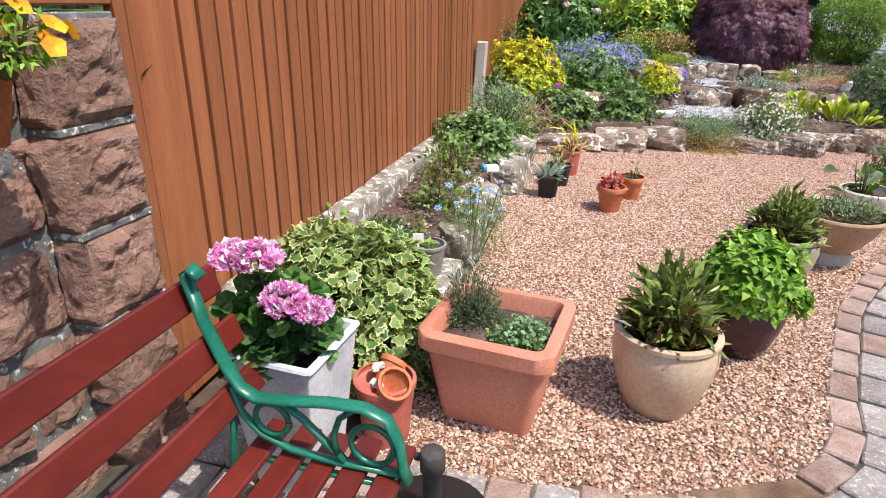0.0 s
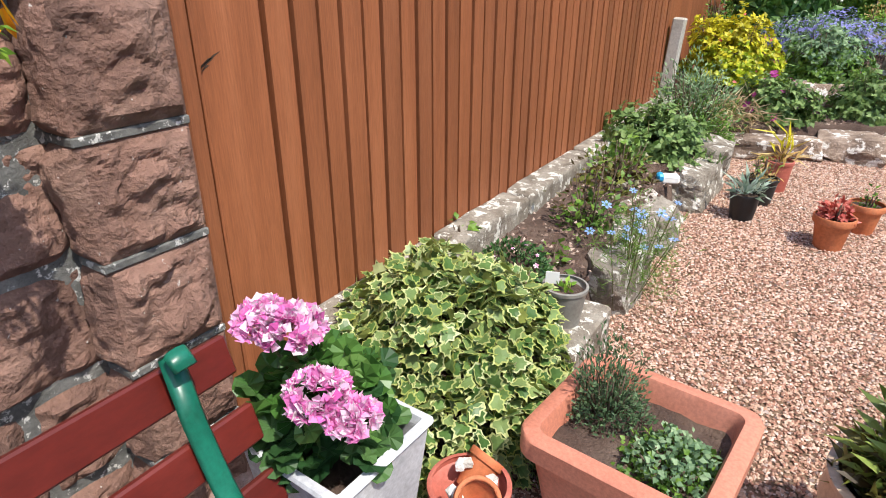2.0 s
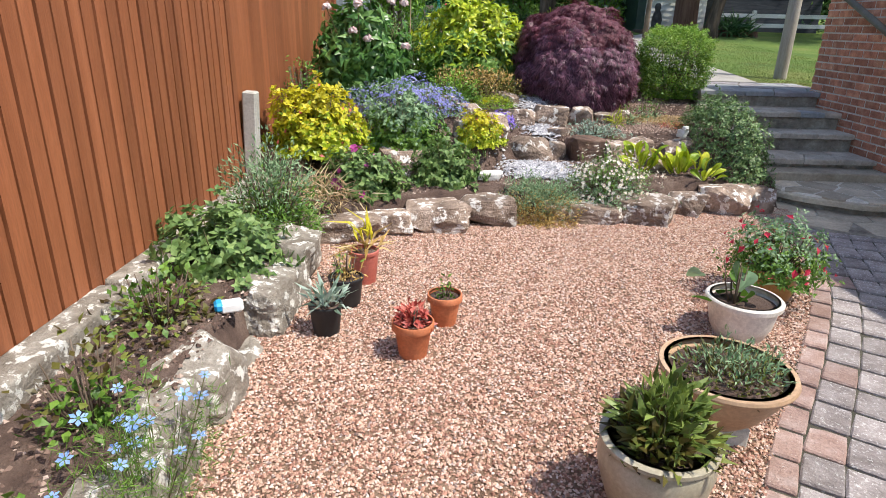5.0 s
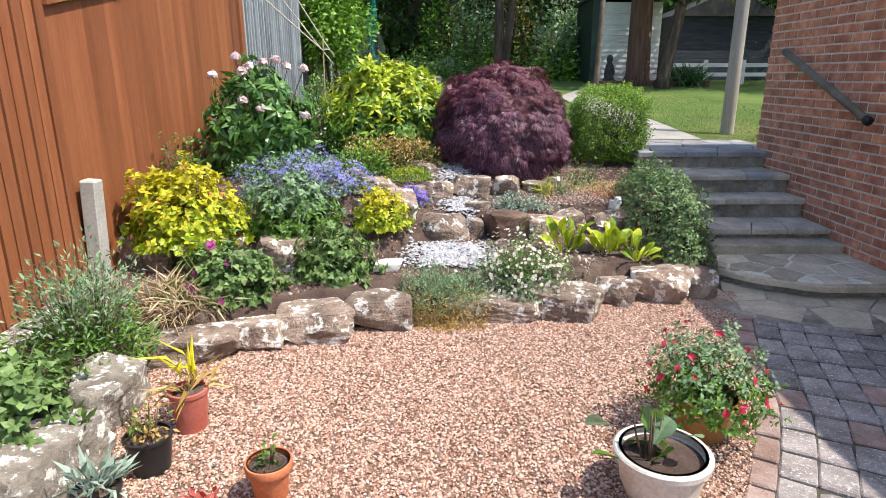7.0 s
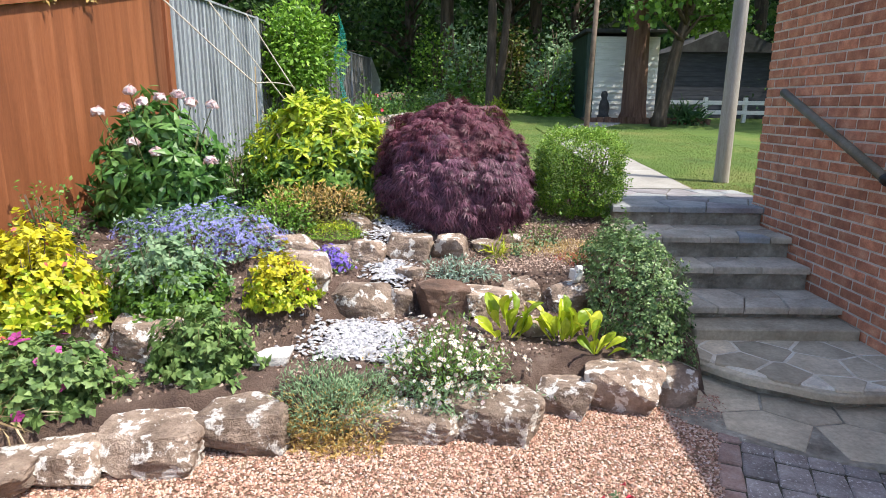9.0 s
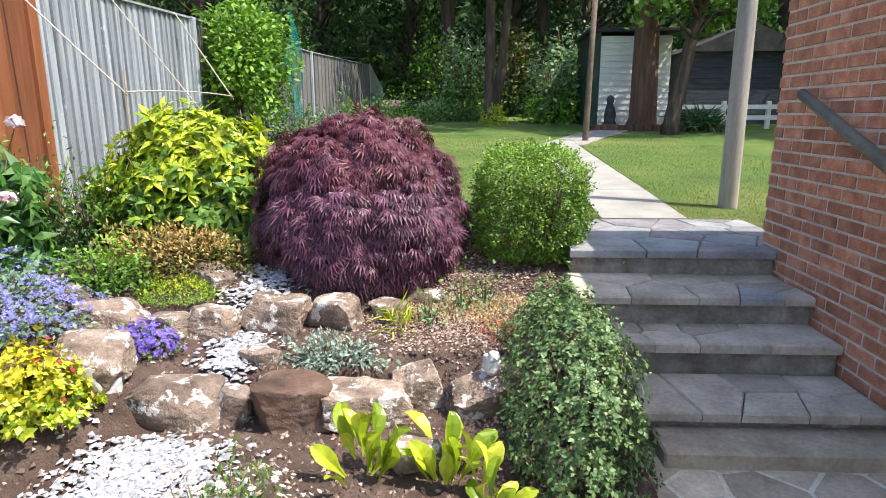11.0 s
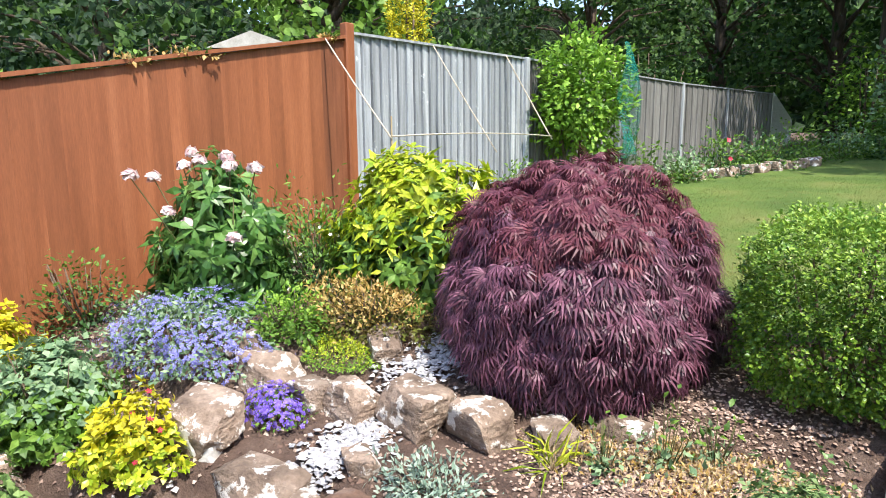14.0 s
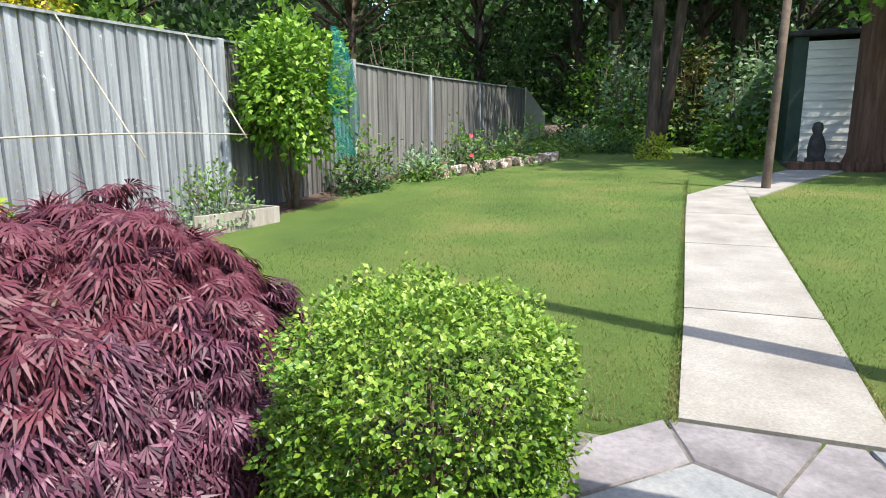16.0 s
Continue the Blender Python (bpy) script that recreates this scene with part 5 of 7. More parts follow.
trough = thing("square_tub", "large square terracotta-coloured plastic tub with rolled rim", "planter", pose(-0.32, 2.03, 0.11, 0, 0, -6))
part("body", square_pot(0.175, 0.165, 0.225, 0.215, 0.41, 0.035, 0.034, 0.068), TERRA_PLASTIC, trough, smooth=True).data.set_sharp_from_angle(angle=radians(50))
part("soil", soil_top(0.205, 0.195, 0.34, 1), SOIL, trough, "dry dark soil")
zinc = thing("tapered_planter", "tall tapered grey zinc-finish planter behind the bench", "planter", pose(-0.89, 1.465, 0.06, 0, 0, -3))
part("body", square_pot(0.1, 0.1, 0.155, 0.155, 0.59, 0.006, 0.012, 0.012), ZINC, zinc)
part("soil", soil_top(0.145, 0.145, 0.5, 2), SOIL, zinc, "dark soil")

# ---- bench ----
bench = thing("garden_bench", "garden bench with mahogany slats and green iron ends", "bench", pose(0, 0, 0))


def slat(x, z, w, th, ang, y0=-0.35, y1=1.3):
    g = cbox(-w / 2, w / 2, y0, y1, -th / 2, th / 2, 0.005)
    return g.moved(pose(x, 0, z, 0, ang, 0))


for x, z in ((-0.84, 0.455), (-0.745, 0.45), (-0.65, 0.45), (-0.555, 0.455), (-0.455, 0.455)):
    part("seat_slat", slat(x, z, 0.07, 0.024, 0), BENCH_WOOD, bench)
for x, z in ((-0.905, 0.62), (-0.955, 0.765), (-1.01, 0.91)):
    part("back_slat", slat(x, z, 0.085, 0.022, 72), BENCH_WOOD, bench)
for y in (1.17, -0.25):
    e = part("end_frame", tube([(-0.95, y, 0.975), (-0.975, y, 1.0), (-0.995, y, 0.985), (-0.962, y, 0.85), (-0.91, y, 0.72), (-0.875, y, 0.66), (-0.83, y, 0.635), (-0.74, y, 0.645), (-0.62, y, 0.665), (-0.52, y, 0.67), (-0.455, y, 0.645), (-0.425, y, 0.58), (-0.415, y, 0.5), (-0.4, y, 0.46)],
                               0.024, 8, (0.45, 1.0)), GREEN_IRON, bench, "green painted cast iron arm and back", smooth=True)
    for name, pts in (("lower_rail", [(-0.9, y, 0.66), (-0.885, y, 0.58), (-0.83, y, 0.52), (-0.74, y, 0.485), (-0.6, y, 0.475), (-0.42, y, 0.48)]),
                      ("rear_leg", [(-0.9, y, 0.64), (-0.93, y, 0.4), (-1.0, y, 0.06)]),
                      ("front_leg", [(-0.43, y, 0.48), (-0.46, y, 0.3), (-0.42, y, 0.06)]),
                      ("leaf_scroll", [(-0.76, y, 0.64), (-0.7, y, 0.6), (-0.63, y, 0.53), (-0.58, y, 0.485)]),
                      ("leaf_scroll", [(-0.54, y, 0.665), (-0.59, y, 0.62), (-0.61, y, 0.56), (-0.6, y, 0.5)]),
                      ("seat_bearer", [(-0.9, y, 0.435), (-0.66, y, 0.43), (-0.42, y, 0.435)])):
        part(name, tube(pts, 0.013, 8, (0.7, 1.0)), GREEN_IRON, e, smooth=True)
    for cx, cz, r in ((-0.79, 0.575, 0.05), (-0.5, 0.555, 0.06)):
        part("ring_scroll", tube([(cx + r * math.cos(a), y, cz + r * math.sin(a)) for a in np.linspace(0, 6.28, 22)], 0.009, 6), GREEN_IRON, e, smooth=True)
    for x in (-0.84, -0.745, -0.65, -0.555, -0.455):
        part("bolt", lathe([(0, 0.0), (0.006, 0.0), (0.005, 0.004), (0, 0.005)], 10), BLACK_PLASTIC, bench, at=pose(x, y + 0.02, 0.467))
base = thing("parasol_base", "black parasol base with a steel tube and clamp screw", "parasol base", pose(-0.39, 1.36, 0.095))
part("weight", lathe([(0, 0), (0.2, 0), (0.205, 0.02), (0.19, 0.05), (0.06, 0.075), (0.035, 0.08), (0, 0.08)], 40), BLACK_PLASTIC, base, smooth=True)
part("tube", lathe([(0.03, 0.06), (0.03, 0.24), (0.038, 0.245), (0.038, 0.305), (0.033, 0.312), (0.0, 0.312)], 28), STATUE_DARK, base, smooth=True)
part("clamp_screw", tube([(-0.02, 0, 0.28), (-0.055, 0, 0.28)], 0.012, 8), BLACK_PLASTIC, base)

# ---- plants in pots ----
bush("pot_lily", "bushy bronze and green leafed plant in a cream pot", "plant", (0.31, 2.2, 0.42), 0.15, 0.15, 0.3, 760, ovate(0.15, 0.03, 0.2), 0.085, [L_OLIVE, L_BRONZE], 1, shell=0.4, low=0.0, upright=0.55, rand=0.4, stem=STEM, nstem=14)
bush("pot_lily", "bushy bronze and green leafed plant in an olive pot", "plant", (0.99, 3.48, 0.43), 0.16, 0.16, 0.26, 760, ovate(0.15, 0.03, 0.2), 0.08, [L_OLIVE, L_BRONZE], 2, shell=0.4, low=0.0, upright=0.55, rand=0.4, stem=STEM, nstem=14)
bush("mint", "bright green dome of soft mint leaves in a purple pot", "plant", (0.685, 2.72, 0.42), 0.215, 0.215, 0.25, 4000, ovate(0.32, 0.05, 0.2), 0.046, [L_FRESH, L_FRESH], 3, lump=0.22, freq=3.5, shell=0.14, whorl=6, lift=0.4, low=-0.2, z0=0.04, stem=STEM)
bush("rock_daisy", "low twiggy green plant spilling over a clay bowl", "plant", (1.42, 3.92, 0.46), 0.22, 0.22, 0.13, 1500, ovate(0.14, 0.02, 0.1), 0.03, [L_GREY, L_BRONZE], 4, lump=0.3, shell=0.35, upright=0.4, stem=STEM, nstem=20)
bush("fuchsia", "fuchsia bush with hanging red flowers in a pot", "plant", (2.2, 5.2, 0.42), 0.31, 0.3, 0.34, 4200, ovate(0.26, 0.03, 0.12), 0.027, [L_GREY, L_MID], 5, lump=0.3, whorl=5, shell=0.3, low=-0.3, z0=0.02, nstem=16, flowers=((P_RED, ovate(0.32, 0.2, 0.1), 0.045, 46, 1.0),))
bush("silver_spike", "small silvery striped spiky plant in a black pot", "plant", (-0.41, 4.64, 0.36), 0.1, 0.1, 0.12, 60, ovate(0.1, 0.03, 0.3), 0.11, L_SILVER, 6, shell=0.6, upright=0.6, rand=0.3, nstem=0)
bush("pot_herb", "thin leggy herb with reddish tips in a black pot", "plant", (-0.36, 4.97, 0.39), 0.09, 0.09, 0.16, 160, ovate(0.2, 0.03, 0.1), 0.03, [L_MID, L_TAN], 7, shell=0.6, nstem=8)
bush("dying_bulb", "withering yellow strap leaves in a red pot", "plant", (-0.3, 5.28, 0.42), 0.1, 0.1, 0.16, 34, ovate(0.06, 0.02, 0.5), 0.17, [L_YELLOW, L_TAN], 8, shell=0.7, upright=0.5, rand=0.4, nstem=0)
bush("red_sempervivum", "small plant with coral red leaves in terracotta", "plant", (0.07, 4.45, 0.36), 0.085, 0.085, 0.13, 300, ovate(0.26, 0.03, 0.1), 0.042, [L_RED, L_RED], 9, shell=0.5, nstem=8)
bush("cutting", "small woody green cutting in a terracotta pot", "plant", (0.22, 4.78, 0.36), 0.05, 0.05, 0.13, 70, ovate(0.26, 0.03, 0.1), 0.032, L_MID, 10, shell=0.7, nstem=4)
bush("seedling", "tiny green seedling in a grey pot", "plant", (-0.79, 2.64, 0.5), 0.035, 0.035, 0.05, 26, ovate(0.24, 0.03, 0.1), 0.04, L_FRESH, 11, shell=0.6, nstem=3, stem_r=0.002)
bush("eucalyptus_sapling", "sapling with large round grey-green leaves in a tub", "plant", (1.78, 4.75, 0.4), 0.17, 0.14, 0.27, 17, paddle(0.4, 0.12), 0.1, [L_GREY, L_MID], 12, shell=0.5, nstem=6, rand=0.8)
bush("thyme", "upright dark grey-green thyme in the terracotta tub", "plant", (-0.44, 2.1, 0.45), 0.12, 0.11, 0.22, 2200, ovate(0.2, 0.02, 0.05), 0.017, L_THYME, 13, lump=0.3, shell=0.35, upright=0.9, nstem=30, stem_r=0.0025)
bush("oregano", "low mat of green oregano leaves in the terracotta tub", "plant", (-0.22, 1.98, 0.445), 0.14, 0.13, 0.07, 1000, ovate(0.36, 0.05, 0.1), 0.021, [L_GREY, L_MID], 14, lump=0.3, shell=0.3, nstem=10)
ger = bush("geranium", "pot geranium with round leaves and two pink flower heads", "plant", (-0.92, 1.47, 0.645), 0.145, 0.14, 0.19, 360, roundleaf(13), 0.06, [L_PEONY, L_DARK], 15, shell=0.3, low=-0.05, rand=0.5, stem=STEM, nstem=14)
rng = np.random.default_rng(77)
for x, y, z, r in ((-0.1, -0.06, 0.275, 0.05), (-0.02, -0.06, 0.285, 0.054), (0.08, -0.1, 0.18, 0.052), (0.16, -0.09, 0.15, 0.04)):
    d = unit(rng.normal(size=(480, 3)))
    d[:, 2] = np.abs(d[:, 2]) * 1.1 - 0.2
    q = np.repeat(d[:80], 6, 0)
    part("flower_head", scatter(rng, np.array([x, y, z]) + q * r * np.array([1.1, 1.1, 0.8]), q * 0.35 + d * 0.9, q + 0.7 * rng.normal(size=d.shape), ovate(0.5, 0.24, -0.15), 0.024, 0.35), P_PINK, ger, "pink and white ruffled flower head")
    part("flower_stalk", tube([(x * 0.5, y * 0.5, 0.1), (x * 0.9, y * 0.8, z * 0.7), (x, y, z)], 0.004, 6), STEM, ger)
tag = thing("plant_label", "white plastic plant label stuck in a grey pot", "label", pose(-0.83, 2.6, 0.49, 0, 0, 20))
part("blade", cbox(-0.026, 0.026, -0.001, 0.001, 0.05, 0.1, 0.0005), WHITE_TAG, tag)
part("stake", cbox(-0.005, 0.005, -0.001, 0.001, -0.03, 0.051, 0.0005), WHITE_TAG, tag)
box = thing("plastic_packet", "small white and bright blue packet on the kerb stones", "packet", pose(-0.83, 4.42, 0.43, 0, 0, 25))
part("body", cbox(-0.05, 0.06, -0.035, 0.035, 0, 0.055, 0.012), WHITE_TAG, box)
part("cap", cbox(-0.075, -0.03, -0.037, 0.037, 0.012, 0.06, 0.012), SKY_BLUE, box, "bright blue corner")

wp = thing("wall_pot", "terracotta wall pot hung with orange pansies", "wall pot", pose(-1.4, 1.06, 1.3))
part("body", lathe([(0, 0), (0.05, 0), (0.085, 0.15), (0.095, 0.15), (0.095, 0.18), (0.085, 0.18), (0.07, 0.1), (0, 0.1)], 30), TERRACOTTA, wp, smooth=True)
part("bracket", tube([(-0.09, 0, 0.14), (-0.17, 0, 0.14)], 0.008, 6), BLACK_PLASTIC, wp)
bush("pansies", "orange and yellow pansies spilling from a wall pot", "plant", (-1.27, 1.05, 1.49), 0.11, 0.1, 0.1, 420, ovate(0.2, 0.03, 0.15), 0.026, L_FRESH, 16, lump=0.35, shell=0.4, low=-0.6, z0=0.03, stem=STEM, nstem=14, flowers=((P_ORANGE, bloom(5, 0.5, False), 0.026, 34, 1.2),))

# ---- beds by the fence ----
bush("variegated_ivy", "mound of variegated cream-edged ivy by the fence", "ivy", (-1.05, 2.2, 0.1), 0.47, 0.46, 0.58, 4400, variegated(), 0.053, [L_CREAM, L_IVY], 21, lump=0.14, shell=0.14, rand=1.2, low=-0.3, droop=0.5, z0=0.08, nstem=12)
bush("creeping_phlox", "low dark green mat with small lilac flowers", "plant", (-1.1, 2.82, 0.41), 0.17, 0.16, 0.15, 900, ovate(0.3, 0.03, 0.1), 0.024, L_DARK, 22, lump=0.15, shell=0.15, flowers=((P_PINK, bloom(5, 0.34, False), 0.012, 20, 1.05),))
bush("weedy_shrub", "thin brownish green leggy shrub in the raised bed", "plant", (-1.02, 3.55, 0.4), 0.19, 0.24, 0.36, 330, ovate(0.3, 0.03, 0.12), 0.042, [L_BRONZE, L_MID], 23, shell=0.5, lump=0.4, nstem=12)
bush("weedy_shrub", "brownish green leggy shrub in the raised bed", "plant", (-1.1, 4.25, 0.43), 0.22, 0.32, 0.3, 520, ovate(0.3, 0.03, 0.12), 0.042, [L_MID, L_BRONZE], 24, shell=0.45, lump=0.4, nstem=14)
bush("leafy_perennial", "leafy green perennial leaning over the fence kerb", "plant", (-1.12, 5.05, 0.45), 0.42, 0.38, 0.34, 3200, ovate(0.34, 0.04, 0.12), 0.05, [L_HERB, L_HERB], 25, whorl=6, shell=0.3, lump=0.35, nstem=16, stem=STEM)
bush("wispy_shrub", "feathery grey-green shrub beside the concrete post", "plant", (-1.0, 5.72, 0.42), 0.34, 0.34, 0.58, 4800, ovate(0.14, 0.02, 0.1), 0.042, [L_GREY, L_MID], 26, shell=0.4, lump=0.35, upright=0.4, nstem=22)
rng = np.random.default_rng(31)
nig = thing("nigella", "wispy love-in-a-mist with pale blue flowers", "plant", pose(-0.72, 3.3, 0.2))
for k in range(26):
    a, q = rng.uniform(0, 6.28), rng.uniform(0.02, 0.2)
    top = (q * math.cos(a), q * 2.0 * math.sin(a), rng.uniform(0.25, 0.52))
    st = part("stalk", tube([(top[0] * 0.3, top[1] * 0.5, 0), (top[0] * 0.7, top[1] * 0.8, top[2] * 0.6), top], 0.0018, 4), STEM, nig)
    p = np.array([top]) + rng.normal(0, 0.035, (70, 3)) - np.array([0, 0, 0.12]) * rng.uniform(0, 2.4, (70, 1))
    part("frond", scatter(rng, p, rng.normal(size=p.shape) + np.array([0, 0, 0.5]), rng.normal(size=p.shape), ovate(0.03, 0.0, 0.1), 0.055), L_MID, nig)["kind"] = "stuff"
    if k < 17:
        part("flower", scatter(rng, np.array([top]), rng.normal(size=(1, 3)) * np.array([1, 1, 0.1]), np.array([[0.2, -0.5, 0.9]]), bloom(6, 0.26, True), 0.026), [P_NIGELLA, L_DARK], nig, "pale blue star flower")
for k, (x, y) in enumerate(((-1.38, 2.35), (-1.42, 2.9), (-1.4, 2.62), (-1.05, 3.1), (-0.98, 2.98))):
    bush("weed", "small green weed at the foot of the fence", "weed", (x, y, 0.5 if k < 3 else 0.41), 0.07, 0.09, 0.08, 18, ovate(0.3, 0.04, 0.2), 0.048, L_MID, 400 + k, shell=0.5, nstem=3, group="weeds in the bed")

# ---- rockery plants ----
def gz(x, y, d=0.0):
    return float(height(x, y)) + d


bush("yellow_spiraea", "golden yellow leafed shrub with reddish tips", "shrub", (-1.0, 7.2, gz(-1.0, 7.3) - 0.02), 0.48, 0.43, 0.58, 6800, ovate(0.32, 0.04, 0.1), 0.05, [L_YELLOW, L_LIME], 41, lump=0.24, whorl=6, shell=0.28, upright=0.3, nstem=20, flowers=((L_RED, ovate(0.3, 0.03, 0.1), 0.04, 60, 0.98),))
bush("grey_mint", "rounded shrub of grey-green pointed leaves", "shrub", (-0.22, 7.36, gz(-0.22, 7.4) - 0.03), 0.37, 0.33, 0.48, 5400, ovate(0.3, 0.04, 0.14), 0.046, [L_GREY, L_MID], 42, lump=0.22, whorl=6, shell=0.25, nstem=18)
bush("blue_veronica", "spreading cushion thick with small blue flowers", "plant", (-0.28, 8.08, gz(-0.28, 8.1) - 0.04), 0.6, 0.38, 0.3, 3200, ovate(0.24, 0.03, 0.1), 0.036, L_GREY, 43, lump=0.38, shell=0.22, nstem=18, flowers=((P_BLUE, bloom(4, 0.34, False), 0.0125, 3000, 1.06),))
peony = bush("peony", "tall peony with dark leaves and pale pink blooms", "plant", (-0.8, 8.68, gz(-0.8, 8.7) - 0.02), 0.56, 0.46, 0.88, 4600, ovate(0.18, 0.03, 0.28), 0.14, L_PEONY, 44, lump=0.28, whorl=5, lift=0.1, shell=0.3, droop=0.25, rand=0.6, nstem=18, stem_r=0.008, stem=STEM)
rng = np.random.default_rng(91)
for x, y, z in ((0.05, -0.62, 0.95), (-0.32, -0.3, 0.92), (-0.16, -0.1, 1.08), (0.12, -0.2, 1.03), (0.2, -0.05, 1.06), (0.32, -0.1, 1.0), (0.45, 0.0, 0.98), (-0.05, -0.35, 0.7), (0.1, -0.3, 0.62), (0.48, -0.2, 0.55), (0.0, -0.25, 1.0)):
    d = unit(rng.normal(size=(40, 3)))
    d[:, 2] = np.abs(d[:, 2])
    z -= 0.06
    tang = unit(np.cross(d, rng.normal(size=d.shape)))
    part("bloom", scatter(rng, np.array([x, y, z]) + d * rng.uniform(0.02, 0.048, (40, 1)) - tang * 0.025, tang + 0.35 * d, d, ovate(0.5, -0.2, 0.2), 0.052), P_BLUSH, peony, "pale pink double bloom", True)
    part("bloom_stalk", tube([(x * 0.5, y * 0.5, z * 0.45), (x, y, z)], 0.004, 5), STEM, peony)
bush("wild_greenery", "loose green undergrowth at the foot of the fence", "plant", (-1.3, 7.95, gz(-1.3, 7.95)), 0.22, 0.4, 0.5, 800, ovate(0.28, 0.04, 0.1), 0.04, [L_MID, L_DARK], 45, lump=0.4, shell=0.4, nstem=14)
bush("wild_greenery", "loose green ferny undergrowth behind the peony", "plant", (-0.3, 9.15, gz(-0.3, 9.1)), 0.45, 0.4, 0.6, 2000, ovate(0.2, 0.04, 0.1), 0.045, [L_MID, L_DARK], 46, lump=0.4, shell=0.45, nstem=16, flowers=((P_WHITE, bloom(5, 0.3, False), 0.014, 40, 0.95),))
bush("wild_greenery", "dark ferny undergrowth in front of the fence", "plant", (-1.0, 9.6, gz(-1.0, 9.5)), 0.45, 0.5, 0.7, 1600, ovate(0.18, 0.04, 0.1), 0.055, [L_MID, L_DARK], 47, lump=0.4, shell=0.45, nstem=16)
bush("low_greenery", "low tangle of fresh green leaves by the blue flowers", "plant", (0.2, 8.5, gz(0.2, 8.5)), 0.32, 0.24, 0.28, 1500, ovate(0.28, 0.04, 0.1), 0.035, [L_FRESH, L_MID], 48, lump=0.4, shell=0.4, nstem=14)
bush("tan_spiraea", "low spiraea with tan and copper coloured leaves", "shrub", (0.46, 8.86, gz(0.46, 8.8)), 0.52, 0.33, 0.3, 4600, ovate(0.22, 0.03, 0.1), 0.034, [L_TAN, L_BRONZE], 49, lump=0.35, shell=0.35, nstem=24)
bush("moss_saxifrage", "bright yellow-green mossy cushion between rocks", "plant", (0.62, 8.5, gz(0.6, 8.5) - 0.01), 0.25, 0.16, 0.12, 3000, ovate(0.2, 0.03, 0.05), 0.017, [L_LIME, L_FRESH], 50, lump=0.3, shell=0.2, nstem=0, rand=1.0)
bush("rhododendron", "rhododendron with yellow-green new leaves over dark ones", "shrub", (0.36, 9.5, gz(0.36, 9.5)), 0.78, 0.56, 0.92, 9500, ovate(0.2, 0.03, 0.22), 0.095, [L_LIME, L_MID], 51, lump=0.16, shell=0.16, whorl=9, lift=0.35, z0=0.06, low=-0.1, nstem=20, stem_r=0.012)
rng = np.random.default_rng(52)
maple = thing("japanese_maple", "weeping dome of feathery purple Japanese maple", "tree", pose(1.62, 9.36, gz(1.62, 9.3)))
part("trunk", tube([(0, 0, -0.05), (0.03, 0, 0.25), (-0.02, 0.03, 0.5), (0.02, 0, 0.66)], [0.05, 0.042, 0.035, 0.022], 9), TWIG, maple, smooth=True)
g = Geo()
for k in range(26):
    a = k * 2.4
    r = rng.uniform(0.3, 0.72)
    g.join(tube([(0, 0, rng.uniform(0.4, 0.7)), (0.5 * r * math.cos(a), 0.5 * r * math.sin(a), rng.uniform(0.62, 0.8)), (r * math.cos(a), r * math.sin(a), rng.uniform(0.45, 0.8))], [0.016, 0.011, 0.005], 5))
tagged(part("branchwork", g, TWIG, maple, smooth=True), kind="stuff")
for name, n, mat_, lo, hi in (("lower_foliage", 330, L_PURPLE, -0.65, 0.66), ("upper_foliage", 120, L_MAROON, 0.5, 1.0)):
    d = unit(rng.normal(size=(n * 12, 3)))
    d = d[(d[:, 2] > lo) & (d[:, 2] < hi)]
    tips = [d[0]]
    for q in d[1:]:
        if len(tips) < n and min(np.sum((np.array(tips) - q) ** 2, 1)) > 0.0062:
            tips.append(q)
    d = np.array(tips)
    k = 36
    r = lumps(d, 3.3, 0.12, 2.2) * lumps(d * np.array([1, 1, 2.4]), 7.7, 0.16, 4.2) * rng.uniform(0.8, 1.03, len(d))
    c = d * r[:, None] * np.array([0.72, 0.75, 0.7]) + np.array([0.0, 0, 0.28])
    out = unit(d + np.array([0, 0, 0.35]))
    t1 = unit(np.cross(out, rng.normal(size=d.shape)))
    t2 = np.cross(out, t1)
    a, q = rng.uniform(0, 6.28, (len(d), k, 1)), np.sqrt(rng.uniform(0, 1, (len(d), k, 1)))
    tang = np.cos(a) * t1[:, None] + np.sin(a) * t2[:, None]
    p = c[:, None] + tang * q * 0.14 - out[:, None] * q * q * 0.06 - np.array([0, 0, 0.04]) * q * q
    along = d[:, None] * np.array([1, 1, 0.6]) + tang * q * 0.35 + np.array([0, 0, -0.95]) + 0.36 * rng.normal(size=p.shape)
    face = d[:, None] + np.array([0, 0, 0.5]) + 0.25 * rng.normal(size=p.shape)
    p, along, face = p.reshape(-1, 3), along.reshape(-1, 3), face.reshape(-1, 3)
    ok = p[:, 2] > height(p[:, 0] + 1.62, p[:, 1] + 9.36) - gz(1.62, 9.3) + 0.04
    part(name, scatter(rng, p[ok], along[ok], face[ok], fingers(7, 120, 0.05, 0.3), 0.098), mat_, maple)
# upper leaves of the ball are lighter and yellower than the lower ones
bush("box_ball", "clipped round box bush with fresh green leaves", "shrub", (2.84, 9.47, gz(2.84, 9.4) + 0.0), 0.4, 0.39, 0.41, 28000, ovate(0.36, 0.06, 0.1), 0.0205, [L_BOX_TOP, L_BOX], 53, lump=0.16, freq=5.0, shell=0.1, boxy=3.4, low=-0.97, z0=0.38, rand=0.8, nstem=14, stem_r=0.01)
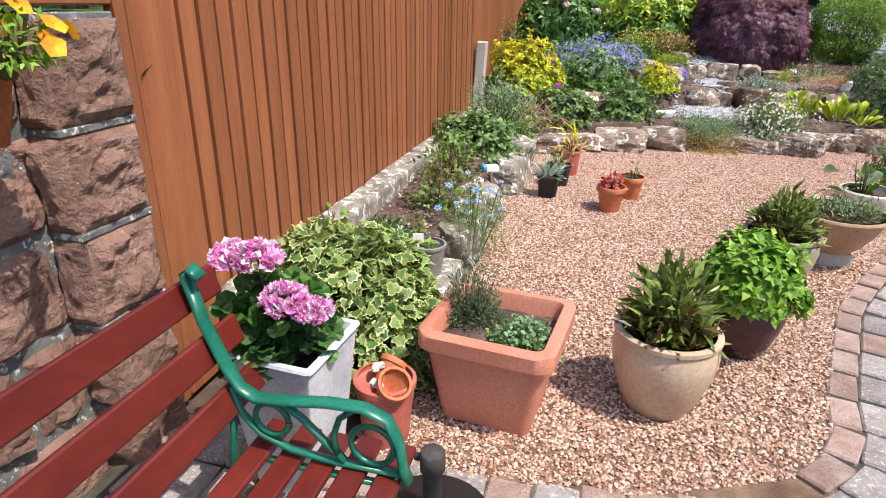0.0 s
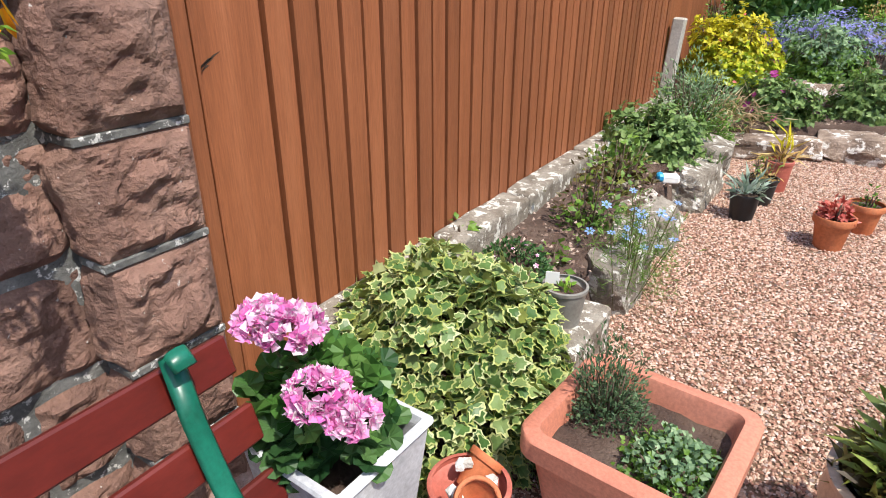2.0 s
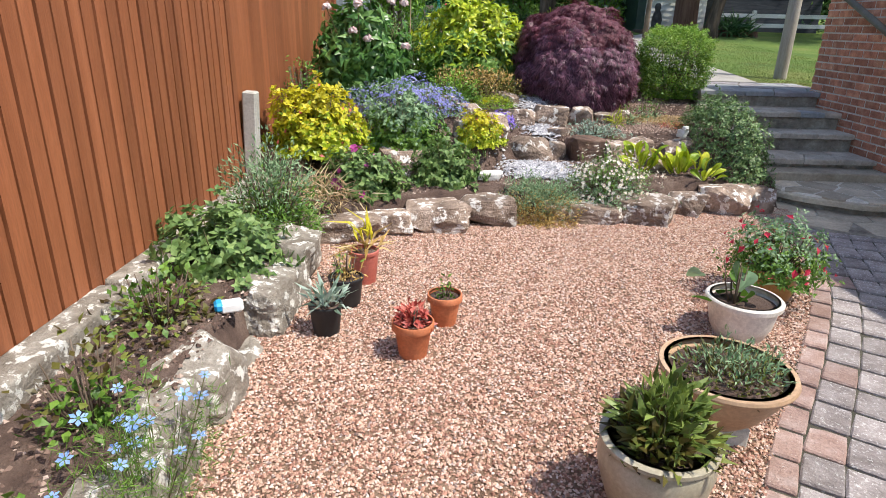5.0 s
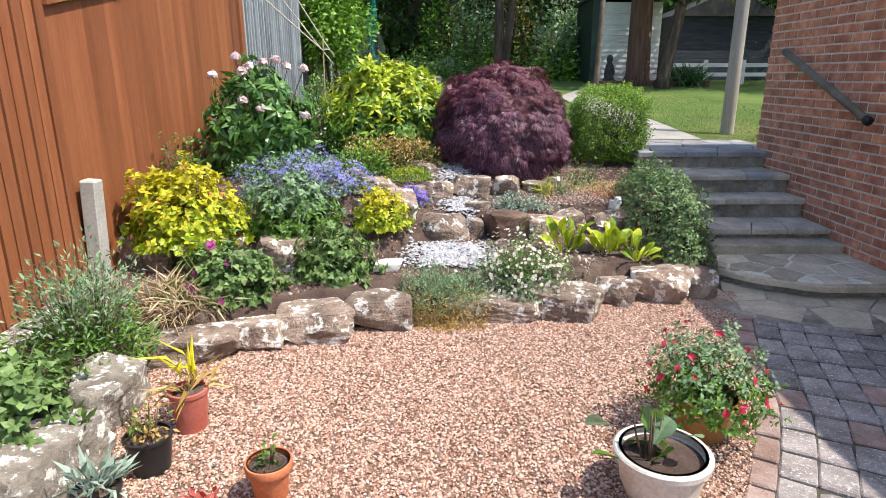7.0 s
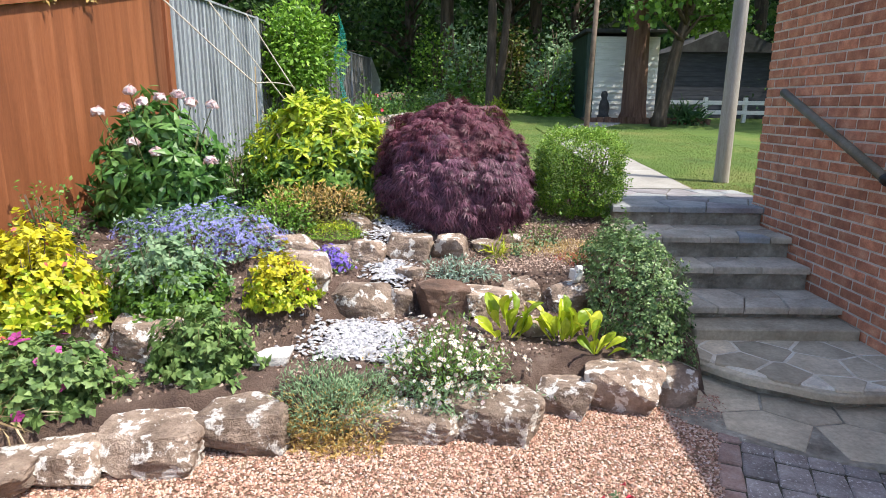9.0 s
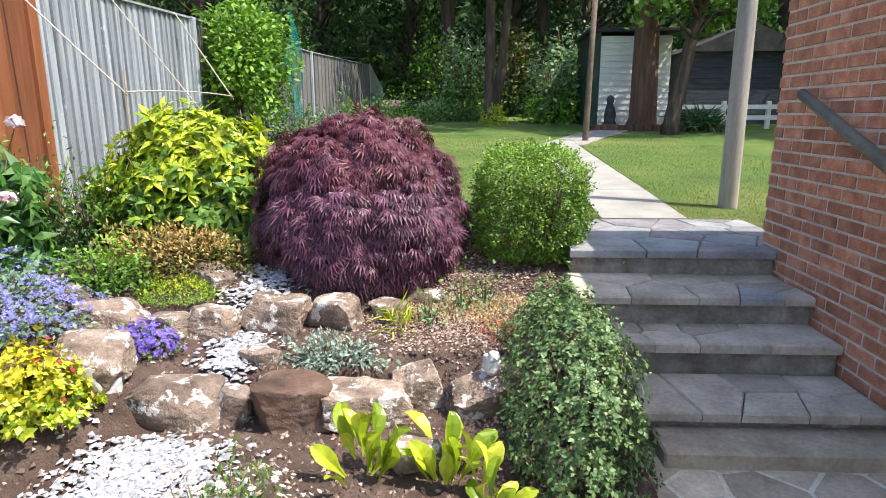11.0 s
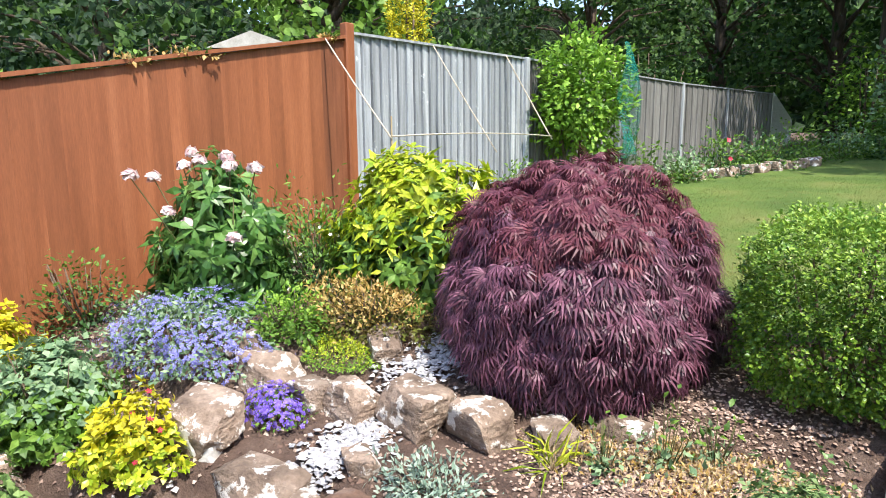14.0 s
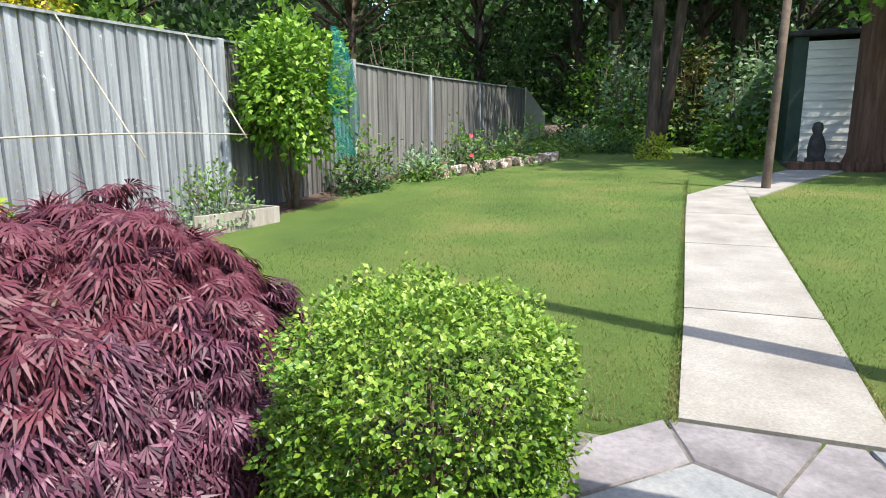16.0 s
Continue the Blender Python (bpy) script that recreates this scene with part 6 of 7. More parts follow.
bush("yellow_dwarf_shrub", "small golden yellow mounded shrub among rocks", "shrub", (0.47, 7.44, gz(0.47, 7.4)), 0.25, 0.23, 0.32, 2600, ovate(0.34, 0.04, 0.1), 0.034, [L_YELLOW, L_LIME], 54, lump=0.25, whorl=6, shell=0.22, nstem=14, flowers=((P_RED, bloom(5, 0.34, False), 0.014, 9, 0.95),))
bush("lobelia", "cushion of violet-blue lobelia between rocks", "plant", (0.68, 8.02, gz(0.68, 8.0)), 0.18, 0.13, 0.15, 500, ovate(0.24, 0.03, 0.1), 0.022, L_MID, 55, lump=0.35, shell=0.3, nstem=8, flowers=((P_VIOLET, bloom(5, 0.36, False), 0.013, 420, 1.05),))
bush("silver_sedum", "trailing silver-green succulent on bare soil", "plant", (1.66, 8.05, gz(1.66, 8.0)), 0.3, 0.15, 0.14, 900, ovate(0.2, 0.03, 0.1), 0.034, L_SILVER, 56, lump=0.5, shell=0.4, nstem=10)
bush("valerian", "fresh green leafy perennial behind the front rocks", "plant", (0.17, 6.85, gz(0.17, 6.8)), 0.3, 0.24, 0.38, 2600, ovate(0.32, 0.05, 0.18), 0.05, [L_HERB, L_HERB], 57, lump=0.35, whorl=6, shell=0.35, upright=0.2, nstem=16, stem=STEM)
bush("hardy_geranium", "leafy green plant with a few magenta flowers", "plant", (-0.5, 6.5, gz(-0.5, 6.5)), 0.38, 0.27, 0.34, 3000, ovate(0.36, 0.05, 0.14), 0.046, [L_HERB, L_HERB], 58, lump=0.4, whorl=5, shell=0.35, nstem=18, stem=STEM, flowers=((P_MAGENTA, bloom(5, 0.4, False), 0.03, 22, 1.04),))
bush("dry_grass", "tuft of dry straw-coloured grass over the stones", "grass", (-0.75, 6.25, gz(-0.75, 6.25) - 0.02), 0.3, 0.16, 0.14, 320, ovate(0.02, 0.0, 0.4), 0.19, STRAW, 59, lump=0.4, shell=0.5, nstem=0, group="dry grass tufts")
bush("santolina", "grey-green dwarf cushion with dry brown patches", "plant", (0.95, 6.62, gz(0.95, 6.7) - 0.12), 0.35, 0.28, 0.33, 10000, ovate(0.12, 0.02, 0.1), 0.03, [L_GREY, L_TAN], 60, lump=0.35, shell=0.25, upright=0.3, nstem=14)
bush("fleabane", "loose mound of small white daisies over a rock", "plant", (1.55, 6.82, gz(1.52, 6.8) - 0.08), 0.38, 0.3, 0.36, 4200, ovate(0.13, 0.02, 0.1), 0.036, [L_MID, L_GREY], 61, lump=0.4, shell=0.4, nstem=26, flowers=((
    [P_WHITE, P_HEART], bloom(9, 0.2, True), 0.0135, 520, 1.1), (P_BLUSH, bloom(8, 0.2, False), 0.012, 66, 1.08)))
for k, (x, y, r) in enumerate(((1.97, 7.32, 0.15), (2.3, 7.3, 0.2), (2.48, 7.12, 0.12))):
    bush("primula", "clump of broad yellow-green paddle leaves", "plant", (x, y, gz(x, y) - 0.01), r, r, 0.16, 20 if k < 2 else 12, paddle(0.2, 0.3), 0.18 if k < 2 else 0.13, L_LIME, 62 + k, shell=0.75, upright=0.9, rand=0.35, nstem=0, group="primula clumps", low=0.0)
cot = bush("cotoneaster", "dense small-leafed grey-green shrub draped beside the steps", "shrub", (2.88, 7.88, 0.42), 0.36, 0.88, 0.7, 20000, ovate(0.34, 0.05, 0.1), 0.024, L_COT, 66, whorl=4, lump=0.2, freq=4, shell=0.12, low=-0.2, z0=0.06, nstem=24)
bush("straw_iris", "tuft of yellow-green strap leaves with dry stalks", "plant", (1.98, 8.45, gz(1.98, 8.45)), 0.08, 0.08, 0.12, 40, ovate(0.035, 0.01, 0.45), 0.14, [L_LIME, L_LIME], 67, shell=0.8, upright=0.7, rand=0.4, nstem=5, stem=STRAW, stem_r=0.002)
for k, (x, y, s) in enumerate(((2.15, 8.55, 0.2), (2.35, 8.7, 0.24), (2.5, 8.85, 0.2))):
    bush("leggy_rose", "thin leggy green stems with sparse small leaves", "plant", (x, y, gz(x, y)), s * 0.7, s * 0.6, s * 1.3, 120, ovate(0.26, 0.03, 0.1), 0.038, [L_MID, L_GREY], 70 + k, shell=0.8, lump=0.5, nstem=9, stem=STEM, stem_r=0.003, group="leggy stems")
bush("dry_mulch", "scatter of dry tan leaf litter on soil", "leaf litter", (2.35, 8.82, gz(2.35, 8.82)), 0.7, 0.42, 0.02, 7000, ovate(0.2, 0.05, 0.1), 0.024, [STRAW, L_TAN], 75, shell=0.7, lump=0.4, nstem=0, rand=1.0)
bush("dry_mulch", "scatter of reddish dry needles on soil", "leaf litter", (2.62, 8.45, gz(2.62, 8.45)), 0.25, 0.34, 0.03, 1000, ovate(0.08, 0.02, 0.1), 0.035, [L_TAN, L_RED], 76, shell=0.7, lump=0.4, nstem=0, rand=1.0)

# white stone bird on a rock
bv = stone(500, 0.075, 0.11, 0.085, 3, 0.01)
head = stone(501, 0.05, 0.055, 0.05, 3, 0.01).moved(pose(0, -0.03, 0.075))
beak = lathe([(0.012, 0), (0.0, 0.03)], 8).moved(pose(0, -0.055, 0.1, 90, 0, 0))
tail = stone(502, 0.03, 0.06, 0.02, 2, 0.01).moved(pose(0, 0.055, 0.05, 20, 0, 0))
legs = lathe([(0.02, -0.01), (0.018, 0.02)], 8)
orn = part("bird_ornament", bv.join(head).join(beak).join(tail).join(legs), WHITE_STONE, at=pose(2.51, 7.88, gz(2.5, 7.82) + 0.205, 0, 0, 15), smooth=True)
tagged(orn, "small white stone bird ornament sitting on a rock", "ornament")

# ---- fence fittings ----
def cord(name, a, b, sag, r, label):
    a, b = Vector(a), Vector(b)
    pts = [a.lerp(b, k / 8) - Vector((0, 0, sag * 4 * (k / 8) * (1 - k / 8))) for k in range(9)]
    return tagged(part(name, tube(pts, r, 6), ROPE, smooth=True), label, "rope", "guy ropes on the fence")


cord("rope", (FX + 0.03, 10.25, 3.12), (-0.37, 9.98, 2.17), 0.01, 0.008, "pale guy rope tied to the fence top")
cord("rope", (FX + 0.03, 11.82, 3.24), (-0.55, 11.75, 2.05), 0.01, 0.008, "pale guy rope tied to the grey fence top")
cord("rope", (FX + 0.03, 13.3, 3.3), (-0.79, 13.35, 2.2), 0.01, 0.01, "pale guy rope tied to the grey fence top")
cord("rope", (-0.37, 9.98, 2.19), (-0.79, 13.35, 2.24), -0.03, 0.007, "slack pale line strung between the guy ropes")
cane = tagged(part("garden_cane", tube([(-0.4, 10.0, 1.0), (-0.38, 9.99, 2.35)], 0.007, 6), STRAW), "thin bamboo cane tied to a rope", "cane")

for k, (y, r) in enumerate(((8.5, 0.22), (8.95, 0.3), (10.35, 0.12), (7.6, 0.1))):
    bush("fence_creeper", "sprig of creeper hanging over the fence top", "creeper", (FX - 0.02, y, top_red(y) - 0.03), 0.07, r, 0.09, 110, ovate(0.3, 0.04, 0.15), 0.045, [L_MID, L_TAN], 160 + k, shell=0.5, lump=0.4, nstem=4, group="creeper over the fence")

# ---- lawn side ----
def pole(x, y, z, r, h, lean, label, mat=POST_WOOD):
    return tagged(part("wooden_pole", tube([(0, 0, -0.3), (0.0, 0, 0.0), (lean * 0.5, 0.01, h * 0.5), (lean, 0, h)], [r, r, r * 0.93, r * 0.85], 18), mat, at=pose(x, y, z), smooth=True), label, "pole")


pole(4.88, 10.92, gz(5.0, 10.92), 0.087, 4.2, 0.0, "tall weathered grey wooden pole in the lawn")
# dark TWIG colour stands in for the trees' shade on this pole
pole(4.74, 17.5, gz(4.74, 17.5), 0.062, 2.9, 0.06, "leaning wooden pole beside the path, tree shade put into its brown", TWIG)
board_box = thing("bed_edging", "low raised bed edged with pale timber boards", "raised bed")
for a, b in (((-0.9, 12.6), (-0.66, 13.66)), ((-0.66, 13.66), (-1.45, 13.75))):
    d = Vector((b[0] - a[0], b[1] - a[1]))
    part("board", cbox(0, d.length, -0.015, 0.015, 0, 0.26, 0.004), POST_WOOD, board_box, at=pose(a[0], a[1], gz(0.3, 13.0) - 0.05, 0, 0, math.degrees(math.atan2(d.y, d.x))))
bush("raised_bed_shrub", "straggly green shrub in the timber-edged bed", "shrub", (-1.05, 13.1, 1.3), 0.36, 0.55, 0.62, 1400, ovate(0.28, 0.04, 0.1), 0.055, [L_MID, L_GREY], 80, lump=0.4, shell=0.45, nstem=16)
ft = bush("fence_tree", "young green tree against the grey fence", "tree", (-1.0, 14.5, gz(-0.5, 14.5)), 0.72, 0.75, 0.9, 5200, ovate(0.3, 0.04, 0.12), 0.095, [L_FRESH, L_FRESH], 81, lump=0.3, shell=0.35, z0=1.5, low=-0.95, nstem=3, stem_r=0.03)
part("trunk", tube([(0, 0, -0.1), (0.05, 0, 0.5), (-0.03, 0.05, 1.2)], [0.045, 0.04, 0.03], 8), TWIG, ft, smooth=True)
NETM, nnt, nb = nodes_of("green_net")
nb.inputs["Base Color"].default_value = (0.01, 0.22, 0.2, 1)
nb.inputs["Alpha"].default_value = 0.38
u, w = np.meshgrid(np.linspace(0, 1, 14), np.linspace(0, 1, 16))
na = np.radians(-20 + 100 * u.ravel()) 
nr_ = 0.78 + 0.07 * np.sin(w.ravel() * 9 + u.ravel() * 7)
nv = np.stack([-1.0 + nr_ * np.cos(na), 14.5 + nr_ * np.sin(na), 1.9 + (1.55 - 0.5 * u.ravel()) * w.ravel() + 0.1 * np.sin(u.ravel() * 8)], 1)
net = part("garden_netting", Geo().add(nv, [[j * 14 + i, j * 14 + i + 1, (j + 1) * 14 + i + 1, (j + 1) * 14 + i] for j in range(15) for i in range(13)]), NETM, smooth=True)
tagged(net, "sheer teal garden netting draped over the young tree", "netting")
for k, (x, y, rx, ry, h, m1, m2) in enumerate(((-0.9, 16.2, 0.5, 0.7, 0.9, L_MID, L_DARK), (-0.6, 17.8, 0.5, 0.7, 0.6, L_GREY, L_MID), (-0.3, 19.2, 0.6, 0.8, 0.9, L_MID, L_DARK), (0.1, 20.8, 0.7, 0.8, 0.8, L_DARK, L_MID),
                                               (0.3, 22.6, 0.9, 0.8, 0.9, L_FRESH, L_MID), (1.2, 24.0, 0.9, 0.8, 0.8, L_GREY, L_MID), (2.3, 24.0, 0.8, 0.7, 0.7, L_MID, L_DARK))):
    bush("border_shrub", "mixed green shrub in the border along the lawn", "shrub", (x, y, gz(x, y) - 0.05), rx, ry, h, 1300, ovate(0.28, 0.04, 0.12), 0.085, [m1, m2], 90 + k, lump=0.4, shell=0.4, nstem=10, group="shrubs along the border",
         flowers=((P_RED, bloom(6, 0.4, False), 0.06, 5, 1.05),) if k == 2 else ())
bush("yellow_border_shrub", "small bright yellow-green shrub at the lawn's end", "shrub", (3.1, 22.3, gz(3.1, 22.3)), 0.4, 0.4, 0.55, 700, ovate(0.3, 0.04, 0.1), 0.07, L_LIME, 98, shell=0.3, nstem=8)
for k in range(9):
    rock(600 + k, -0.4 + 0.17 * k, 18.1 + 0.45 * k, 0.35, 0.3, 0.2, k * 37, ROCK, 0.04, "low stone edging the far border", "border stones")


def tree(name, label, x, y, h, r, trunk_r, leaf, seed, n=5600, base=0.25, size=0.2, bark=BARK, lean=0.0, clumps=40, twin=False):
    """A tapered trunk with limbs, and a crown of leaves gathered in uneven clumps."""
    rng = np.random.default_rng(seed)
    z = gz(x, y) - 0.1
    t = thing(name, label, "tree", pose(x, y, z))
    part("trunk", tube([(0, 0, 0), (0.1 * trunk_r, 0, 0.4), (lean * 0.4, 0.1, h * 0.45), (lean, 0, h * 0.85)], [trunk_r * 1.35, trunk_r, trunk_r * 0.75, trunk_r * 0.25], 14), bark, t, smooth=True)
    if twin:
        part("trunk", tube([(0.05, 0, 0), (0.3, 0, 1.2), (0.55, 0.1, h * 0.45), (0.9, 0, h * 0.85)], [trunk_r, trunk_r * 0.8, trunk_r * 0.6, trunk_r * 0.2], 14), bark, t, smooth=True)
    pts, nrm, limbs = [], [], Geo()
    for k in range(clumps):
        a, q, zz = rng.uniform(0, 6.28), math.sqrt(rng.uniform(0.05, 1)), rng.uniform(base, 0.95)
        wide = r * (1 - 0.55 * abs((zz - base) / (1 - base) - 0.35))
        c = np.array([q * wide * math.cos(a) + lean * zz, q * wide * math.sin(a), zz * h])
        limbs.join(tube([(lean * zz * 0.8, 0, max(0.3, zz * h - 0.3 * r)), tuple(c * np.array([0.5, 0.5, 1]) + np.array([0, 0, -0.1])), tuple(c)], [trunk_r * 0.3, trunk_r * 0.18, trunk_r * 0.06], 6))
        s = r * rng.uniform(0.2, 0.36)
        p, d = crown(rng, n // clumps, s, s, s * 0.75, 0, 0.35, 2.0, 0.3, -0.8)
        pts.append(p + c)
        nrm.append(d)
    tagged(part("limbwork", limbs, bark, t, smooth=True), kind="stuff")
    p, d = np.concatenate(pts), np.concatenate(nrm)
    part("crown", scatter(rng, p, rng.normal(size=p.shape) + np.array([0, 0, -0.4]), d + np.array([0, 0, 0.25]) + 0.3 * rng.normal(size=p.shape), ovate(0.36, 0.05, 0.15), size), leaf, t)
    return t


tree("woodland_tree", "dark woodland tree with a bare double trunk", 3.0, 23.5, 9, 2.6, 0.17, L_WOOD, 701, base=0.48, twin=True)
tree("large_conifer", "big tree with thick reddish ridged trunk", 6.62, 20.4, 10, 2.4, 0.33, L_WOOD, 702, base=0.68, bark=BARK_RED, n=4500)
tree("fruit_tree", "crooked tree leaning over the lawn", 6.95, 19.2, 5.0, 2.0, 0.17, L_MID, 703, base=0.55, lean=0.9, n=5200, size=0.16)
for k, (x, y, h, r, m) in enumerate(((-7, 27, 11, 3.6, L_WOOD), (-4, 32, 12, 4, L_WOOD), (0, 31, 11, 3.4, L_WOOD), (4.2, 30, 10, 3.2, L_WOOD), (7.5, 33, 12, 4, L_CONIFER), (12.5, 30, 11, 3.8, L_WOOD), (16.5, 25, 10, 3.6, L_WOOD),
                                     (-10, 20, 9, 3.4, L_CONIFER), (-13, 13, 9, 3.6, L_CONIFER), (-12, 6, 9, 3.5, L_WOOD), (-16, 0, 9, 3.5, L_CONIFER), (-8, 16, 7, 2.6, L_MID), (13, 19, 8, 3, L_WOOD))):
    tree("woodland_tree", "dark leafy woodland tree beyond the garden", x, y, h, r, 0.24, m, 710 + k, base=0.1, size=0.21, clumps=55)
# tall trees added towards the sun to cast shade on the wood's edge
for k, (x, y, h, r) in enumerate(((15.5, 26, 15, 4.2), (14, 29, 15, 4.2), (5.2, 29.6, 13, 3.4), (1.6, 28.6, 12, 3.2))):
    tree("woodland_tree", "tall added tree whose high crown shades the wood", x, y, h, r, 0.3, L_WOOD, 790 + k, base=0.38, size=0.26, clumps=60)
for k, (x, y, rx, h, m1, m2) in enumerate(((1.3, 28, 1.5, 3.2, L_FRESH, L_MID), (3.9, 27.0, 1.1, 2.9, L_BRONZE, L_WOOD), (4.9, 23.2, 0.95, 2.1, L_GREY, L_FRESH), (2.4, 25.6, 1.1, 3.1, L_GREY, L_MID), (-3.6, 27, 1.3, 2.4, L_MID, L_DARK), (-3.5, 24, 1.7, 3.4, L_WOOD, L_DARK),
                                           (6.0, 26, 1.3, 3.2, L_GREY, L_FRESH), (11, 24, 1.6, 2.8, L_MID, L_DARK), (-5, 15, 1.6, 3.0, L_MID, L_WOOD), (-5.5, 10.5, 1.6, 2.7, L_WOOD, L_MID))):
    bush("woodland_shrub", "large leafy shrub at the edge of the wood", "shrub", (x, y, gz(x, y) - 0.1), rx, rx * 0.9, h, 2600, ovate(0.32, 0.04, 0.12), 0.15, [m1, m2], 740 + k, lump=0.35, shell=0.35, low=-0.3, nstem=10, stem_r=0.03, group="shrubs at the wood's edge")
bush("golden_conifer", "tall narrow golden yellow conifer behind the fence", "tree", (-2.3, 12.3, 1.4), 0.36, 0.36, 3.3, 6500, ovate(0.22, 0.03, 0.1), 0.06, L_YELLOW, 760, lump=0.2, shell=0.2, low=0.0, nstem=4, stem_r=0.03)
rng = np.random.default_rng(770)
n = 1100
ang, dist = rng.uniform(radians(-20), radians(215), n), rng.uniform(42, 52, n)
fc = np.stack([3 + dist * np.cos(ang), 12 + dist * np.sin(ang), 1.0 + 21 * rng.uniform(0, 1, n) ** 1.2], 1)
fc[:, 2] *= 0.75 + 0.25 * np.sin(ang * 17) * np.sin(ang * 5)
fd = unit(rng.normal(size=(n, 46, 3)).reshape(-1, 3))
fp = np.repeat(fc, 46, 0) + fd * np.repeat(rng.uniform(0.9, 2.2, n), 46)[:, None] * np.array([1, 1, 0.75])
far = part("far_woods", scatter(rng, fp, rng.normal(size=fp.shape), fd + np.array([0, 0, 0.3]) + 0.25 * rng.normal(size=fp.shape), ovate(0.42, 0.05, 0.1), 0.75), L_WOOD)
# added sheet that hides sky gaps and paints the wood's deep shade
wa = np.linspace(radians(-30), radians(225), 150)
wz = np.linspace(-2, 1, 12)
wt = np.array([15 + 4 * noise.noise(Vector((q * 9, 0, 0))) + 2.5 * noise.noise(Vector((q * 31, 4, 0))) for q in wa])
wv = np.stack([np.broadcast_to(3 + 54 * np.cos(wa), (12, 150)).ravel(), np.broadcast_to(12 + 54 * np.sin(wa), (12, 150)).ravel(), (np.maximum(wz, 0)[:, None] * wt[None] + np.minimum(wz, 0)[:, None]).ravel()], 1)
deep = part("backdrop", Geo().add(wv, [[j * 150 + i, j * 150 + i + 1, (j + 1) * 150 + i + 1, (j + 1) * 150 + i] for j in range(11) for i in range(149)]), WOODS_SHADE, smooth=True)
tagged(deep, "added dark backdrop sheet with the wood's shade painted in", "woods", kind="structure")
tagged(far, "dense dark green wood around the garden", "woods", kind="stuff")

shed = thing("white_shed", "white weatherboarded garden shed with dark green corner", "shed", pose(5.62, 21.2, gz(6.5, 21.2), 0, 0, -2))
for k in range(15):
    part("weatherboard", Geo().add([(0.1, 0, 0.15 * k), (1.85, 0, 0.15 * k), (1.85, 0.02, 0.15 * k + 0.16), (0.1, 0.02, 0.15 * k + 0.16), (0.1, 0.05, 0.15 * k), (1.85, 0.05, 0.15 * k), (1.85, 0.05, 0.15 * k + 0.16), (0.1, 0.05, 0.15 * k + 0.16)],
                                   [[0, 1, 2, 3], [4, 7, 6, 5], [0, 4, 5, 1], [3, 2, 6, 7]]), WHITE_BOARD, shed)
part("side_wall", cbox(-0.15, 0.1, -0.01, 2.4, 0, 2.35, 0.01), DARK_GREEN, shed, "dark green painted corner and side")
part("body", cbox(0.1, 1.83, 0.052, 2.4, 0, 2.25, 0.01), WHITE_BOARD, shed)
part("roof", cbox(-0.25, 1.98, -0.12, 2.6, 2.35, 2.45, 0.02), ROOF_FELT, shed)
sh2 = thing("dark_shed", "dark stained timber shed with felt roof", "shed", pose(8.4, 22.6, gz(9.5, 22)))
for k in range(14):
    part("weatherboard", cbox(0.02, 3.2, -0.02, 0.0, 0.14 * k, 0.14 * k + 0.132, 0.004), DARK_BOARD, sh2)
part("body", cbox(0, 3.22, 0.002, 2.5, 0, 2.0, 0.01), DARK_BOARD, sh2)
g = Geo().add([(-0.2, -0.2, 1.95), (3.4, -0.2, 1.95), (3.4, 2.7, 1.95), (-0.2, 2.7, 1.95), (1.6, -0.2, 2.7), (1.6, 2.7, 2.7)], [[0, 4, 5, 3], [1, 2, 5, 4]])
g.f.append(np.array([[0, 1, 4], [2, 3, 5]]))
g.m.append(np.zeros(2, int))
part("roof", g, ROOF_FELT, sh2)
wf = thing("white_rail_fence", "low white painted post and rail fence", "fence", pose(7.65, 20.8, gz(9, 20.8)))
for k in range(5):
    part("post", cbox(1.1 * k - 0.05, 1.1 * k + 0.05, -0.05, 0.05, 0, 0.68, 0.01), WHITE_BOARD, wf)
for z in (0.22, 0.48):
    part("rail", cbox(0, 4.5, -0.075, -0.052, z, z + 0.11, 0.005), WHITE_BOARD, wf)
stt = part("garden_statue", lathe([(0, 0), (0.16, 0), (0.16, 0.05), (0.13, 0.07), (0.15, 0.24), (0.11, 0.42), (0.07, 0.5), (0.095, 0.58), (0.07, 0.68), (0, 0.71)], 20, 0.06), STATUE_DARK, at=pose(5.9, 20.6, gz(6.75, 20.6) + 0.12), smooth=True)
tagged(stt, "dark stone garden statue in front of the shed", "statue")
logs = thing("log_edging", "row of short upright log edging", "edging", pose(0, 0, 0))
for k in range(16):
    part("log", tube([(5.5 + 0.2 * k, 20.15 - 0.01 * k, gz(7, 20.2) - 0.1), (5.5 + 0.2 * k, 20.15 - 0.01 * k, gz(7, 20.2) + 0.14 + 0.01 * (k % 3))], 0.095, 10), BARK_RED, logs)
bed_fill = part("edged_bed", cbox(5.45, 8.6, 20.1, 21.4, 1.3, gz(7, 20.2) + 0.12, 0.02), SOIL)
tagged(bed_fill, "earth bed behind the log edging", "flower bed", kind="structure")
bush("iris_clump", "clump of arching strap-shaped green leaves", "plant", (7.9, 20.0, gz(7.9, 20.0)), 0.5, 0.4, 0.35, 220, ovate(0.05, 0.02, 0.5), 0.5, L_DARK, 780, shell=0.7, upright=0.7, nstem=0)
nr = thing("neighbour_shed", "neighbour's shed with a pale grey felt roof", "shed", pose(-7.6, 13.9, gz(-7.6, 13.9), 0, 0, 40))
part("body", cbox(-0.8, 0.8, -0.9, 0.9, 0, 2.6, 0.01), DARK_BOARD, nr)
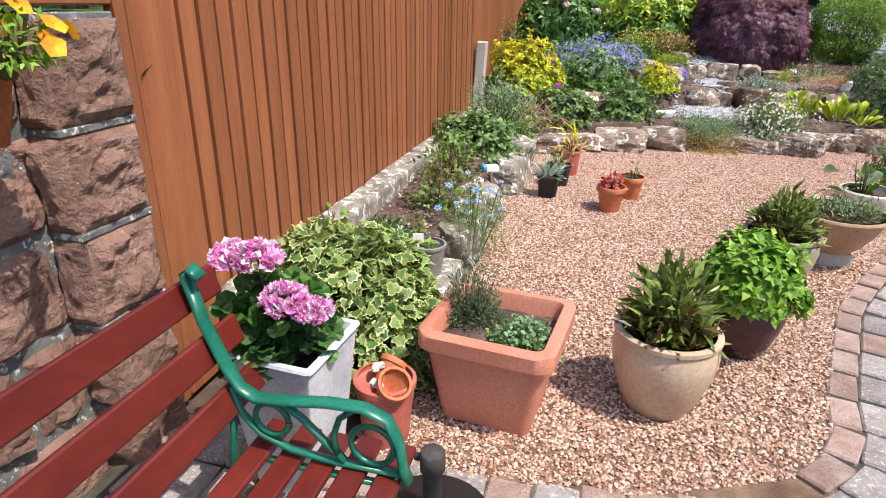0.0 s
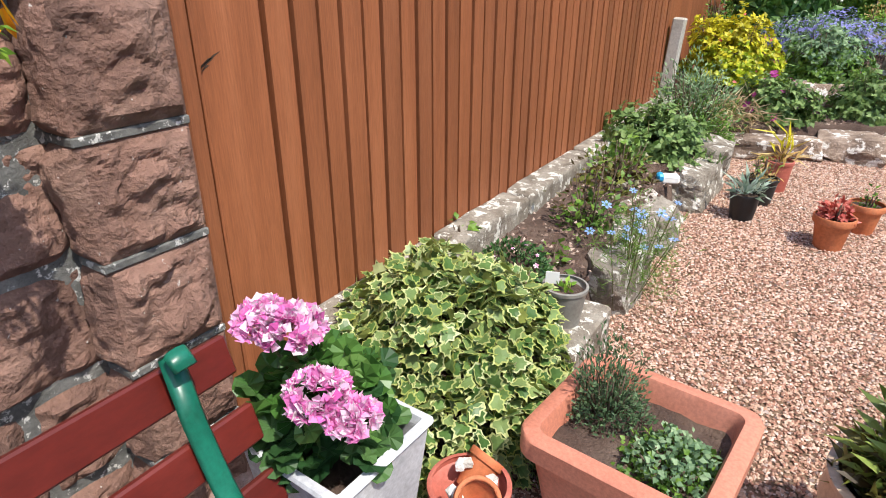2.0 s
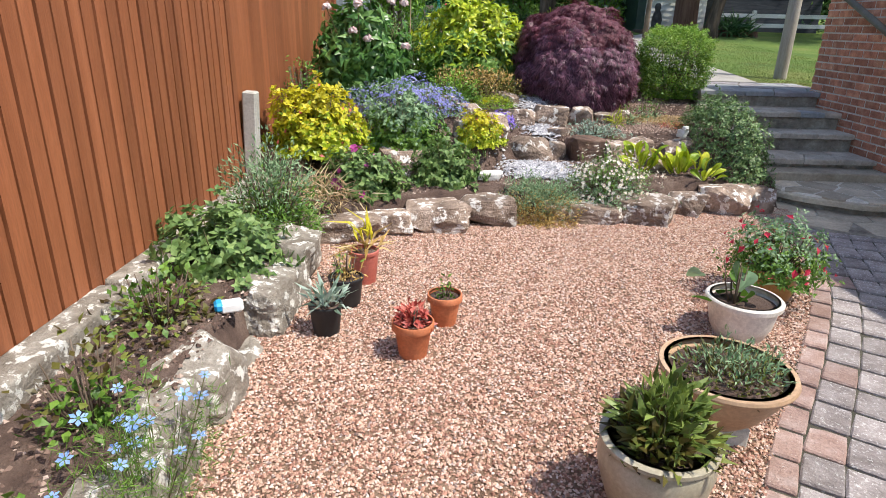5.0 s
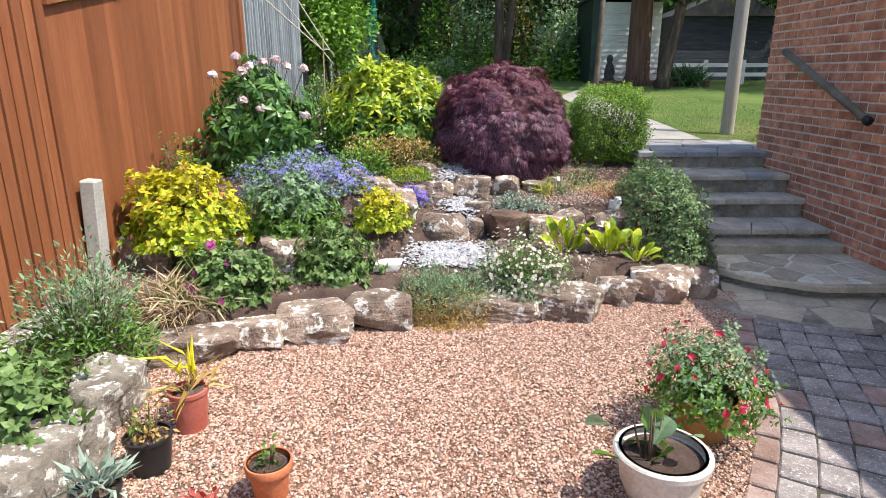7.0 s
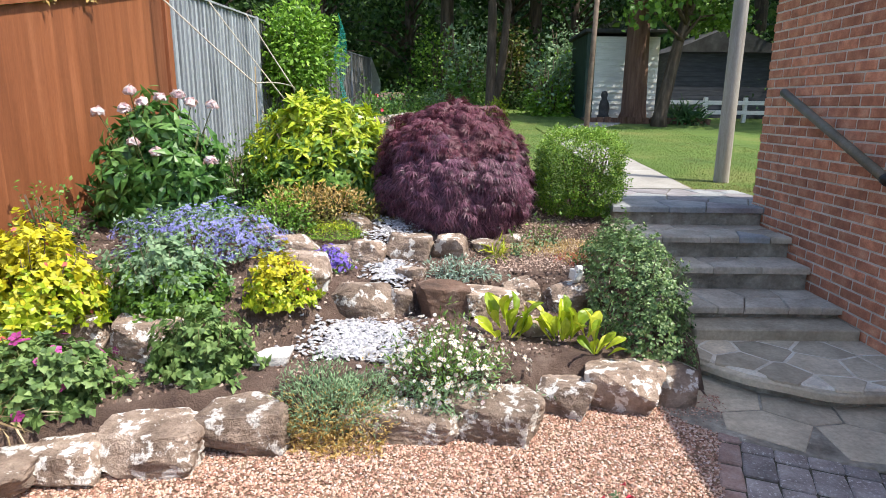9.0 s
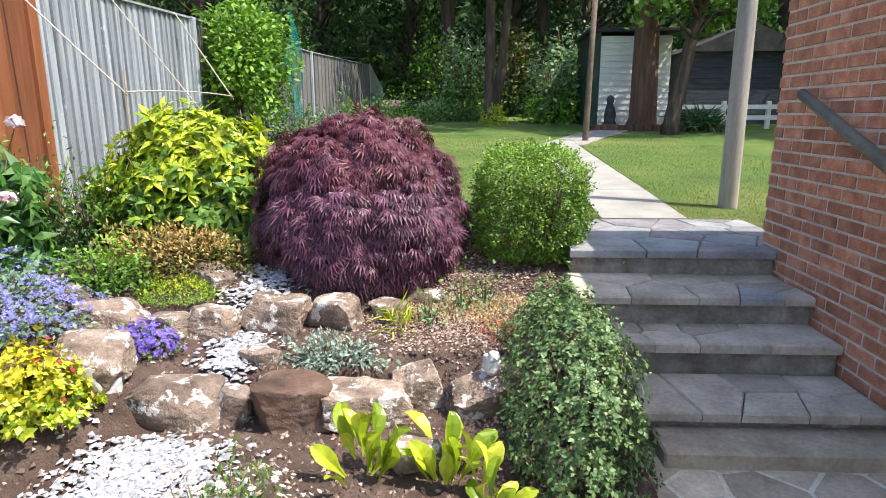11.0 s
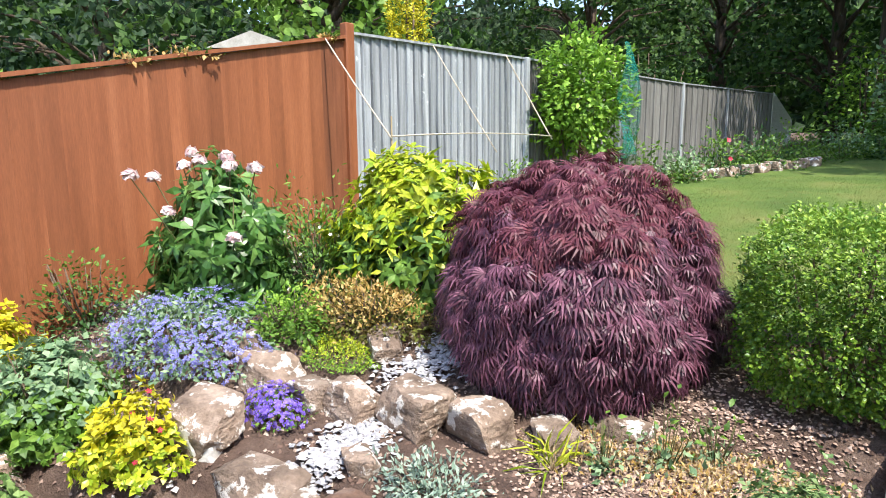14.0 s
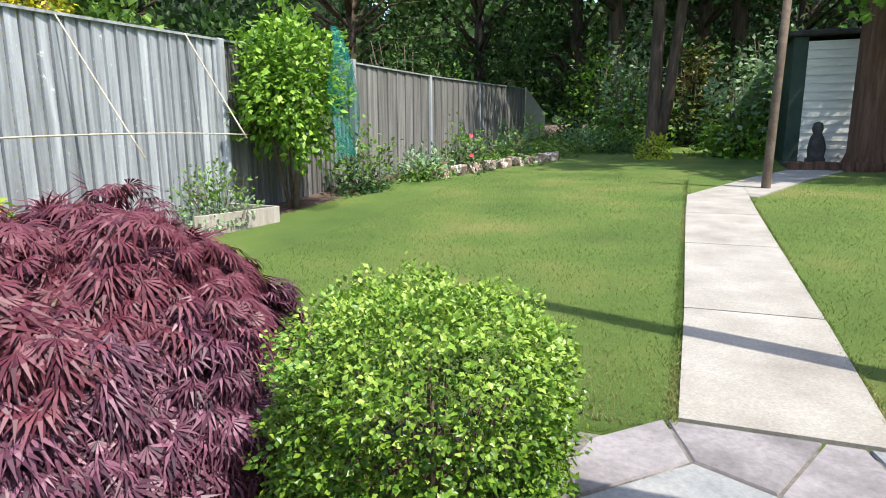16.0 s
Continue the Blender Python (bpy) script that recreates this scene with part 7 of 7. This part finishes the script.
g = Geo().add([(-0.85, -1.0, 2.6), (0.85, -1.0, 2.6), (0.85, 1.0, 2.6), (-0.85, 1.0, 2.6), (0, -1.0, 2.9), (0, 1.0, 2.9)], [[0, 4, 5, 3], [1, 2, 5, 4]])
g.f.append(np.array([[0, 1, 4], [2, 3, 5]]))
g.m.append(np.zeros(2, int))
part("roof", g, CEMENT_POST, nr)

# ---- house fittings and bricks ----
rail = thing("handrail", "dark painted round handrail on the brick wall", "handrail", pose(0, 0, 0))
part("bar", tube([(HX - 0.075, 8.87, 2.13), (HX - 0.075, 7.53, 1.562)], 0.033, 12), RAIL_PAINT, rail, smooth=True)
part("end_cap", tube([(HX - 0.075, 7.54, 1.566), (HX - 0.075, 7.5, 1.549)], 0.038, 12), BLACK_PLASTIC, rail, smooth=True)
for y in (8.7, 7.8):
    z = 2.13 - (8.87 - y) * 0.424
    part("bracket", tube([(HX + 0.01, y, z - 0.03), (HX - 0.05, y, z - 0.03), (HX - 0.075, y, z - 0.01)], 0.009, 6), BLACK_PLASTIC, rail)

COURSE, LENGTH = 0.08, 0.235
stretcher = cbox(-0.012, 0.09, 0, LENGTH - 0.015, 0, COURSE - 0.015, 0.004).mesh("brick", BRICK)
header = cbox(-0.012, 0.09, 0, 0.102, 0, COURSE - 0.015, 0.004).mesh("brick", BRICK)
rng = np.random.default_rng(9)
rest = Geo()
proto = cbox(-0.012, 0.09, 0, LENGTH - 0.015, 0, COURSE - 0.015, 0.004)
count = 0
for c in range(35):
    z = 0.26 + COURSE * c
    y = HY - (LENGTH if c % 2 else 0.117)
    m = stretcher if c % 2 else header
    while y > 5.2:
        if y > 7.0 and 0.25 < z < 2.95 and count < 330:
            part("brick", m, None, house, at=pose(HX + 0.018 + rng.uniform(-0.0015, 0.0015), y, z))
            count += 1
        else:
            rest.join(proto.moved(pose(HX + 0.018, y, z)))
        m = stretcher
        y -= LENGTH
    for k in range(8):
        rest.join(cbox(0, LENGTH - 0.012, -0.09, 0.012, 0, COURSE - 0.012, 0.004).moved(pose(HX + 0.01 + LENGTH * k + 0.11 * (c % 2), HY - 0.004, z)))
tagged(part("brick_courses", rest, BRICK, house), kind="stuff")
